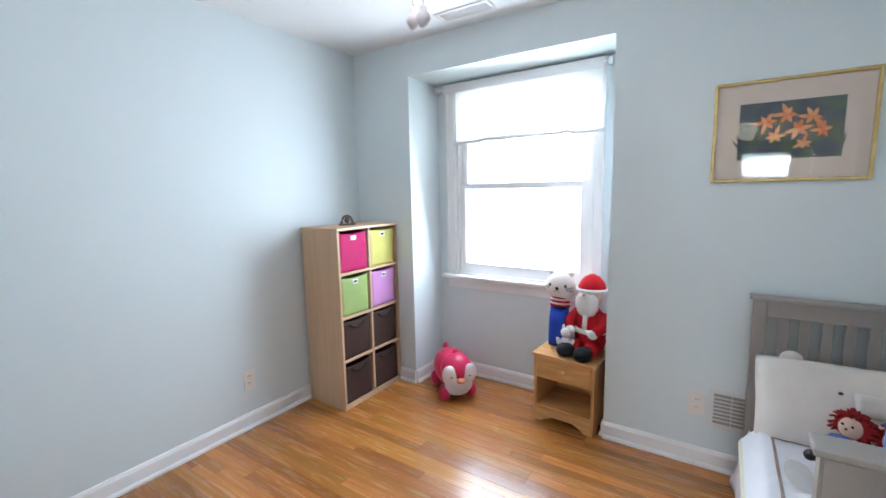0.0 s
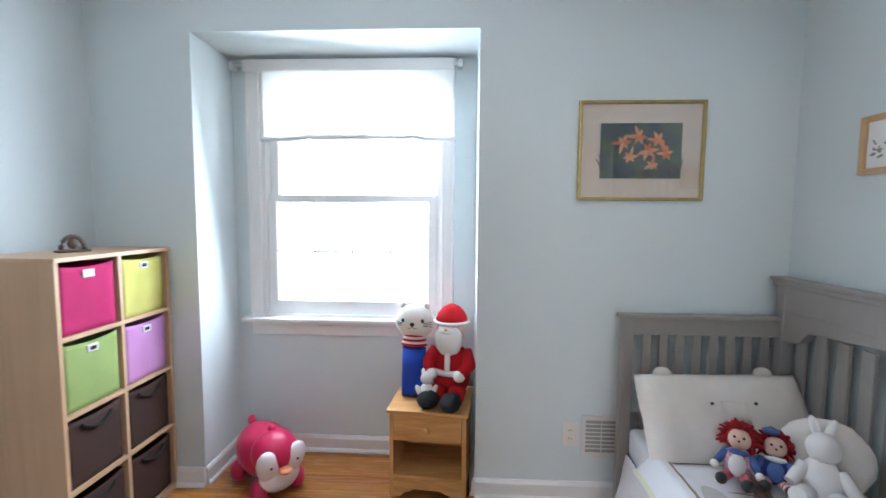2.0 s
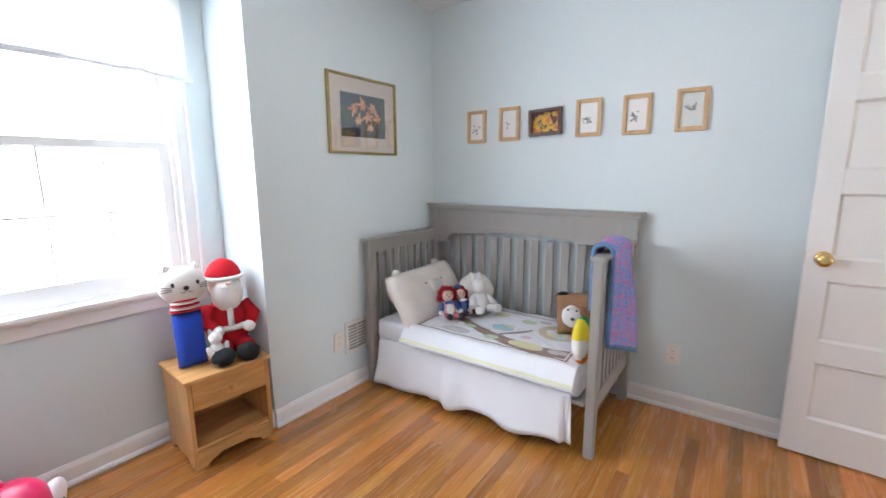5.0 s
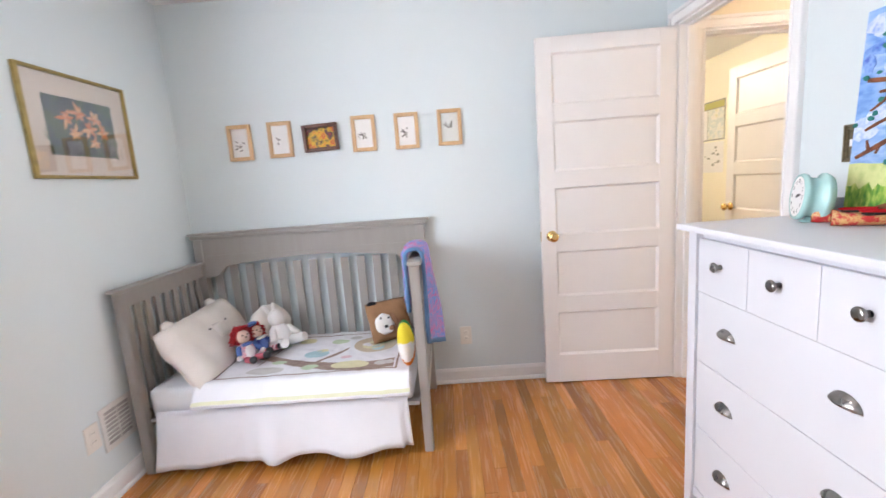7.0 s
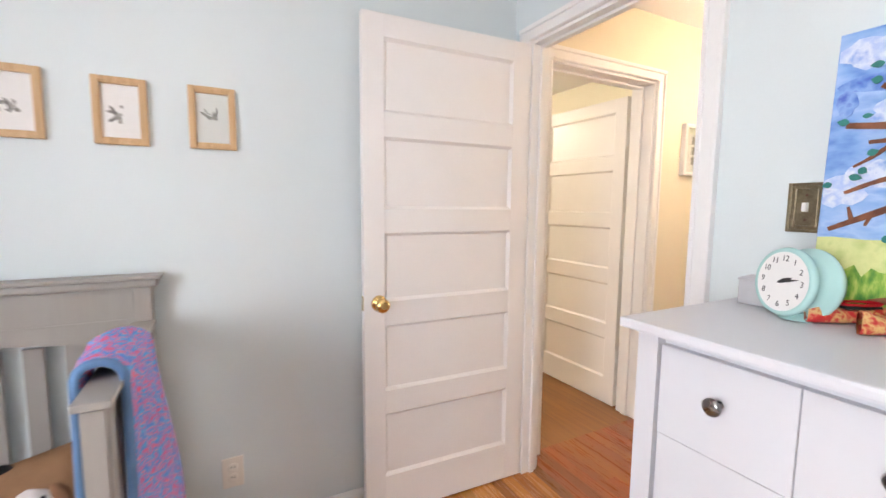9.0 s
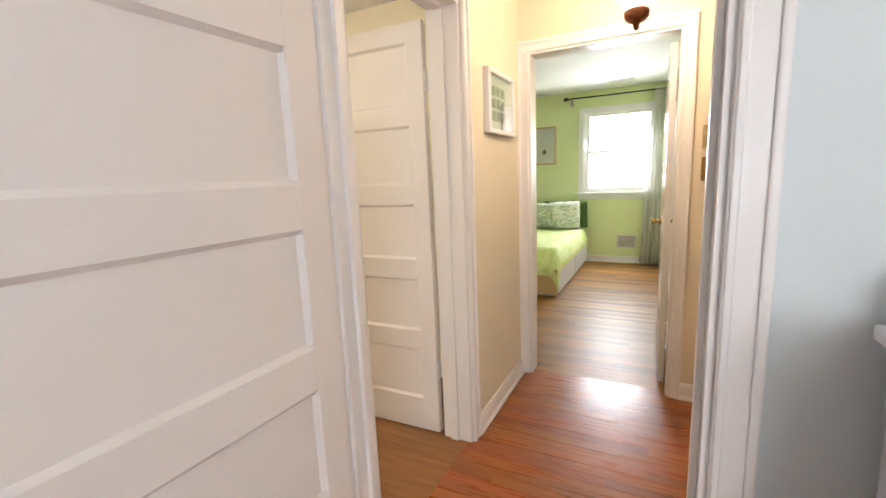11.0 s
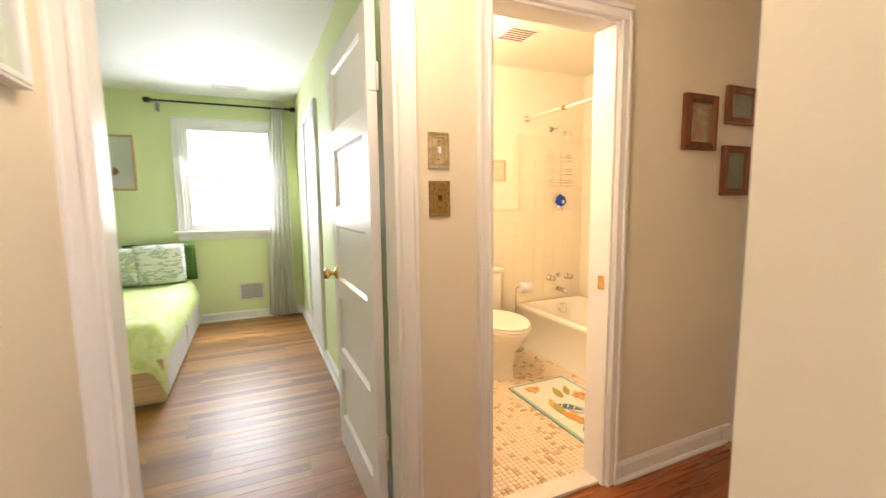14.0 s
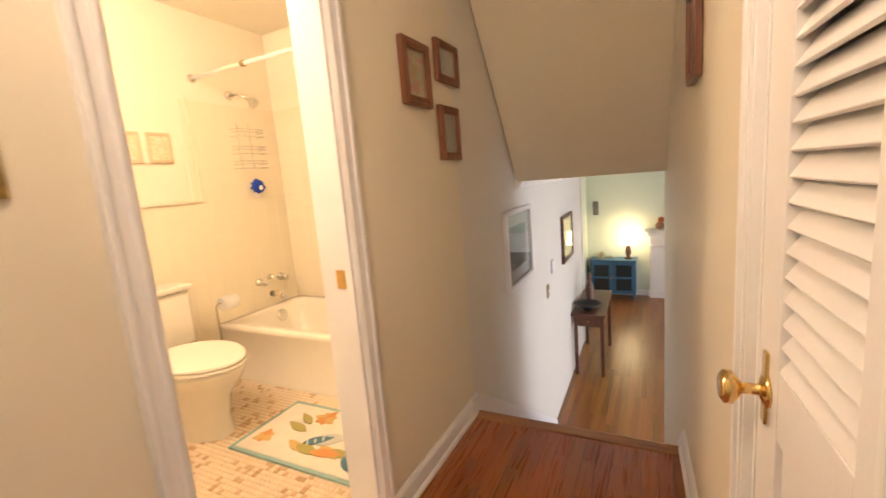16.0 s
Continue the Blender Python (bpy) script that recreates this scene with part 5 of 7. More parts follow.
single("cat_doll", bm, [M_CREAM, M_BLACKPAINT, M_RED, M_WHITEPLUSH, M_CREAM, M_BLUECLOTH], "cream cat doll in blue trousers on the nightstand", "doll", pose(0.515, 2.395, zt, -5, 0, -8))

bm = bmesh.new()
ball(bm, (0, 0, 0.135), (0.100, 0.08, 0.150), 0, 26, rough=0.05)
ball(bm, (0, -0.015, 0.345), (0.072, 0.068, 0.078), 1, 22)
ball(bm, (0, -0.055, 0.305), (0.070, 0.045, 0.082), 2, 24, rough=0.10)
ball(bm, (0, -0.068, 0.345), (0.046, 0.030, 0.024), 2, 18, rough=0.10)
ball(bm, (0, -0.092, 0.362), (0.012, 0.010, 0.010), 1, 10)
lathe(bm, [(0.078, 0.375), (0.080, 0.395), (0.070, 0.425), (0.045, 0.455), (0.015, 0.470)], 24, Matrix(), 0)
tube(bm, [(0.084 * math.cos(a), 0.080 * math.sin(a), 0.383) for a in [2 * math.pi * k / 24 for k in range(24)]], 0.010, 10, 2, True)
for s in (-1, 1):
    tube(bm, [(s * 0.075, -0.01, 0.235), (s * 0.108, -0.055, 0.185), (s * 0.075, -0.105, 0.150)], [0.035, 0.034, 0.028], 14, 0)
    ball(bm, (s * 0.070, -0.112, 0.146), (0.030, 0.026, 0.028), 2, 14, rough=0.1)
    tube(bm, [(s * 0.045, -0.05, 0.045), (s * 0.055, -0.135, 0.042)], [0.045, 0.040], 14, 0)
    ball(bm, (s * 0.055 - 0.012, -0.165, 0.038), (0.052, 0.060, 0.042), 3, 18, rough=0.12)
tube(bm, [(0.104 * math.cos(a), 0.084 * math.sin(a), 0.150 + 0.01 * math.sin(a)) for a in [2 * math.pi * k / 28 for k in range(28)]], 0.014, 10, 2, True)
tube(bm, [(0, -0.078, 0.13), (0, -0.072, 0.24)], 0.014, 10, 2)
single("santa_doll", bm, [M_RED, M_SKIN, M_WHITEPLUSH, M_DARKFUZZ], "red suited doll with a white beard seated on the nightstand", "doll", pose(0.705, 2.432, zt, 0, 0, -14))

bm = bmesh.new()
ball(bm, (0, 0, 0.055), (0.036, 0.032, 0.052), 0, 16, rough=0.08)
ball(bm, (0, -0.008, 0.128), (0.030, 0.028, 0.030), 0, 16)
for s in (-1, 1):
    ball(bm, (s * 0.036, -0.014, 0.070), (0.014, 0.014, 0.032), 0, 12, pose(0, 0, 0, 0, s * 25, 0))
    ball(bm, (s * 0.022, -0.035, 0.020), (0.018, 0.026, 0.018), 0, 12)
    ball(bm, (s * 0.016, 0.002, 0.158), (0.009, 0.007, 0.018), 0, 10)
ball(bm, (0, -0.034, 0.060), (0.016, 0.008, 0.018), 1, 12)
single("plush_toy", bm, [M_WHITEPLUSH, cloth("pale_pink_felt", (0.68, 0.36, 0.40))], "small white plush animal leaning on the red doll", "plush toy", pose(0.590, 2.312, zt, -8, 0, 5))

# ---- on the daybed ----
zb = 0.416
o = empty("quilt", pose(0, 0, 0), "white baby quilt with brown branches and owls on the daybed", "quilt")
bm = bmesh.new()
n1, n2 = 90, 60
Q = {}


def quilt_z(x, y):
    over = max(0.0, 1.505 - x)
    return zb + 0.012 + 0.004 * noise.noise(Vector((x * 9, y * 9, 0))) + 0.004 * noise.noise(Vector((x * 26, y * 26, 3))) - 2.4 * over ** 1.3


for s, off in ((0, 0.0), (1, -0.010)):
    for i in range(n1 + 1):
        for j in range(n2 + 1):
            y = 0.935 + 1.02 * i / n1
            x = 1.432 + (2.09 - 1.432) * j / n2
            Q[s, i, j] = bm.verts.new((x, y, quilt_z(x, y) + off))
for i in range(n1):
    for j in range(n2):
        bm.faces.new((Q[0, i, j], Q[0, i + 1, j], Q[0, i + 1, j + 1], Q[0, i, j + 1])).smooth = True
        bm.faces.new((Q[1, i, j], Q[1, i, j + 1], Q[1, i + 1, j + 1], Q[1, i + 1, j])).smooth = True
for i in range(n1):
    for j in (0, n2):
        bm.faces.new((Q[0, i, j], Q[0, i + 1, j], Q[1, i + 1, j], Q[1, i, j]))
for j in range(n2):
    for i in (0, n1):
        bm.faces.new((Q[0, i, j], Q[0, i, j + 1], Q[1, i, j + 1], Q[1, i, j]))
part("cover", bm, M_SHEET, o)


def patch(pts_fn, material, label="", nu=24, nv=4, lift=0.0022):
    bm = bmesh.new()
    g = []
    for i in range(nu + 1):
        row = []
        for j in range(nv + 1):
            x, y = pts_fn(i / nu, j / nv)
            row.append(bm.verts.new((x, y, quilt_z(x, y) + lift)))
        g.append(row)
    for i in range(nu):
        for j in range(nv):
            try:
                bm.faces.new((g[i][j], g[i + 1][j], g[i + 1][j + 1], g[i][j + 1])).smooth = True
            except ValueError:
                pass
    part("applique", bm, material, o, label)


M_BARK = blotch("brown_stripe_cloth", [(0.16, 0.10, 0.08), (0.34, 0.26, 0.22), (0.20, 0.13, 0.10)], 70, 0.9, 0.2, stretch=(1, 0.2, 1))
M_PIPING = cloth("yellow_green_piping", (0.70, 0.70, 0.50))
patch(lambda u, v: (1.433 + 0.010 * v, 0.936 + 1.018 * u), M_PIPING, "pale yellow piping", 40, 1)
for f in (lambda u, v: (1.53 + 0.010 * v, 1.0 + 0.89 * u), lambda u, v: (2.03 + 0.010 * v, 1.0 + 0.89 * u), lambda u, v: (1.53 + 0.5 * u, 1.0 + 0.010 * v), lambda u, v: (1.53 + 0.5 * u, 1.88 + 0.010 * v)):
    patch(f, M_BARK, "brown border stitching", 30, 1)
patch(lambda u, v: (1.60 + 0.20 * u ** 2 - 0.05 * math.sin(5 * u) * 0.6 + (0.105 - 0.055 * u) * (v - 0.5), 1.02 + 0.86 * u), M_BARK, "brown branch", 30, 3, 0.0030)
patch(lambda u, v: (1.62 + 0.19 * u + 0.036 * (v - 0.5), 1.45 - 0.16 * u), M_BARK, "brown branch", 14, 2, 0.0034)
patch(lambda u, v: (1.66 + 0.22 * u + 0.032 * (v - 0.5), 1.72 - 0.05 * u), M_BARK, "brown branch", 14, 2, 0.0034)


def disc(cx, cy, rx, ry, material, label, lift):
    patch(lambda u, v: (cx + rx * (v + 0.001) * math.cos(2 * math.pi * u), cy + ry * (v + 0.001) * math.sin(2 * math.pi * u)), material, label, 20, 3, lift)


C_TAN, C_YEL, C_BLU, C_GRN, C_GRY, C_PINK = (cloth(nm, c) for nm, c in (("tan_applique", (0.56, 0.47, 0.35)), ("yellow_applique", (0.70, 0.66, 0.42)), ("blue_applique", (0.42, 0.60, 0.64)), ("green_applique", (0.52, 0.62, 0.44)), ("grey_applique", (0.56, 0.55, 0.53)), ("pink_applique", (0.72, 0.52, 0.56))))
for cx, cy, rx, ry, mm, lb in ((1.86, 1.15, 0.115, 0.12, C_TAN, "tan round patch"), (1.84, 1.16, 0.055, 0.060, C_YEL, "yellow owl"), (1.80, 1.13, 0.035, 0.035, C_BLU, "blue owl wing"), (1.85, 1.20, 0.022, 0.022, M_SHEET, "white owl eye"), (1.83, 1.18, 0.018, 0.018, M_SHEET, "white owl eye"),
                               (1.76, 1.45, 0.050, 0.065, C_BLU, "blue bird"), (1.80, 1.43, 0.028, 0.030, C_YEL, "yellow bird head"), (1.60, 1.24, 0.045, 0.095, C_YEL, "pale yellow leaf"), (1.60, 1.07, 0.030, 0.05, C_GRY, "grey leaf"), (1.59, 1.66, 0.040, 0.095, C_GRY, "grey leaf"),
                               (1.60, 1.44, 0.028, 0.045, C_GRN, "green leaf"), (1.92, 1.36, 0.030, 0.050, C_GRN, "green leaf"), (1.96, 1.56, 0.035, 0.05, C_YEL, "pale yellow leaf"), (1.70, 1.28, 0.020, 0.030, C_PINK, "pink leaf"), (1.68, 1.62, 0.022, 0.04, C_GRN, "green leaf"), (1.97, 1.28, 0.025, 0.035, C_GRY, "grey leaf"), (1.90, 1.68, 0.03, 0.045, C_GRN, "green leaf")):
    disc(cx, cy, rx, ry, mm, lb, 0.0042 if rx > 0.1 else 0.0062 if mm is M_SHEET else 0.0052)

o = empty("bear_pillow", pose(1.815, 2.02, zb + 0.118, 58, 0, 3), "white bear-faced pillow with small ears leaning on the bed end", "pillow")
part("cushion", pillow(bmesh.new(), 0.69, 0.37, 0.15, None, 0, 18, 0.42, 0.025), M_CREAM, o)
for x in (-0.215, 0.205):
    part("ear", ball(bmesh.new(), (x, 0.178, 0.0), (0.040, 0.034, 0.024), 0, 16), M_CREAM, o, "round stuffed ear")
for x in (-0.085, 0.085):
    part("eye", ball(bmesh.new(), (x, 0.055, 0.076), (0.008, 0.006, 0.005), 0, 10), M_BLACKPAINT, o)
part("muzzle", pillow(bmesh.new(), 0.10, 0.085, 0.040, pose(0, 0.025, 0.072), 0, 10), M_CREAM, o)

rng = random.Random(6)


def rag_doll(m, dress, label, cap=False):
    bm = bmesh.new()
    ball(bm, (0, 0, 0.155), (0.036, 0.034, 0.037), 0, 18)
    ball(bm, (0, 0.016, 0.160), (0.050, 0.036, 0.048), 1, 16)
    for k in range(190):
        a, e = rng.uniform(0, 2 * math.pi), rng.uniform(-0.75, 1.4)
        d = Vector((math.cos(a) * math.cos(e), math.sin(a) * math.cos(e), math.sin(e)))
        if d.y < -0.45 and d.z < 0.62:
            continue
        p = Vector((0.046 * d.x, 0.036 * d.y + 0.010, 0.160 + 0.044 * d.z))
        ln = rng.uniform(0.008, 0.020)
        q = p + d * ln + Vector((rng.uniform(-0.010, 0.010), rng.uniform(-0.010, 0.010), rng.uniform(-0.014, 0.004)))
        tube(bm, [p, (p + q) / 2 + Vector((0, 0, 0.004)), q], [0.0055, 0.005, 0.0035], 5, 1)
    ball(bm, (0, 0, 0.078), (0.044, 0.032, 0.052), 2, 16)
    ball(bm, (0, -0.028, 0.070), (0.026, 0.010, 0.036), 5 if cap else 3, 12)
    ball(bm, (0, -0.026, 0.112), (0.034, 0.014, 0.010), 3 if cap else 5, 12)
    if cap:
        ball(bm, (-0.012, -0.008, 0.206), (0.030, 0.028, 0.014), 5, 14)
    for s in (-1, 1):
        tube(bm, [(s * 0.035, 0, 0.105), (s * 0.060, -0.025, 0.065)], [0.015, 0.013], 10, 5)
        ball(bm, (s * 0.064, -0.030, 0.054), 0.014, 3, 10)
        pts = [(s * (0.022 + 0.014 * t / 6), -0.01 - 0.080 * t / 6, 0.035 - 0.013 * t / 6) for t in range(7)]
        for t in range(6):
            tube(bm, [pts[t], pts[t + 1]], [0.016, 0.015], 10, 6 if cap and t % 2 else 3 if cap else 6)
        ball(bm, (s * 0.036, -0.105, 0.022), (0.018, 0.026, 0.019), 4, 12)
        ball(bm, (s * 0.014, -0.034, 0.160), 0.0045, 4, 8)
    prism(bm, [(-0.005, 0.150), (0.005, 0.150), (0, 0.141)], -0.0375, -0.034)
    for f in bm.faces[-5:]:
        f.material_index = 4
    return single("rag_doll", bm, [M_SKIN, M_REDYARN, dress, M_WHITEPLUSH, M_BLACKPAINT, M_DENIM, M_ROSE], label, "doll", m)


M_DENIM = cloth("blue_doll_cloth", (0.10, 0.16, 0.40))
M_ROSE = cloth("rose_doll_cloth", (0.62, 0.16, 0.20))
rag_doll(pose(1.705, 1.775, zb + 0.004, -22, 0, -36) @ Matrix.Scale(1.0, 4), blotch("red_check_dress", [(0.62, 0.10, 0.14), (0.70, 0.45, 0.45), (0.12, 0.14, 0.30)], 90, 0.9), "red-haired rag doll in a check dress leaning on the pillow")
rag_doll(pose(1.812, 1.745, zb + 0.004, -24, 0, -30) @ Matrix.Scale(0.94, 4), M_NAVY, "red-haired rag doll in navy with a blue cap", True)

bm = bmesh.new()
ball(bm, (0, 0, 0.075), (0.060, 0.050, 0.075), 0, 18, rough=0.06)
ball(bm, (0, -0.01, 0.175), (0.046, 0.042, 0.050), 0, 18, rough=0.05)
for s in (-1, 1):
    ball(bm, (s * 0.020, 0.02, 0.235), (0.014, 0.010, 0.040), 0, 12, pose(0, 0, 0, -15, s * 18, 0))
    tube(bm, [(s * 0.045, -0.01, 0.11), (s * 0.080, -0.045, 0.05)], [0.022, 0.018], 12)
    tube(bm, [(s * 0.035, -0.03, 0.03), (s * 0.065, -0.120, 0.025)], [0.028, 0.024], 12)
single("plush_bunny", bm, M_WHITEPLUSH, "white plush bunny slumped against the bed slats", "plush toy", pose(1.905, 1.675, zb + 0.012, -20, 0, -35))
single("round_cushion", ball(bmesh.new(), (0, 0, 0), (0.13, 0.12, 0.05), 0, 24, rough=0.12), M_CREAM, "round cream cushion behind the plush bunny", "cushion", pose(1.985, 1.77, zb + 0.125, 72, 0, -30), smooth=True)

o = empty("dog_pillow", pose(1.93, 1.075, zb + 0.125, 66, 0, -58), "brown square cushion with white dog face on the bed", "cushion")
part("cushion", pillow(bmesh.new(), 0.25, 0.23, 0.10, None, 0, 14, 0.5, 0.02), cloth("tan_brown_cloth", (0.34, 0.19, 0.10), 0.2), o)
part("face_patch", ball(bmesh.new(), (-0.050, -0.020, 0.046), (0.056, 0.058, 0.022), 0, 20, rough=0.14), M_WHITEPLUSH, o, "white dog face")
for x, z in ((-0.075, 0.012), (-0.030, 0.006)):
    part("eye", ball(bmesh.new(), (x, z, 0.069), 0.006, 0, 10), M_BLACKPAINT, o)
part("nose", ball(bmesh.new(), (-0.055, -0.038, 0.071), (0.012, 0.009, 0.007), 0, 10), M_BLACKPAINT, o)
part("ear", ball(bmesh.new(), (0.006, -0.005, 0.058), (0.018, 0.036, 0.012), 0, 12, pose(0, 0, 0, 0, 0, 20)), M_BROWNPLUSH, o, "brown floppy ear")
part("muzzle_spot", ball(bmesh.new(), (-0.022, -0.050, 0.061), (0.018, 0.014, 0.008), 0, 12), M_BROWNPLUSH, o, "brown spot")
part("strap", ball(bmesh.new(), (-0.085, 0.105, 0.012), (0.030, 0.014, 0.016), 0, 12), M_DARKFUZZ, o, "dark tuft on the top corner")

# a flat cloth ball of coloured wedges
cols = [(0.80, 0.78, 0.74), (0.66, 0.20, 0.03), (0.55, 0.03, 0.02), (0.05, 0.12, 0.42), (0.03, 0.30, 0.09), (0.74, 0.60, 0.04)]
bm = ball(bmesh.new(), (0, 0, 0), (0.100, 0.042, 0.112), 0, 36)
for f in bm.faces:
    c = f.calc_center_median()
    f.material_index = int((math.atan2(c.z, c.x) + math.pi + 0.35) / (2 * math.pi) * 6) % 6
single("patchwork_toy", bm, [cloth("wedge_cloth_" + nm, c) for nm, c in zip(("white", "orange", "red", "blue", "green", "yellow"), cols)], "cloth ball toy of bright coloured wedges beside the bed post", "toy", pose(1.590, 0.950, zb + 0.114, -3, 0, 3), smooth=True)

# knitted blanket draped over the bed end
bm = bmesh.new()
g = []
nu, nv = 40, 26
for i in range(nu + 1):
    u = i / nu
    s = -0.36 + 0.88 * u
    row = []
    for j in range(nv + 1):
        v = j / nv
        x = 1.592 + 0.26 * v + 0.014 * noise.noise(Vector((u * 4, v * 3, 1)))
        r = 0.052 + 0.012 * v
        if s < -0.08:
            y, z = 0.878 + r + 0.02 * v, 0.950 + (s + 0.08) * 0.98
        elif s < 0.08:
            a = (s + 0.08) / 0.16 * math.pi
            y, z = 0.878 + r * math.cos(a), 0.950 + 0.05 * math.sin(a)
        else:
            y, z = 0.878 - r - 0.12 * v * (s - 0.08), 0.950 - (s - 0.08) * (0.98 + 0.22 * v)
        rip = 0.012 * noise.noise(Vector((v * 7, u * 3, 5))) + 0.004 * math.sin(v * 60) * 0.5
        row.append(bm.verts.new((x, y + rip, z + 0.01 * noise.noise(Vector((v * 6, u * 6, 8))))))
    g.append(row)
for i in range(nu):
    for j in range(nv):
        f = bm.faces.new((g[i][j], g[i + 1][j], g[i + 1][j + 1], g[i][j + 1]))
        f.smooth, f.material_index = True, int(i == 0 or i == nu - 1 or j == 0)
bmesh.ops.recalc_face_normals(bm, faces=bm.faces)
bmesh.ops.solidify(bm, geom=bm.faces[:], thickness=0.018)
single("knitted_blanket", bm, [M_YARN, cloth("sky_blue_yarn", (0.15, 0.28, 0.50), 0.3)], "pink and blue knitted blanket draped over the bed end", "blanket", smooth=True)

# ---- on the dresser ----
o = empty("clock", pose(0.955, -0.405, 1.0845, 0, 0, 155) @ Matrix.Scale(0.75, 4), "round mint green table clock with white dial", "clock")
tilt = pose(0, 0, 0.104, 84, 0, 0)
bm = lathe(bmesh.new(), [(0.050, -0.085), (0.088, -0.080), (0.100, -0.062), (0.100, -0.050), (0.080, -0.042), (0.080, -0.010), (0.093, 0.000), (0.096, 0.012), (0.092, 0.022), (0.084, 0.020)], 44, tilt)
part("case", bm, M_MINT, o)
part("dial", lathe(bmesh.new(), [(0.083, 0.0203), (0.083, 0.0212)], 44, tilt), M_PAPER, o, "white clock dial")
for h in range(1, 13):
    a = math.radians(90 - 30 * h)
    cu = bpy.data.curves.new("numeral", "FONT")
    cu.body, cu.size, cu.align_x, cu.align_y, cu.extrude = str(h), 0.023, "CENTER", "CENTER", 0.0003
    tmp = new("numeral_text", cu)
    me = bpy.data.meshes.new_from_object(tmp.evaluated_get(bpy.context.evaluated_depsgraph_get()))
    bpy.data.objects.remove(tmp)
    me.transform(tilt @ Matrix.Translation((0.064 * math.cos(a), 0.064 * math.sin(a), 0.0216)))
    me.materials.append(M_BLACKPAINT)
    ob = new("numeral", me)
    ob.parent = o
for nm, a, ln, w in (("hour_hand", 23, 0.038, 0.006), ("minute_hand", 12, 0.056, 0.004)):
    c, q = math.cos(math.radians(a)), math.sin(math.radians(a))
    bm = leaf_shape(bmesh.new(), -0.014 * c, -0.014 * q, ln + 0.014, w, math.radians(a), 0.0224 + w / 10, 0.0230 + w / 10, axis="Z")
    bmesh.ops.transform(bm, matrix=tilt, verts=bm.verts)
    part(nm, bm, M_BLACKPAINT, o)
part("foot", lathe(bmesh.new(), [(0.045, 0), (0.045, 0.004), (0.030, 0.010), (0.026, 0.02)], 28, pose(0, 0.035, 0)), M_MINT, o)


def slipper(m):
    o = empty("slipper", m, "red and gold brocade child's slipper on the dresser", "shoe", "pair of slippers")
    bm = bmesh.new()
    rings = []
    for i in range(15):
        u = i / 14
        x = -0.075 + 0.15 * u
        w = 0.026 * (math.sin(math.pi * min(1, max(0.06, u * 0.96 + 0.03))) ** 0.45)
        top = 0.042 - 0.006 * math.sin(math.pi * u) + (0.006 if u > 0.9 else 0)
        rings.append([bm.verts.new((x, w * math.sin(t), (0.004 if abs(t) < 0.01 else 0.0) + top * (0.5 - 0.5 * math.cos(t)) if abs(t) < math.pi * (0.60 if u < 0.62 else 1.0) else top * 0.8)) for t in [2 * math.pi * k / 20 - math.pi for k in range(20)]])
    for a, b in zip(rings, rings[1:]):
        for k in range(20):
            f = bm.faces.new((a[k], a[(k + 1) % 20], b[(k + 1) % 20], b[k]))
            f.smooth = True
    part("upper", bm, bpy.data.materials.get("brocade") or blotch("brocade", [(0.50, 0.02, 0.02), (0.56, 0.03, 0.03), (0.66, 0.42, 0.16), (0.50, 0.03, 0.02)], 60, 0.45, 0.1, detail=2), o)
    part("collar", tube(bmesh.new(), [(-0.030 + 0.042 * math.cos(a), 0.019 * math.sin(a), 0.040) for a in [2 * math.pi * k / 18 for k in range(18)]], 0.003, 8, 0, True), M_RED, o, "red bound edge")
    part("lining", box(bmesh.new(), -0.064, 0.005, -0.016, 0.016, 0.030, 0.036, bevel=0.002), M_BLACK, o)


slipper(pose(0.885, -0.470, 1.085, 0, 0, 62))
slipper(pose(0.803, -0.455, 1.085, 0, 0, 66))

bm = box(bmesh.new(), -0.055, 0.055, -0.04, 0.04, 0, 0.058, bevel=0.003)
box(bm, -0.057, 0.057, -0.042, 0.042, 0.058, 0.064, bevel=0.002)
single("small_box", bm, mat("silver_grey_card", (0.50, 0.50, 0.52), 0.4, 0.3, vary=0.08), "small silver grey box behind the clock", "box", pose(1.035, -0.515, 1.0845, 0, 0, 8))

# ---- canvas painting leaning on the wall ----
o = empty("canvas_painting", pose(0.695, -0.572, 1.0845, 3, 0, 0), "child's bright tree and sky painting on canvas leaning on the wall", "painting")
cw, chh = 0.56, 0.61
M_SKYP = blotch("painted_sky", [(0.08, 0.20, 0.60), (0.22, 0.40, 0.74), (0.36, 0.52, 0.80), (0.14, 0.30, 0.68)], 9, 0.6, 0.25, stretch=(1, 1, 2.2), fine=60)
M_GRASSP = blotch("painted_grass", [(0.48, 0.56, 0.20), (0.66, 0.68, 0.30), (0.36, 0.48, 0.14)], 16, 0.6, 0.25, fine=60)
M_DARKGRASS = blotch("painted_dark_grass", [(0.05, 0.22, 0.03), (0.22, 0.40, 0.05), (0.55, 0.60, 0.14)], 45, 0.6, 0.25, stretch=(2, 1, 0.7), fine=60)
M_BRANCH = blotch("painted_bark", [(0.12, 0.035, 0.015), (0.28, 0.10, 0.04)], 40, 0.6, 0.2, fine=60)
M_TEAL = mat("painted_teal_leaf", (0.02, 0.22, 0.20), 0.6, vary=0.25, scale=60)
part("canvas", box(bmesh.new(), -cw / 2, cw / 2, 0, 0.022, 0, chh, bevel=0.003), M_SKYP, o)
bm = bmesh.new()
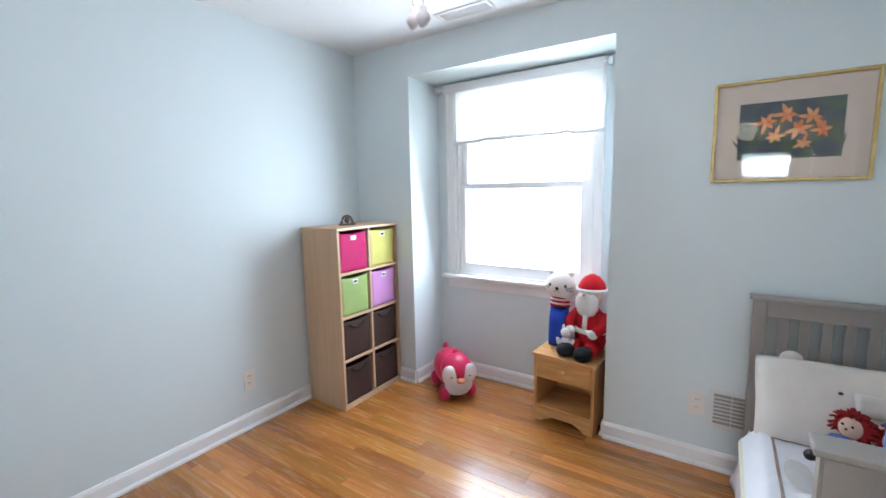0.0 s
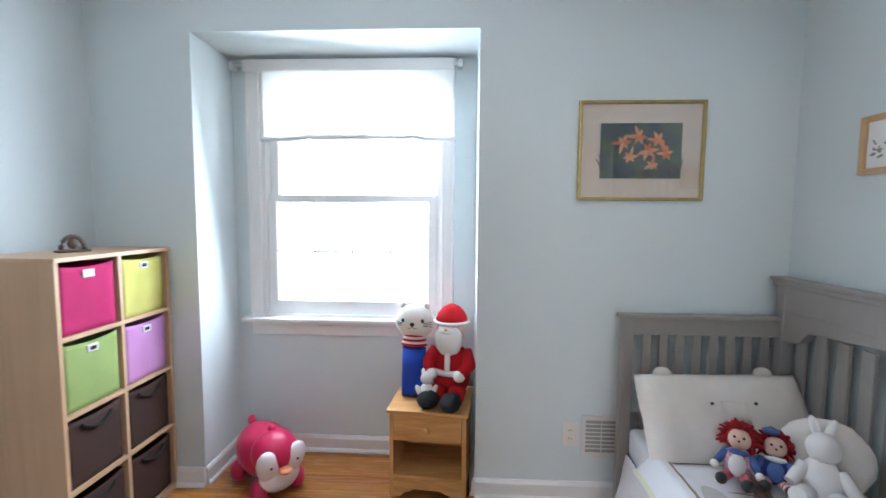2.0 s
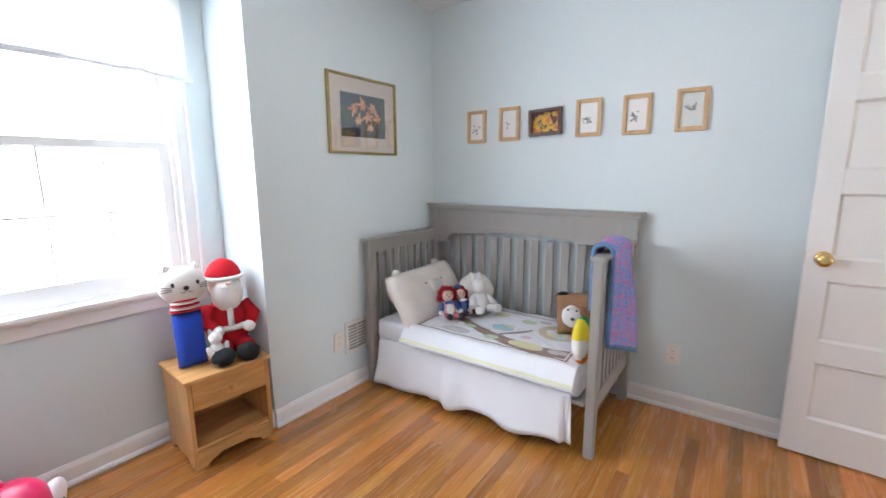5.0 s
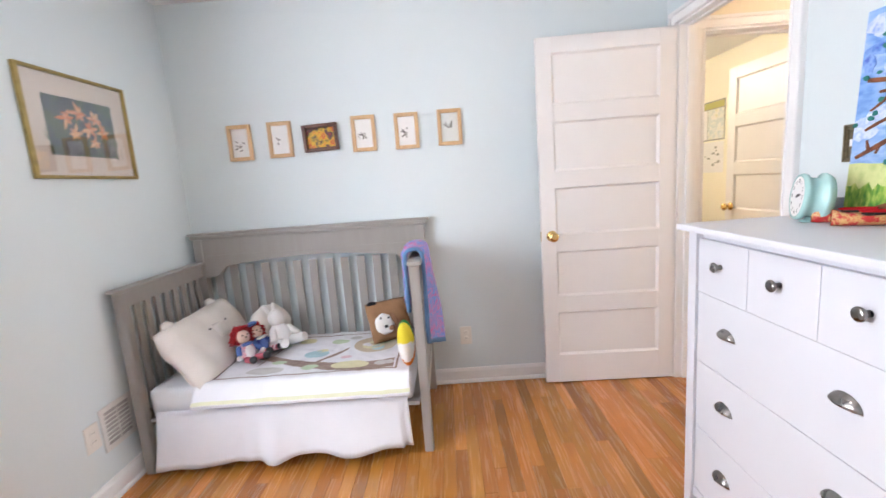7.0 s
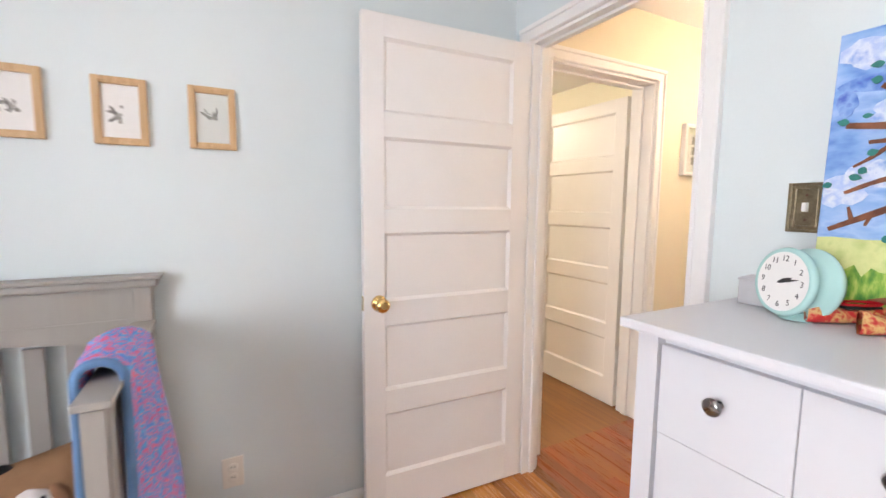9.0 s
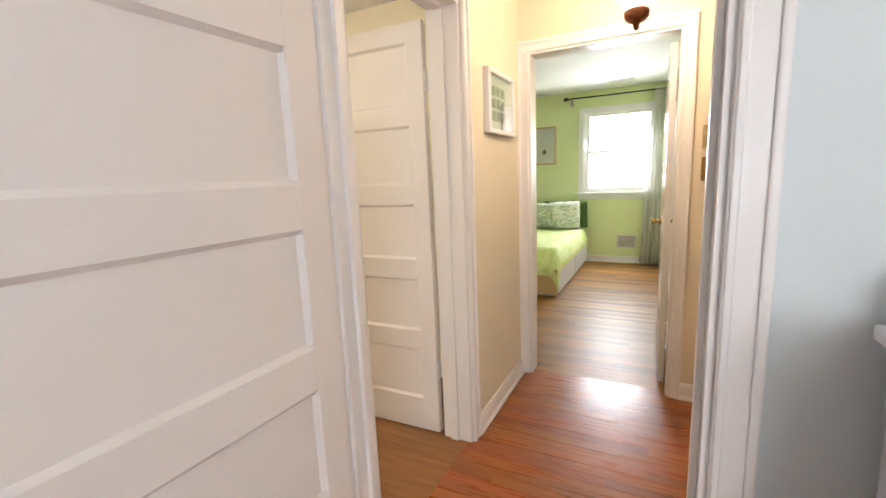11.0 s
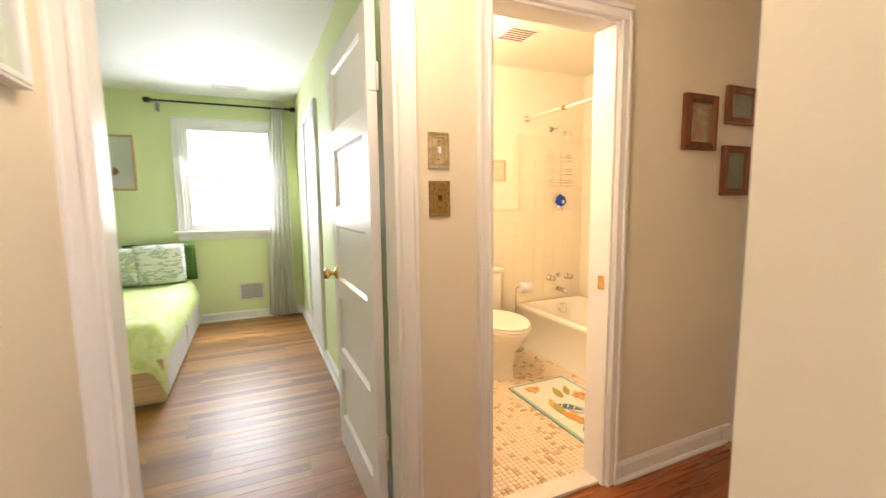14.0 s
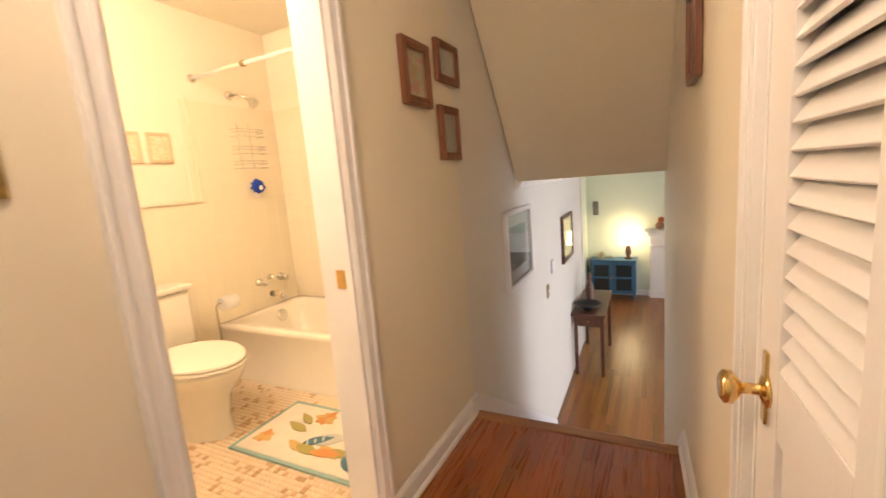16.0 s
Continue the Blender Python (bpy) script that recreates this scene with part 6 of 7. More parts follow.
prism(bm, [(-cw / 2 + 0.002, 0.002)] + [(-cw / 2 + 0.002 + (cw - 0.004) * i / 20, 0.275 + 0.012 * math.sin(i * 0.7) - 0.006 * i) for i in range(21)] + [(cw / 2 - 0.002, 0.002)], 0.0215, 0.0235)
part("painted_field", bm, M_GRASSP, o)
bm = bmesh.new()
prism(bm, [(-cw / 2 + 0.002, 0.002)] + [(-cw / 2 + 0.002 + (cw - 0.004) * i / 40, 0.10 + 0.025 * noise.noise(Vector((i * 0.9, 0, 0)))) for i in range(41)] + [(cw / 2 - 0.002, 0.002)], 0.0236, 0.0246)
part("painted_grass", bm, M_DARKGRASS, o)


def stroke(pts, w0, w1, level, nm="painted_branch", mm=None):
    """A tapered brush stroke through (x, z) points, kept on the canvas."""
    n, left, right = 14, [], []
    for i in range(n + 1):
        u = i / n * (len(pts) - 1)
        k = min(int(u), len(pts) - 2)
        f = u - k
        p0, p1, p2, p3 = (Vector(pts[min(max(k + d, 0), len(pts) - 1)]) for d in (-1, 0, 1, 2))
        p = 0.5 * (2 * p1 + (p2 - p0) * f + (2 * p0 - 5 * p1 + 4 * p2 - p3) * f * f + (3 * p1 - p0 - 3 * p2 + p3) * f ** 3)
        d = ((p2 - p1) * (1 - abs(f - 0.5)) + (p2 - p0) * 0.1).normalized()
        w = (w0 + (w1 - w0) * i / n) * (1 + 0.25 * noise.noise(Vector((p.x * 40, p.y * 40, level))))
        q = Vector((-d.y, d.x)) * w
        for side, c in ((left, p + q), (right, p - q)):
            side.append((max(-cw / 2 + 0.003, min(cw / 2 - 0.003, c.x)), max(0.003, min(chh - 0.003, c.y))))
    part(nm, prism(bmesh.new(), left + right[::-1], 0.0235, 0.0250 + 0.0002 * level), mm or M_BRANCH, o)


def cloud(cx, cz, rx, rz, mm, nm, level):
    rr = random.Random(int(cx * 1000 + cz * 77))
    pts = [(cx + rx * math.cos(a) * rr.uniform(0.75, 1.15), cz + rz * math.sin(a) * rr.uniform(0.75, 1.15)) for a in [2 * math.pi * k / 18 for k in range(18)]]
    part(nm, prism(bmesh.new(), [(max(-cw / 2 + 0.003, min(cw / 2 - 0.003, x)), max(0.003, min(chh - 0.003, z))) for x, z in pts], 0.0215, 0.0222 + 0.0002 * level), mm, o)


M_CLOUD = blotch("painted_cloud", [(0.24, 0.38, 0.74), (0.66, 0.72, 0.86), (0.40, 0.52, 0.80), (0.74, 0.78, 0.86)], 26, 0.6, 0.25, fine=60)
M_DEEP = blotch("painted_deep_blue", [(0.03, 0.06, 0.48), (0.10, 0.22, 0.62), (0.24, 0.40, 0.74), (0.06, 0.12, 0.55)], 26, 0.6, 0.25, fine=60)
for i, (cx, cz, rx, rz) in enumerate(((0.22, 0.56, 0.055, 0.035), (0.17, 0.43, 0.045, 0.03), (0.25, 0.27, 0.05, 0.035), (0.02, 0.55, 0.07, 0.03), (-0.14, 0.47, 0.07, 0.04), (0.20, 0.30, 0.05, 0.03))):
    cloud(cx, cz, rx, rz, M_CLOUD, "painted_cloud", i)
for i, (cx, cz, rx, rz) in enumerate(((0.20, 0.495, 0.07, 0.022), (0.10, 0.52, 0.06, 0.03), (-0.05, 0.43, 0.08, 0.03), (-0.18, 0.56, 0.07, 0.03), (0.255, 0.46, 0.02, 0.03))):
    cloud(cx, cz, rx, rz, M_DEEP, "painted_sky_patch", i + 6)
T = -0.02
stroke([(T - 0.10, 0.02), (T - 0.03, 0.055), (T + 0.10, 0.06), (T + 0.20, 0.035)], 0.020, 0.006, 1, "painted_root")
stroke([(T, 0.03), (T - 0.02, 0.14), (T + 0.015, 0.26), (T + 0.005, 0.40)], 0.045, 0.020, 2, "painted_trunk")
stroke([(T + 0.005, 0.36), (T - 0.01, 0.46), (T + 0.03, 0.57)], 0.020, 0.007, 3)
for i, (pts, w) in enumerate((([(T, 0.26), (0.08, 0.275), (0.16, 0.235), (0.26, 0.185)], 0.012), ([(0.08, 0.275), (0.16, 0.295), (0.24, 0.265)], 0.008), ([(0.10, 0.265), (0.13, 0.215), (0.15, 0.18)], 0.006), ([(0.19, 0.222), (0.20, 0.195)], 0.005), ([(0.22, 0.20), (0.23, 0.235)], 0.005),
                              ([(T, 0.38), (0.08, 0.405), (0.17, 0.40), (0.25, 0.41)], 0.013), ([(0.06, 0.40), (0.13, 0.44), (0.20, 0.485)], 0.012), ([(0.10, 0.405), (0.15, 0.375), (0.21, 0.37)], 0.009), ([(0.16, 0.375), (0.20, 0.34), (0.23, 0.32)], 0.005), ([(0.03, 0.55), (0.10, 0.535), (0.19, 0.545)], 0.008),
                              ([(0.02, 0.50), (0.09, 0.50), (0.14, 0.51)], 0.008), ([(T, 0.30), (-0.10, 0.34), (-0.20, 0.32)], 0.012), ([(T, 0.40), (-0.10, 0.44), (-0.22, 0.46)], 0.012), ([(-0.02, 0.50), (-0.10, 0.55), (-0.18, 0.56)], 0.008), ([(-0.08, 0.335), (-0.15, 0.29), (-0.22, 0.27)], 0.007))):
    stroke(pts, w, w * 0.4, 4 + i)
r = random.Random(12)
for k, (x, z) in enumerate(((0.245, 0.415), (0.225, 0.425), (0.20, 0.495), (0.235, 0.30), (0.262, 0.285), (0.15, 0.175), (0.14, 0.16), (0.17, 0.165), (0.10, 0.20), (0.19, 0.55), (0.16, 0.56), (0.21, 0.345), (0.12, 0.39), (0.14, 0.52), (0.20, 0.53), (0.22, 0.315), (0.09, 0.17), (0.05, 0.44), (-0.20, 0.33), (-0.22, 0.47), (-0.12, 0.46), (-0.18, 0.57), (-0.22, 0.28), (-0.10, 0.30), (0.06, 0.575), (0.02, 0.585))):
    bm = leaf_shape(bmesh.new(), x, z, r.uniform(0.016, 0.028), r.uniform(0.005, 0.009), r.uniform(-0.5, 0.6) + (math.pi if k % 2 else 0), 0.0262, 0.0282 + 0.0001 * (k % 9))
    part("painted_leaf", bm, M_TEAL, o)


# ---- hall ----
M_HALLART = blotch("grey_block_print", [(0.10, 0.10, 0.09), (0.25, 0.24, 0.21)], 40, 0.7)
p = framed("block_print_picture", pose(HX1, -2.055, 1.665, 0, 0, 90), 0.40, 0.31, 0.022, 0.034, M_TRIM, M_PAPER, "white framed print of nine dark blocks in the hall")
for r in range(3):
    for c in range(3):
        part("block", box(bmesh.new(), -0.095 + 0.068 * c, -0.041 + 0.068 * c, 0.0062, 0.0072, -0.085 + 0.062 * r, -0.037 + 0.062 * r), M_HALLART, p)

o = empty("hall_ceiling_light", pose(1.51, -1.90, TOP), "small hanging hall light with a copper finial", "ceiling light")
M_COPPER = mat("aged_copper", (0.30, 0.12, 0.06), 0.35, 0.9, vary=0.3, scale=40)
part("canopy", lathe(bmesh.new(), [(0.055, 0.0), (0.055, -0.012), (0.035, -0.03), (0.012, -0.036), (0.008, -0.22), (0.008, -0.23)], 24), M_COPPER, o)
part("shade", lathe(bmesh.new(), [(0.03, -0.20), (0.085, -0.23), (0.10, -0.29), (0.095, -0.36), (0.06, -0.42), (0.035, -0.442)], 28), M_BULB, o, "lit frosted glass shade").visible_shadow = False
part("finial", lathe(bmesh.new(), [(0.045, -0.442), (0.050, -0.452), (0.047, -0.472), (0.036, -0.486), (0.014, -0.495), (0.010, -0.515), (0.003, -0.522)], 22), M_COPPER, o, "copper finial")

o = empty("thermostat", pose(HX0, -1.055, 1.585, 0, 0, -90), "white framed wall panel in the hall", "thermostat")
part("body", box(bmesh.new(), -0.055, 0.055, 0.0005, 0.022, -0.05, 0.05, bevel=0.006), M_TRIM, o)
part("window", box(bmesh.new(), -0.040, 0.040, 0.022, 0.0235, -0.034, 0.034, bevel=0.0005), M_GRATE, o)

M_PASTEL = blotch("pastel_print", [(0.55, 0.30, 0.12), (0.60, 0.12, 0.10), (0.40, 0.45, 0.20), (0.62, 0.50, 0.25)], 40, 0.6)
M_GREYP = blotch("grey_print", [(0.18, 0.20, 0.18), (0.38, 0.38, 0.33)], 60, 0.6)
framed("small_picture", pose(-0.107, HS, 1.617), 0.215, 0.245, 0.036, 0.026, M_REDWOOD, M_PASTEL, "small floral picture in a red-brown wood frame", group="pictures by the stairs")
framed("small_picture", pose(-0.398, HS, 1.711), 0.225, 0.175, 0.032, 0.024, M_REDWOOD, M_GREYP, "small grey picture in a red-brown wood frame", group="pictures by the stairs")
framed("small_picture", pose(-0.377, HS, 1.407), 0.195, 0.235, 0.034, 0.024, M_REDWOOD, M_GREYP, "small grey picture in a dark red wood frame", group="pictures by the stairs")
framed("small_picture", STAIR @ pose(-1.43, 0, 1.58, 0, 0, 180), 0.20, 0.28, 0.03, 0.024, M_REDWOOD, M_PASTEL, "small picture in a red-brown frame on the stair wall")

# louvred closet door
o = empty("door_4", STAIR @ pose(-0.6645, 0.0355, 0), "white louvred closet door with a brass knob", "door", kind="structure")
lw, lh, sl = 0.404, 1.975, 0.10
for a0, a1 in ((0, sl), (lw - 0.07, lw)):
    part("stile", box(bmesh.new(), a0, a1, -0.034, 0, 0.008, lh, bevel=0.002), M_DOOR, o)
for q0, q1 in ((0.008, 0.16), (0.775, 0.885), (lh - 0.10, lh)):
    part("rail", box(bmesh.new(), sl, lw - 0.07, -0.0335, -0.0005, q0, q1, bevel=0.002), M_DOOR, o)
part("panel", box(bmesh.new(), sl - 0.002, lw - 0.068, -0.024, -0.010, 0.158, 0.777), M_DOOR, o)
q0, q1 = 0.885, lh - 0.10
k = int((q1 - q0) / 0.0345)
half = (lw - 0.07 - sl) / 2 + 0.002
bm = box(bmesh.new(), -half, half, -0.0230, 0.0230, -0.0035, 0.0035, bevel=0.002)
bmesh.ops.transform(bm, matrix=pose(0, 0, 0, 57), verts=bm.verts)
first = part("louvre", bm, M_DOOR, o)
for i in range(k):
    ob = first if i == 0 else new("louvre", first.data)
    ob.parent, ob.location = o, ((sl + lw - 0.07) / 2, -0.017, q0 + (i + 0.5) * (q1 - q0) / k)
bm = lathe(bmesh.new(), [(0.028, 0), (0.028, 0.004), (0.020, 0.008), (0.009, 0.011), (0.009, 0.034), (0.018, 0.040), (0.027, 0.048), (0.027, 0.060), (0.018, 0.066)], 24, pose(0.05, -0.034, 0.83, 90))
part("door_knob", bm, M_BRASS, o, "polished brass knob")
part("key_plate", box(bmesh.new(), 0.040, 0.060, -0.040, -0.034, 0.775, 0.895, bevel=0.003), M_BRASS, o, "brass key plate")

M_PALEFRAME = mat("cream_frame", (0.66, 0.52, 0.34), 0.5)
M_PALEPRINT = blotch("faded_floral_print", [(0.74, 0.66, 0.48), (0.66, 0.50, 0.32), (0.76, 0.68, 0.52), (0.56, 0.44, 0.28)], 40, 0.6)

# strike plate in the bathroom jamb
single("strike_plate", box(bmesh.new(), 0.3965, 0.399, -2.50, -2.465, 0.89, 0.95, bevel=0.0005), M_BRASS, "brass strike plate on the bathroom jamb", "strike plate")

# landing nosing and stairs
single("stair_nosing", box(bmesh.new(), -0.475, -0.405, HS + 0.003, HW - 0.003, -0.022, 0.003, bevel=0.008), M_NOSING, "lighter oak nosing at the top of the stairs", "stair nosing", kind="structure")
st = empty("stairs", pose(0, 0, LIV), "oak stairs down to the living room", "stairs", kind="structure")
ns = 7
for i in range(1, ns):
    z = -LIV - (-LIV) * i / ns
    x = -0.46 - 0.25 * i
    part("tread", box(bmesh.new(), x - 0.02, x + 0.25, HS + 0.02, HW - 0.02, z - 0.03, z, bevel=0.006), M_NOSING, st)
    part("riser", box(bmesh.new(), x + 0.002, x + 0.02, HS + 0.021, HW - 0.021, z - 0.17, z - 0.031), M_TRIM, st)
part("riser", box(bmesh.new(), -0.458, -0.44, HS + 0.021, HW - 0.021, -LIV - 0.17, -LIV - 0.023), M_TRIM, st)
for y0, y1 in ((HS + 0.001, HS + 0.018), (HW - 0.018, HW - 0.001)):
    bm = prism(bmesh.new(), [(-0.40, -LIV + 0.095), (-0.48, -LIV + 0.095), (-2.25, 0.12), (-2.25, 0.0), (-1.9, 0.0), (-0.40, -LIV - 0.12)] if y0 < -2 else [(-0.48, -LIV + 0.05), (-1.6, 0.45), (-1.6, 0.25), (-0.48, -LIV - 0.12)], y0, y1)
    part("skirt_board", bm, M_TRIM, st)
bm = prism(bmesh.new(), [(HS + 0.001, 1.15), (HS + 0.045, 1.15), (HS + 0.04, 1.135), (HS + 0.02, 1.11), (HS + 0.001, 1.10)], -4.5, -1.43, axis="X")
single("trim_living_cornice", bm, M_TRIM, "white cornice in the living room", "trim", LW, kind="structure")

# ---- living room below ----
M_SEA = blotch("seascape_print", [(0.04, 0.10, 0.09), (0.20, 0.30, 0.28), (0.45, 0.52, 0.50)], 7, 0.5, stretch=(0.6, 1, 2.0))
M_GILT2 = blotch("golden_landscape", [(0.20, 0.12, 0.04), (0.65, 0.52, 0.22), (0.45, 0.42, 0.22)], 8, 0.5)
framed("seascape_picture", LW @ pose(-1.40, HS, 0.715), 0.62, 0.52, 0.03, 0.03, M_TRIM, M_SEA, "dark seascape print in a wide white mat and pale frame", 0.085, M_PAPER)
framed("landscape_picture", LW @ pose(-3.32, HS, 0.48), 0.62, 0.50, 0.035, 0.03, M_DARKWOOD, M_GILT2, "golden landscape picture in a dark frame")
bm = box(bmesh.new(), -0.05, 0.05, 0.0005, 0.02, -0.06, 0.06, bevel=0.005)
single("wall_thermostat", bm, M_WHITEPL, "white thermostat on the living room wall", "thermostat", LW @ pose(-2.50, HS, 0.325))
switch(LW @ pose(-2.28, HS, 0.143), M_OLDBRASS, "antique brass switch plate on the living room wall")

o = empty("console_table", LW @ pose(-3.95, -2.245, LIV), "dark wood console table with a drawer", "table")
part("tabletop", box(bmesh.new(), -0.55, 0.55, -0.185, 0.185, 0.735, 0.76, bevel=0.006), M_DARKWOOD, o)
for x in (-0.50, 0.455):
    for y in (-0.165, 0.125):
        bm = prism(bmesh.new(), [(x + 0.008, 0), (x + 0.032, 0), (x + 0.04, 0.735), (x, 0.735)], y, y + 0.04)
        part("leg", bm, M_DARKWOOD, o)
for b in ((-0.46, 0.455, 0.135, 0.155, 0.60, 0.735), (-0.46, 0.455, -0.155, -0.135, 0.60, 0.735), (0.46, 0.485, -0.125, 0.125, 0.60, 0.735), (-0.495, -0.47, -0.125, 0.125, 0.60, 0.735)):
    part("apron", box(bmesh.new(), *b), M_DARKWOOD, o)
dr = part("drawer", box(bmesh.new(), 0.485, 0.492, -0.105, 0.105, 0.625, 0.72, bevel=0.002), M_DARKWOOD, o)
part("knob", ball(bmesh.new(), (0.502, 0, 0.672), 0.012, 0, 12), M_BRASS, dr)
bm = lathe(bmesh.new(), [(0.05, 0), (0.055, 0.012), (0.11, 0.045), (0.155, 0.075), (0.150, 0.078), (0.10, 0.055), (0.01, 0.03)], 28)
single("bowl", bm, M_BLACKPAINT, "dark shallow bowl on the console table", "bowl", LW @ pose(-3.62, -2.27, LIV + 0.76))
bm = bmesh.new()
lathe(bm, [(0.07, 0), (0.07, 0.02), (0.05, 0.06), (0.055, 0.16), (0.035, 0.24), (0.02, 0.28), (0.028, 0.31), (0.03, 0.35), (0.008, 0.39)], 20)
tube(bm, [(0.03, 0, 0.20), (0.08, 0.0, 0.24), (0.06, 0.0, 0.30)], 0.012, 8)
single("figurine", bm, M_DARKWOOD, "dark carved figurine on the console table", "statue", LW @ pose(-3.88, -2.27, LIV + 0.76))

o = empty("blue_cabinet", pose(-6.82, -2.32, LIV), "blue painted cabinet with two glazed doors", "cabinet")
M_BLUEP = mat("teal_blue_paint", (0.035, 0.13, 0.24), 0.45, vary=0.12, scale=12)
part("body", box(bmesh.new(), -0.17, 0.14, -0.385, 0.385, 0.09, 0.70, bevel=0.006), M_BLUEP, o)
part("top", box(bmesh.new(), -0.18, 0.16, -0.40, 0.40, 0.70, 0.72, bevel=0.004), M_BLUEP, o)
for y in (-0.37, 0.33):
    for x in (-0.16, 0.10):
        part("leg", box(bmesh.new(), x, x + 0.04, y, y + 0.04, 0, 0.09), M_BLUEP, o)
for y0 in (-0.37, 0.01):
    d = part("door", box(bmesh.new(), 0.14, 0.156, y0, y0 + 0.36, 0.11, 0.68, bevel=0.003), M_BLUEP, o)
    for q0, q1 in ((0.16, 0.375), (0.415, 0.63)):
        part("pane", box(bmesh.new(), 0.156, 0.158, y0 + 0.05, y0 + 0.31, q0, q1), mat("dark_cabinet_glass", (0.02, 0.03, 0.035), 0.1, vary=0.1) if not bpy.data.materials.get("dark_cabinet_glass") else bpy.data.materials["dark_cabinet_glass"], d)
    part("knob", ball(bmesh.new(), (0.168, y0 + (0.34 if y0 < 0 else 0.02), 0.40), 0.012, 0, 10), M_BRASS, d)
bm = bmesh.new()
lathe(bm, [(0.05, 0.0), (0.06, 0.01), (0.02, 0.03), (0.045, 0.08), (0.03, 0.13)], 16, pose(0, -0.22, 0))
tube(bm, [(0, -0.15, 0.015), (0, -0.05, 0.05), (0, 0.02, 0.015)], 0.012, 8)
tube(bm, [(0.02, -0.30, 0.012), (0.02, -0.20, 0.14), (0.02, -0.12, 0.012)], 0.008, 8)
single("ornaments", bm, M_OLDBRASS, "small metal ornaments on the blue cabinet", "ornament", pose(-6.80, -2.30, LIV + 0.72))
o = empty("table_lamp", pose(-6.82, -2.06, LIV + 0.72), "table lamp with a glowing shade on the blue cabinet", "lamp")
part("base", lathe(bmesh.new(), [(0.07, 0), (0.075, 0.02), (0.03, 0.04), (0.05, 0.12), (0.045, 0.20), (0.015, 0.27), (0.012, 0.34)], 20), M_DARKWOOD, o)
part("shade", lathe(bmesh.new(), [(0.15, 0.28), (0.12, 0.52)], 28), glow("lit_lamp_shade", (1.0, 0.82, 0.45), 6.0), o, "glowing cream lamp shade").visible_shadow = False
lamp("table_lamp_bulb", "POINT", pose(-6.82, -2.06, LIV + 1.15), 15, (1.0, 0.72, 0.36), 0.06)

o = empty("fireplace_mantel", pose(-7.0, -0.95, LIV), "white painted fireplace mantel", "fireplace")
part("shelf", box(bmesh.new(), 0.001, 0.26, -0.85, 0.85, 1.20, 1.24, bevel=0.006), M_TRIM, o)
part("moulding", box(bmesh.new(), 0.001, 0.20, -0.80, 0.80, 1.14, 1.20, bevel=0.015), M_TRIM, o)
part("frieze", box(bmesh.new(), 0.001, 0.14, -0.76, 0.76, 0.84, 1.14, bevel=0.004), M_TRIM, o)
part("moulding", box(bmesh.new(), 0.001, 0.165, -0.78, 0.78, 0.93, 0.965, bevel=0.008), M_TRIM, o)
for y in (-0.76, 0.52):
    part("pilaster", box(bmesh.new(), 0.001, 0.14, y, y + 0.24, 0.10, 0.84, bevel=0.004), M_TRIM, o)
    part("plinth", box(bmesh.new(), 0.001, 0.16, y - 0.01, y + 0.25, 0, 0.10, bevel=0.004), M_TRIM, o)
part("hearth_opening", box(bmesh.new(), 0.001, 0.02, -0.52, 0.52, 0.0, 0.84), mat("dark_tan_brick", (0.22, 0.15, 0.10), 0.8, vary=0.3, scale=20), o)
bm = bmesh.new()
ball(bm, (0, 0, 0.07), (0.09, 0.07, 0.07), 0, 16, rough=0.2)
ball(bm, (0.01, 0.02, 0.17), (0.06, 0.05, 0.05), 1, 14, rough=0.2)
single("mantel_ornament", bm, [M_BROWNPLUSH, cloth("orange_cloth", (0.5, 0.14, 0.04))], "brown and orange ornament on the mantel", "ornament", pose(-6.87, -1.55, LIV + 1.24))
baseboard(pose(-7.0, -1.72, LIV, 0, 0, -90) @ pose(0, 0, 0, 0, 0, 0), 1.1)
casing("trim_living_door", pose(0, HS - 0.35, LIV), -6.3, -5.4, 2.03, 0.07, 0.02, back=False)
# the warm light on this leaf is put into its yellow colour
single("door_5", box(bmesh.new(), -6.29, -5.41, HS - 0.349, HS - 0.33, LIV + 0.01, LIV + 2.02, bevel=0.003), M_YELLOWWALL, "doorway leaf off the living room, coloured yellow for warm light", "door", kind="structure")
o = empty("door_chime", pose(-7.0, -2.62, 0.45, 0, 0, -90), "small grey wall chime by the doorway", "chime")
part("body", box(bmesh.new(), -0.05, 0.05, 0.0005, 0.04, -0.13, 0.13, bevel=0.006), M_NICKEL, o)

# ---- bathroom ----
def tiles(holder_name, m, w, h, cell, gap, thick, material, z_of=None, label=""):
    """A sheet of small square tiles in local x, z, proud of its bed along y, as one mesh."""
    verts, faces = [], []
    nx, nz = int(round(w / cell)), int(round(h / cell))
    for i in range(nx):
        for k in range(nz):
            if z_of and not z_of(i * cell, k * cell):
                continue
            x0, x1, z0, z1 = i * cell + gap, (i + 1) * cell - gap, k * cell + gap, (k + 1) * cell - gap
            b, e = len(verts), min(0.0012, gap)
            for a, c, y in ((x0, z0, 0), (x1, z0, 0), (x1, z1, 0), (x0, z1, 0), (x0 + e, z0 + e, thick), (x1 - e, z0 + e, thick), (x1 - e, z1 - e, thick), (x0 + e, z1 - e, thick)):
                verts.append(m @ Vector((a, y, c)))
            faces += [(b + 4, b + 5, b + 6, b + 7)] + [(b + q, b + (q + 1) % 4, b + 4 + (q + 1) % 4, b + 4 + q) for q in range(4)]
    me = bpy.data.meshes.new("tiles")
    me.from_pydata(verts, [], faces)
    me.materials.append(material)
    ob = new("tiles", me)
    ob.parent = bpy.data.objects[holder_name]
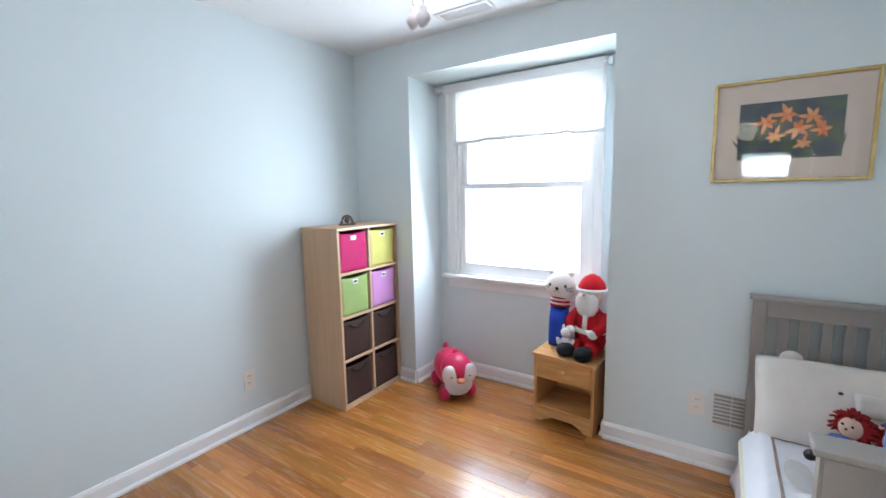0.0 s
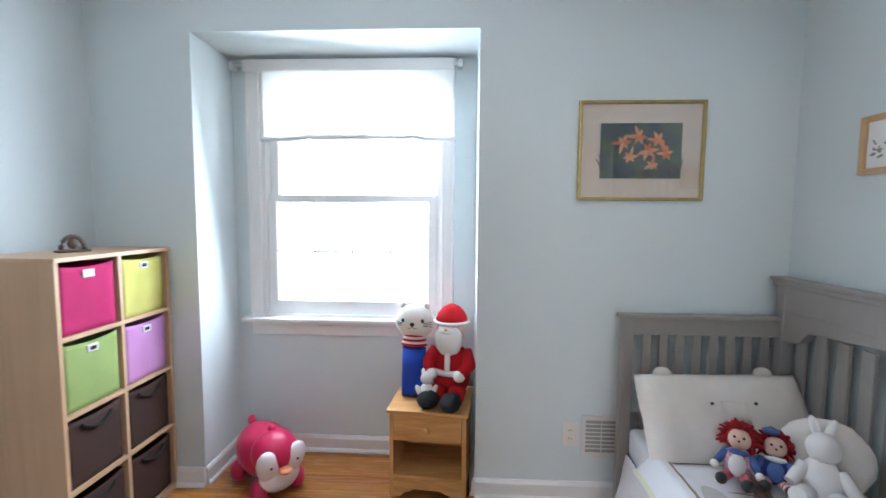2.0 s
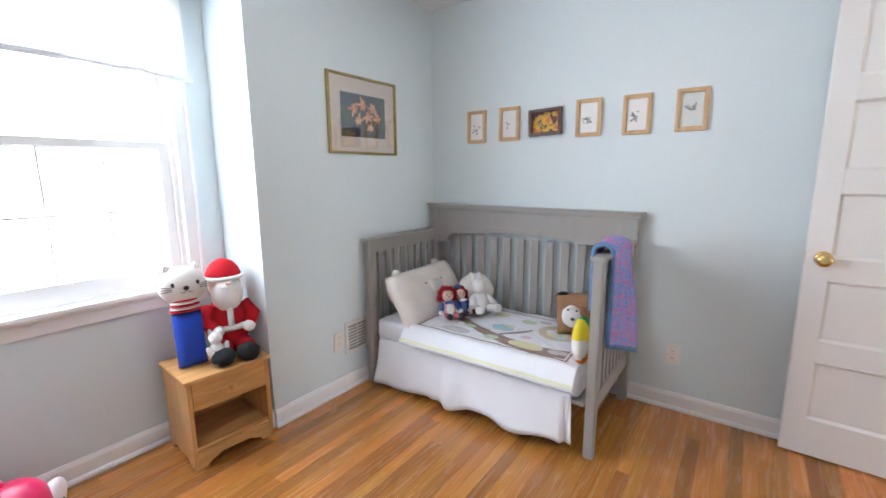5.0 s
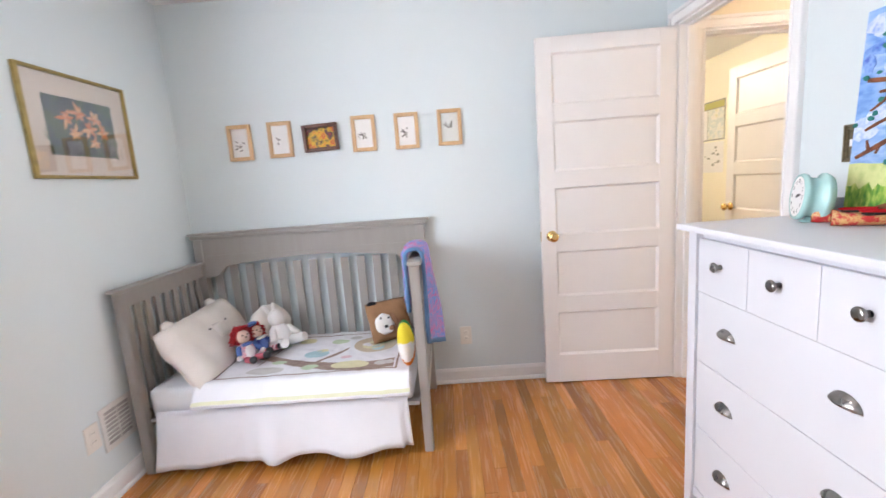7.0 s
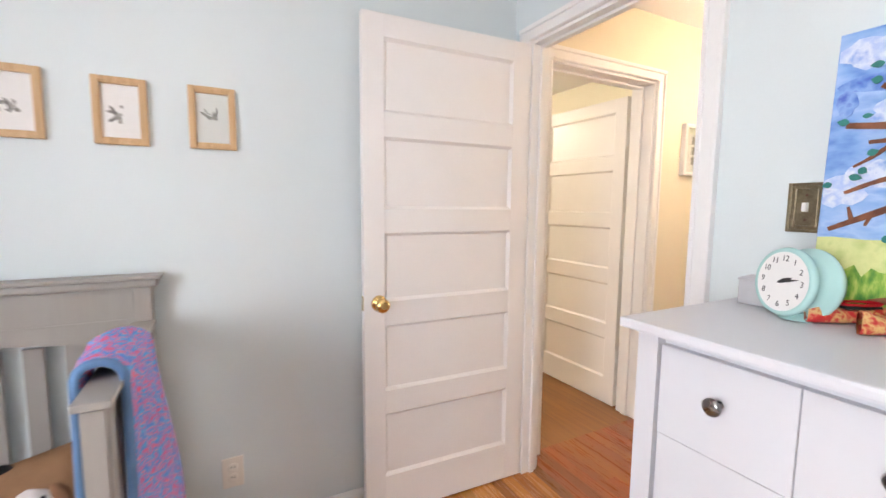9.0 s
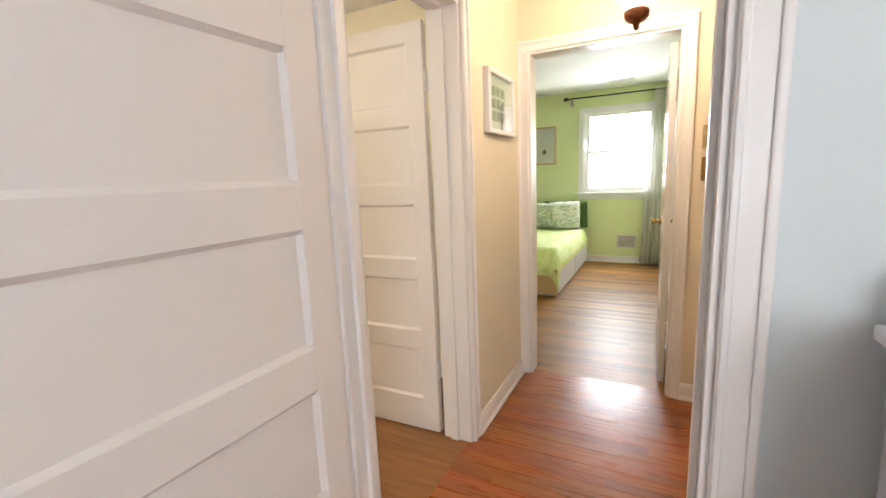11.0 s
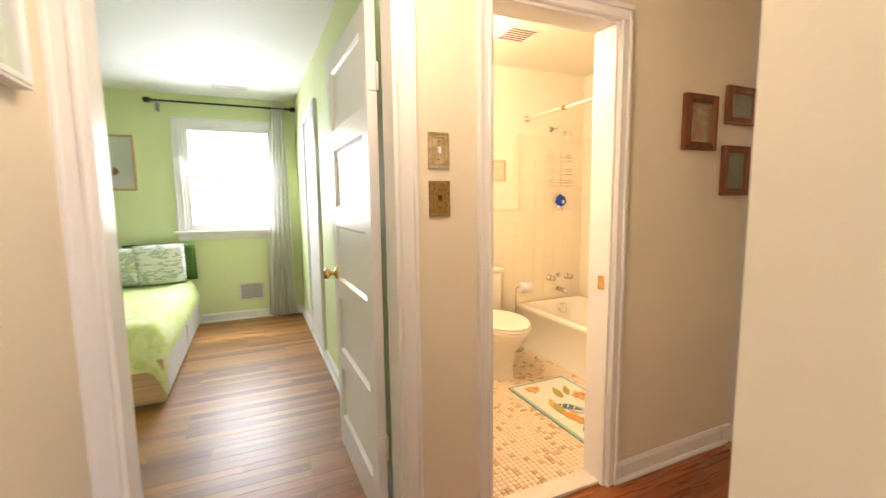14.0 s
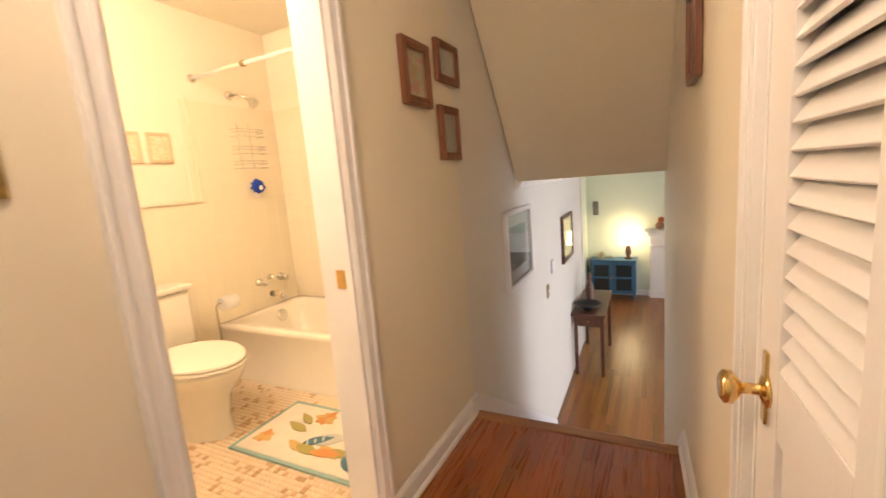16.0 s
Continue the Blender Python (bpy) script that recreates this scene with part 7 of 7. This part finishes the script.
    return tagged(ob, label, kind="stuff")


def wall_tiles(holder_name, m, w, h, cell, gap, thick, material, keep=None):
    """Single square wall tiles that share one mesh, in local x, z, proud along y."""
    e, c = 0.0004, cell - 2 * gap
    verts = [(0, 0, 0), (c, 0, 0), (c, 0, c), (0, 0, c), (e, thick, e), (c - e, thick, e), (c - e, thick, c - e), (e, thick, c - e)]
    me = bpy.data.meshes.new("tile")
    me.from_pydata(verts, [], [(4, 5, 6, 7)] + [(q, (q + 1) % 4, 4 + (q + 1) % 4, 4 + q) for q in range(4)])
    me.materials.append(material)
    for i in range(int(round(w / cell))):
        for k in range(int(round(h / cell))):
            if keep is None or keep(i * cell, k * cell):
                ob = new("tile", me)
                ob.parent = bpy.data.objects[holder_name]
                ob.matrix_basis = m @ Matrix.Translation((i * cell + gap, 0, k * cell + gap))


def tilemat(name, cols, rough):
    m = bpy.data.materials.new(name)
    m.use_nodes = True
    n, l = m.node_tree.nodes, m.node_tree.links
    b = n["Principled BSDF"]
    geo = n.new("ShaderNodeNewGeometry")
    ramp = n.new("ShaderNodeValToRGB")
    ramp.color_ramp.interpolation = "CONSTANT"
    el = ramp.color_ramp.elements
    for i, (p, c) in enumerate(cols):
        e = el[i] if i < 2 else el.new(p)
        e.position, e.color = p, (*c, 1)
    l.new(geo.outputs["Random Per Island"], ramp.inputs["Fac"])
    l.new(ramp.outputs["Color"], b.inputs["Base Color"])
    b.inputs["Roughness"].default_value = rough
    return m


M_MOSAIC = tilemat("peach_mosaic", [(0.0, (0.74, 0.61, 0.44)), (0.40, (0.76, 0.63, 0.46)), (0.70, (0.73, 0.59, 0.42)), (0.86, (0.58, 0.39, 0.22)), (0.95, (0.50, 0.31, 0.16))], 0.35)
M_WALLTILE = tilemat("cream_wall_tile", [(0.0, (0.82, 0.75, 0.59)), (0.5, (0.825, 0.755, 0.595))], 0.14)
f4.data.materials[0] = mat("pale_grout", (0.70, 0.58, 0.43), 0.8, vary=0.1)
tiles("floor_bath", Matrix(((1, 0, 0, -0.34), (0, 0, 1, BY), (0, 1, 0, -0.004), (0, 0, 0, 1))), 1.53, 1.69, 0.026, 0.0012, 0.004, M_MOSAIC, label="peach and tan mosaic tiles")
single("trim_bath_tile", box(box(bmesh.new(), -0.385, 1.19, BY + 0.007, BY + 0.016, 1.19, 1.205, bevel=0.002), -0.385, -0.370, BY + 0.007, BY + 0.016, 1.2055, 1.85, bevel=0.002), M_WALLTILE, "cream tile edging strip", "trim", kind="structure")
single("threshold", box(bmesh.new(), 0.398, 0.962, HS - 0.115, HS - 0.02, -0.004, 0.014, bevel=0.004), mat("marble_sill", (0.78, 0.72, 0.62), 0.25, vary=0.1, scale=14), "pale marble bathroom threshold", "threshold", kind="structure")

o = empty("bathtub", pose(0, 0, 0), "cream enamelled built-in bathtub", "bathtub")
x0, x1, y0, y1, h = BX0 + 0.008, -0.33, BY + 0.008, HS - 0.125, 0.37
bm = bmesh.new()
loops = []
for ins, z, rnd in ((0.0, 0.0, 0.01), (0.0, 0.015, 0.01), (0.012, 0.03, 0.01), (0.012, h - 0.05, 0.012), (0.0, h - 0.03, 0.015), (0.0, h - 0.012, 0.015), (0.008, h, 0.02), (0.06, h, 0.06), (0.075, h - 0.012, 0.09), (0.10, 0.16, 0.12), (0.15, 0.08, 0.14), (0.25, 0.07, 0.10)):
    ring = []
    for cx, cy, a0 in ((x1 - ins - rnd, y1 - ins - rnd, 0), (x0 + ins + rnd, y1 - ins - rnd, 90), (x0 + ins + rnd, y0 + ins + rnd, 180), (x1 - ins - rnd, y0 + ins + rnd, 270)):
        for k in range(7):
            a = math.radians(a0 + 15 * k)
            ring.append(bm.verts.new((cx + rnd * math.cos(a), cy + rnd * math.sin(a), z)))
    loops.append(ring)
for a, b in zip(loops, loops[1:]):
    for k in range(len(a)):
        bm.faces.new((a[k], a[(k + 1) % len(a)], b[(k + 1) % len(a)], b[k])).smooth = True
bm.faces.new(loops[-1])
part("tub", bm, M_ENAMEL, o)
part("overflow_plate", lathe(bmesh.new(), [(0.045, 0), (0.045, 0.006), (0.036, 0.012), (0.008, 0.016)], 24, pose(-0.80, y0 + 0.088, 0.29, -78)), M_CHROME, o, "chrome overflow plate")

o = empty("tub_faucet", pose(-0.81, BY + 0.008, 0.565), "chrome tub faucet with two handles", "faucet")
for dx in (-0.10, 0.10):
    part("handle", lathe(bmesh.new(), [(0.030, 0), (0.028, 0.01), (0.014, 0.02), (0.014, 0.04), (0.026, 0.05), (0.024, 0.07), (0.01, 0.075)], 20, pose(dx, 0, 0, -90)), M_CHROME, o)
part("diverter", lathe(bmesh.new(), [(0.022, 0), (0.02, 0.02), (0.012, 0.03), (0.012, 0.05)], 18, pose(0, 0, 0.02, -90)), M_CHROME, o)
part("spout", tube(bmesh.new(), [(0, 0, -0.11), (0, 0.07, -0.11), (0, 0.11, -0.118), (0, 0.125, -0.135)], [0.022, 0.021, 0.019, 0.016], 14), M_CHROME, o)
o = empty("chrome_shower", pose(-0.70, BY + 0.008, 1.90), "chrome shower head on a bent arm", "shower head")
part("flange", lathe(bmesh.new(), [(0.03, 0), (0.028, 0.006), (0.012, 0.012)], 20, pose(0, 0, 0, -90)), M_CHROME, o)
part("arm", tube(bmesh.new(), [(0, 0.005, 0), (-0.01, 0.08, 0.0), (-0.03, 0.15, -0.04)], 0.009, 12), M_CHROME, o)
part("head", lathe(bmesh.new(), [(0.012, 0), (0.018, 0.02), (0.034, 0.05), (0.036, 0.062)], 20, pose(-0.03, 0.15, -0.04, -135, 0, 10)), M_CHROME, o)
o = empty("shower_rod", pose(0, 0, 0), "white shower curtain rod over the tub", "curtain rod")
part("rod", tube(bmesh.new(), [(-0.45, BY + 0.012, 1.975), (-0.45, HS - 0.122, 1.975)], 0.012, 12), M_TRIM, o)
part("flange", lathe(bmesh.new(), [(0.028, 0), (0.026, 0.01), (0.014, 0.018)], 20, pose(-0.45, BY + 0.001, 1.975, -90)), M_CHROME, o)
part("sleeve", tube(bmesh.new(), [(-0.45, BY + 0.30, 1.975), (-0.45, BY + 0.46, 1.975)], 0.0145, 12), M_BATHWALL, o)
part("clamp", tube(bmesh.new(), [(-0.45, BY + 0.47, 1.975), (-0.45, BY + 0.50, 1.975)], 0.018, 12), M_FLORALBRASS, o)
o = empty("shower_caddy", pose(-0.77, BY + 0.010, 1.40), "chrome wire shower caddy on the tiled wall", "shower caddy")
for z in (0.0, 0.10, 0.22):
    for dz in (0, 0.03, 0.05):
        part("wire", tube(bmesh.new(), [(-0.11, 0.002, z + dz), (-0.11, 0.08, z + dz), (0.11, 0.08, z + dz), (0.11, 0.002, z + dz)], 0.0024, 6), M_CHROME, o)
for x in (-0.05, 0.05):
    part("wire", tube(bmesh.new(), [(x, 0.003, 0), (x, 0.003, 0.32)], 0.0022, 6), M_CHROME, o)
bm = bmesh.new()
ball(bm, (0, 0.03, 0), (0.05, 0.03, 0.05), 0, 14, rough=0.5)
ball(bm, (-0.01, 0.045, -0.01), (0.02, 0.02, 0.02), 1, 10, rough=0.2)
for x in (-0.02, 0.02):
    ball(bm, (x, 0.03, -0.062), (0.012, 0.012, 0.022), 1, 8)
single("bath_puff", bm, [cloth("blue_net", (0.02, 0.06, 0.40)), M_WHITEPLUSH], "blue bath puff hanging under the caddy", "bath puff", pose(-0.80, BY + 0.01, 1.27))

o = empty("toilet", pose(0.155, BY + 0.02, 0) @ Matrix.Diagonal((1.08, 1.12, 1.0, 1)), "cream two-piece toilet with a closed lid", "toilet")
bm = bmesh.new()
rings = []
for z, rx, ry, cy in ((0.0, 0.115, 0.20, 0.40), (0.02, 0.112, 0.195, 0.40), (0.10, 0.105, 0.18, 0.41), (0.22, 0.115, 0.19, 0.43), (0.30, 0.155, 0.225, 0.46), (0.36, 0.178, 0.245, 0.475), (0.385, 0.180, 0.247, 0.475)):
    rings.append([bm.verts.new((rx * math.cos(a) * (1 - 0.10 * math.sin(a) if math.sin(a) > 0 else 1), cy + ry * math.sin(a), z)) for a in [2 * math.pi * k / 32 for k in range(32)]])
for a, b in zip(rings, rings[1:]):
    for k in range(32):
        bm.faces.new((a[k], a[(k + 1) % 32], b[(k + 1) % 32], b[k])).smooth = True
bm.faces.new(rings[-1])
part("bowl", bm, M_CAST, o)
part("tank", box(bmesh.new(), -0.20, 0.20, 0.005, 0.185, 0.375, 0.70, bevel=0.025), M_CAST, o, smooth=True)
part("tank_lid", box(bmesh.new(), -0.212, 0.212, 0.0, 0.197, 0.70, 0.735, bevel=0.012), M_CAST, o)
part("flush_lever", tube(bmesh.new(), [(0.13, 0.19, 0.645), (0.16, 0.205, 0.645), (0.10, 0.215, 0.635)], 0.007, 8), M_CHROME, o)
for nm, z0, z1, g in (("seat", 0.386, 0.402, 1.02), ("lid", 0.404, 0.424, 1.0)):
    bm = bmesh.new()
    r0, r1, r2 = ([bm.verts.new((s * 0.182 * g * math.cos(a) * (1 - 0.10 * math.sin(a) if math.sin(a) > 0 else 1), 0.475 + s * 0.25 * g * math.sin(a), z)) for a in [2 * math.pi * k / 36 for k in range(36)]] for z, s in ((z0, 1.0), (z1 - 0.006, 1.0), (z1, 0.95)))
    for a, b in ((r0, r1), (r1, r2)):
        for k in range(36):
            bm.faces.new((a[k], a[(k + 1) % 36], b[(k + 1) % 36], b[k])).smooth = True
    bm.faces.new(r2)
    bm.faces.new(r0[::-1])
    part(nm, bm, M_CAST, o)
part("supply_valve", tube(bmesh.new(), [(0.24, 0.01, 0.16), (0.24, 0.07, 0.16), (0.23, 0.07, 0.24), (0.18, 0.09, 0.375)], 0.009, 8), M_FLORALBRASS, o)
o = empty("toilet_paper_stand", pose(-0.245, BY + 0.16, 0), "brass toilet paper stand with a white roll", "toilet paper holder")
part("base", lathe(bmesh.new(), [(0.07, 0), (0.07, 0.008), (0.02, 0.014)], 24), M_OLDBRASS, o)
part("post", tube(bmesh.new(), [(0, 0, 0.01), (0, 0, 0.535), (-0.02, 0, 0.545), (-0.17, 0, 0.545)], 0.006, 10), M_OLDBRASS, o)
bm = tube(bmesh.new(), [(-0.035, 0, 0.535), (-0.145, 0, 0.535)], 0.045, 24)
part("roll", bm, M_PAPER, o, "white paper roll")
for x in (-0.05, -0.225):
    framed("small_print", pose(x + 0.06, BY, 1.53), 0.14, 0.18, 0.02, 0.014, M_PALEFRAME, M_PALEPRINT, "small print in a pale frame above the toilet", group="prints above the toilet", glaze=False)

o = empty("bath_rug", pose(0.012, -3.05, 0.001), "cream bath rug with a bird, yellow flowers and an aqua border", "rug")
part("mat", box(bmesh.new(), -0.208, 0.208, -0.385, 0.385, 0, 0.014, bevel=0.006), cloth("cream_rug_pile", (0.76, 0.71, 0.60), 0.1), o)
M_AQUA = cloth("aqua_rug_border", (0.30, 0.45, 0.42))
for b in ((-0.228, -0.208, -0.405, 0.405), (0.208, 0.228, -0.405, 0.405), (-0.208, 0.208, -0.405, -0.385), (-0.208, 0.208, 0.385, 0.405)):
    part("border", box(bmesh.new(), *b, 0, 0.013, bevel=0.003), M_AQUA, o, "aqua border")
C_GOLD, C_OLIVE, C_BLUEG, C_OR, C_PALEB = (cloth(nm, c) for nm, c in (("gold_leaf_pile", (0.60, 0.40, 0.14)), ("olive_leaf_pile", (0.36, 0.32, 0.10)), ("slate_blue_pile", (0.07, 0.15, 0.20)), ("orange_petal_pile", (0.60, 0.27, 0.09)), ("pale_grey_pile", (0.52, 0.52, 0.48))))


def tuft(cx, cy, ln, wd, an, mm, level, nm="leaf", lb="tufted leaf"):
    bm = leaf_shape(bmesh.new(), cx, cy, ln, wd, math.radians(an), 0.0138, 0.0160 + 0.0003 * level, axis="Z")
    part(nm, bm, mm, o, lb)


for cx, cy, n, ln, mm in ((-0.13, -0.10, 7, 0.075, C_GOLD), (0.02, 0.23, 8, 0.095, C_GOLD), (0.10, -0.30, 6, 0.06, C_GOLD)):
    for k in range(n):
        tuft(cx, cy, ln * (0.8 + 0.2 * (k % 2)), 0.022, k * 360 / n + 12, mm if k % 3 else C_OR, k % 4, "petal", "tufted yellow petal")
for k, (cx, cy, ln, wd, an, mm) in enumerate(((0.0, -0.12, 0.16, 0.026, 255, C_OLIVE), (-0.06, -0.14, 0.14, 0.022, 240, C_OLIVE), (0.10, -0.08, 0.16, 0.030, 80, C_OLIVE), (0.12, 0.02, 0.17, 0.028, 100, C_OR), (0.07, 0.04, 0.15, 0.028, 70, C_GOLD),
                                               (0.13, -0.02, 0.14, 0.024, 250, C_GOLD), (0.08, 0.10, 0.14, 0.026, 85, C_OLIVE), (0.10, 0.20, 0.15, 0.030, 60, C_BLUEG), (0.14, 0.26, 0.12, 0.024, 110, C_BLUEG), (-0.10, 0.30, 0.12, 0.024, 230, C_OLIVE))):
    tuft(cx, cy, ln, wd, an, mm, 5 + k % 4)
tuft(0.06, -0.04, 0.20, 0.045, 118, C_PALEB, 6, "bird_body", "pale grey tufted bird")
tuft(0.08, -0.06, 0.15, 0.030, 125, C_BLUEG, 9, "bird_wing", "slate blue striped wing")
for k in range(3):
    tuft(0.055 - 0.025 * k, -0.055 + 0.028 * k, 0.05, 0.006, 40, C_PALEB, 10, "wing_stripe", "pale wing stripe")
tuft(-0.05, 0.12, 0.05, 0.010, 120, C_OR, 8, "beak", "orange beak")

# ---- green room ----
o = empty("curtain_rod", pose(0, GY, 0), "black curtain rod with finials", "curtain rod")
part("rod", tube(bmesh.new(), [(1.30, 0.09, 2.295), (2.63, 0.09, 2.295)], 0.010, 10), M_BLACKPAINT, o)
for x in (1.295, 2.64):
    part("finial", lathe(bmesh.new(), [(0.012, -0.03), (0.024, -0.022), (0.024, 0.022), (0.012, 0.03)], 16, pose(x, 0.09, 2.295, 0, 90)), M_BLACKPAINT, o)
for x in (1.40, 2.56):
    part("bracket", box(bmesh.new(), x - 0.012, x + 0.012, 0.0005, 0.085, 2.20, 2.28, bevel=0.003), M_NICKEL, o)
bm = bmesh.new()
g = []
for j in range(25):
    v = j / 24
    wid = 0.12 + 0.17 * v ** 0.7
    row = []
    for i in range(61):
        u = i / 60
        x = 1.355 + 0.10 * (1 - v) * 0.4 + wid * u
        y = GY + 0.09 + (0.016 + 0.024 * v) * math.sin(u * 2 * math.pi * 5 + 0.6 * noise.noise(Vector((u * 3, v * 2, 0))))
        row.append(bm.verts.new((x, y, 2.33 - 2.30 * v)))
    g.append(row)
for j in range(24):
    for i in range(60):
        bm.faces.new((g[j][i], g[j][i + 1], g[j + 1][i + 1], g[j + 1][i])).smooth = True
lining(bm, g, (0, 0.003, 0))
single("curtain", bm, M_CURTAIN, "long white curtain drawn to one side", "curtain")

casing("trim_green_closet", pose(GX0, 0, 0, 0, 0, -90), 4.62, 5.30, 2.0, 0.066, 0.001, back=False)
single("door_5", box(bmesh.new(), GX0 + 0.0015, GX0 + 0.008, -5.298, -4.622, 0.006, 1.985, bevel=0.002), M_DOOR, "white closed closet door in the green room", "door", kind="structure")
o = empty("storage_bed", pose(2.335, -6.20, 0), "white daybed with a wooden front and drawers", "bed")
M_BIRCH = wood("pale_birch", (0.62, 0.45, 0.27), (0.50, 0.33, 0.18), 0.45, "X")
part("side_panel", box(bmesh.new(), 0, 0.03, 0.0, 1.96, 0.03, 0.30, bevel=0.004), M_LACQUER, o)
part("foot_panel", box(bmesh.new(), 0.0, 1.0, 1.96, 1.985, 0.03, 0.30, bevel=0.004), M_BIRCH, o)
part("plinth", box(bmesh.new(), 0.02, 0.98, 0.02, 1.94, 0.0, 0.03), M_LACQUER, o)
for k in (0, 1):
    part("drawer", box(bmesh.new(), -0.006, 0.0, 0.02 + k * 0.97, 0.95 + k * 0.97, 0.05, 0.28, bevel=0.002), M_LACQUER, o)
part("platform", box(bmesh.new(), 0.03, 0.99, 0.0, 1.955, 0.25, 0.28), M_BIRCH, o)
M_LIME = blotch("lime_bedspread_print", [(0.66, 0.76, 0.30), (0.74, 0.80, 0.46), (0.58, 0.72, 0.22), (0.80, 0.82, 0.62)], 9, 0.9, 0.3, detail=4, fine=120)
bm = bmesh.new()
g = []
for i in range(41):
    v = i / 40
    row = []
    for j in range(31):
        u = j / 30
        x = 2.32 + 1.0 * u
        y = -6.18 + 1.99 * v
        z = 0.50 - 0.17 * max(0, 1 - u / 0.10) ** 2 - 0.20 * max(0, (v - 0.90) / 0.10) ** 2 + 0.012 * noise.noise(Vector((x * 4, y * 4, 2)))
        row.append(bm.verts.new((x, y, z)))
    g.append(row)
for i in range(40):
    for j in range(30):
        bm.faces.new((g[i][j], g[i + 1][j], g[i + 1][j + 1], g[i][j + 1])).smooth = True
lining(bm, g, (0.004, -0.004, -0.06))
single("bedspread", bm, M_LIME, "lime green printed bedspread over the daybed", "bedspread")
M_LEAFCUSH = blotch("leaf_print_cushion", [(0.80, 0.80, 0.77), (0.80, 0.80, 0.77), (0.80, 0.80, 0.77), (0.32, 0.48, 0.52), (0.60, 0.66, 0.42)], 16, 0.9, detail=1, stretch=(1, 1, 2.6))
single("throw_pillow", pillow(bmesh.new(), 0.42, 0.42, 0.13, None, 0, 12), M_LEAFCUSH, "white pillow with blue leaves on the daybed", "pillow", pose(2.60, -5.92, 0.70, 76, 0, 4), group="pillows on the daybed", smooth=True)
single("throw_pillow", pillow(bmesh.new(), 0.44, 0.40, 0.13, None, 0, 12), blotch("leaf_print_cushion_dark", [(0.80, 0.80, 0.76), (0.80, 0.80, 0.76), (0.34, 0.48, 0.52), (0.62, 0.64, 0.40), (0.80, 0.80, 0.76)], 18, 0.9, detail=2), "pillow with green and blue leaf print on the daybed", "pillow", pose(2.98, -5.93, 0.69, 74, 0, -3), group="pillows on the daybed", smooth=True)
single("back_cushion", pillow(bmesh.new(), 0.62, 0.40, 0.12, None, 0, 12, 0.3), cloth("dark_green_cloth", (0.07, 0.14, 0.03)), "dark green back cushion against the wall", "cushion", pose(2.62, -6.09, 0.70, 80, 0, 0), smooth=True)
framed("shell_picture", pose(3.02, GY, 1.69), 0.46, 0.54, 0.02, 0.02, M_FRAMEWOOD, M_PAPER, "shell print in a thin pale frame on the green wall")
bm = bmesh.new()
for k in range(7):
    leaf_shape(bm, 2.93, 1.60, 0.07, 0.008, 0.25 * k - 0.6, GY + 0.0064 + 0.0003 * k, GY + 0.0068 + 0.0003 * k)
single("shell_print", bm, M_BROWNPLUSH, "brown shell drawn on the print", "picture")
bpy.data.objects["shell_print"].parent = bpy.data.objects["shell_picture"]
bpy.data.objects["shell_print"].matrix_parent_inverse = pose(3.02, GY, 1.69).inverted()
for k in ("category", "label"):
    del bpy.data.objects["shell_print"][k]

# ---- yellow room posters ----
M_MAPPRINT = blotch("pale_map_print", [(0.70, 0.70, 0.62), (0.52, 0.58, 0.56), (0.74, 0.72, 0.66), (0.60, 0.60, 0.40)], 14, 0.7)
o = empty("poster", pose(4.43, -2.26, 1.725), "printed map poster with a dark border pinned up", "poster")
part("sheet", box(bmesh.new(), -0.23, 0.23, 0.0005, 0.003, -0.21, 0.21), M_GREYP, o)
part("map_print", box(bmesh.new(), -0.215, 0.06, 0.003, 0.0036, -0.195, 0.12), M_MAPPRINT, o, "pale printed map")
part("heading", box(bmesh.new(), -0.215, 0.215, 0.003, 0.0036, 0.13, 0.195), mat("olive_heading", (0.42, 0.40, 0.12), 0.7), o, "olive yellow heading band")
part("side_print", box(bmesh.new(), 0.07, 0.215, 0.003, 0.0036, -0.195, 0.12), M_PAPER, o)
o = empty("poster", pose(4.43, -2.26, 1.335), "white pencil drawing sheet pinned on the yellow wall", "poster")
part("sheet", box(bmesh.new(), -0.22, 0.20, 0.0005, 0.003, -0.165, 0.165), M_PAPER, o)
rng = random.Random(8)
for k in range(9):
    x, z = rng.uniform(-0.17, 0.10), rng.uniform(-0.12, 0.10)
    part("pencil_line", box(bmesh.new(), x, x + rng.uniform(0.03, 0.08), 0.003, 0.0034 + 0.0001 * k, z, z + rng.uniform(0.006, 0.03)), M_GREYP, o)

# ---- pieces of the floors, last ----
boards(f1, W - 0.05, HX1 + 0.02, S - 0.06, 2.63, 0.0, material=M_OAK, seed=3)
boards(f2, -0.40, HX1 + 0.02, HS - 0.06, S - 0.061, 0.0, material=M_REDOAK, seed=5)
boards(f3, GX0, 3.6, GY, HS - 0.061, 0.0, material=M_OAKG, seed=7)
boards(bpy.data.objects["floor_living"], -7.0, -0.6, HS - 0.34, -0.6, LIV, material=M_OAKLIV, seed=9)
wall_tiles("wall_bath_south", pose(BX0, BY, 0), 2.27, 1.84, 0.108, 0.0003, 0.0015, M_WALLTILE, lambda x, z: z < 1.14 or x < 0.70)
wall_tiles("wall_bath_west", pose(BX0, BY + 0.008, 0, 0, 0, 90) @ Matrix.Scale(-1, 4, (0, 1, 0)), 1.73, 1.84, 0.108, 0.0003, 0.0015, M_WALLTILE)
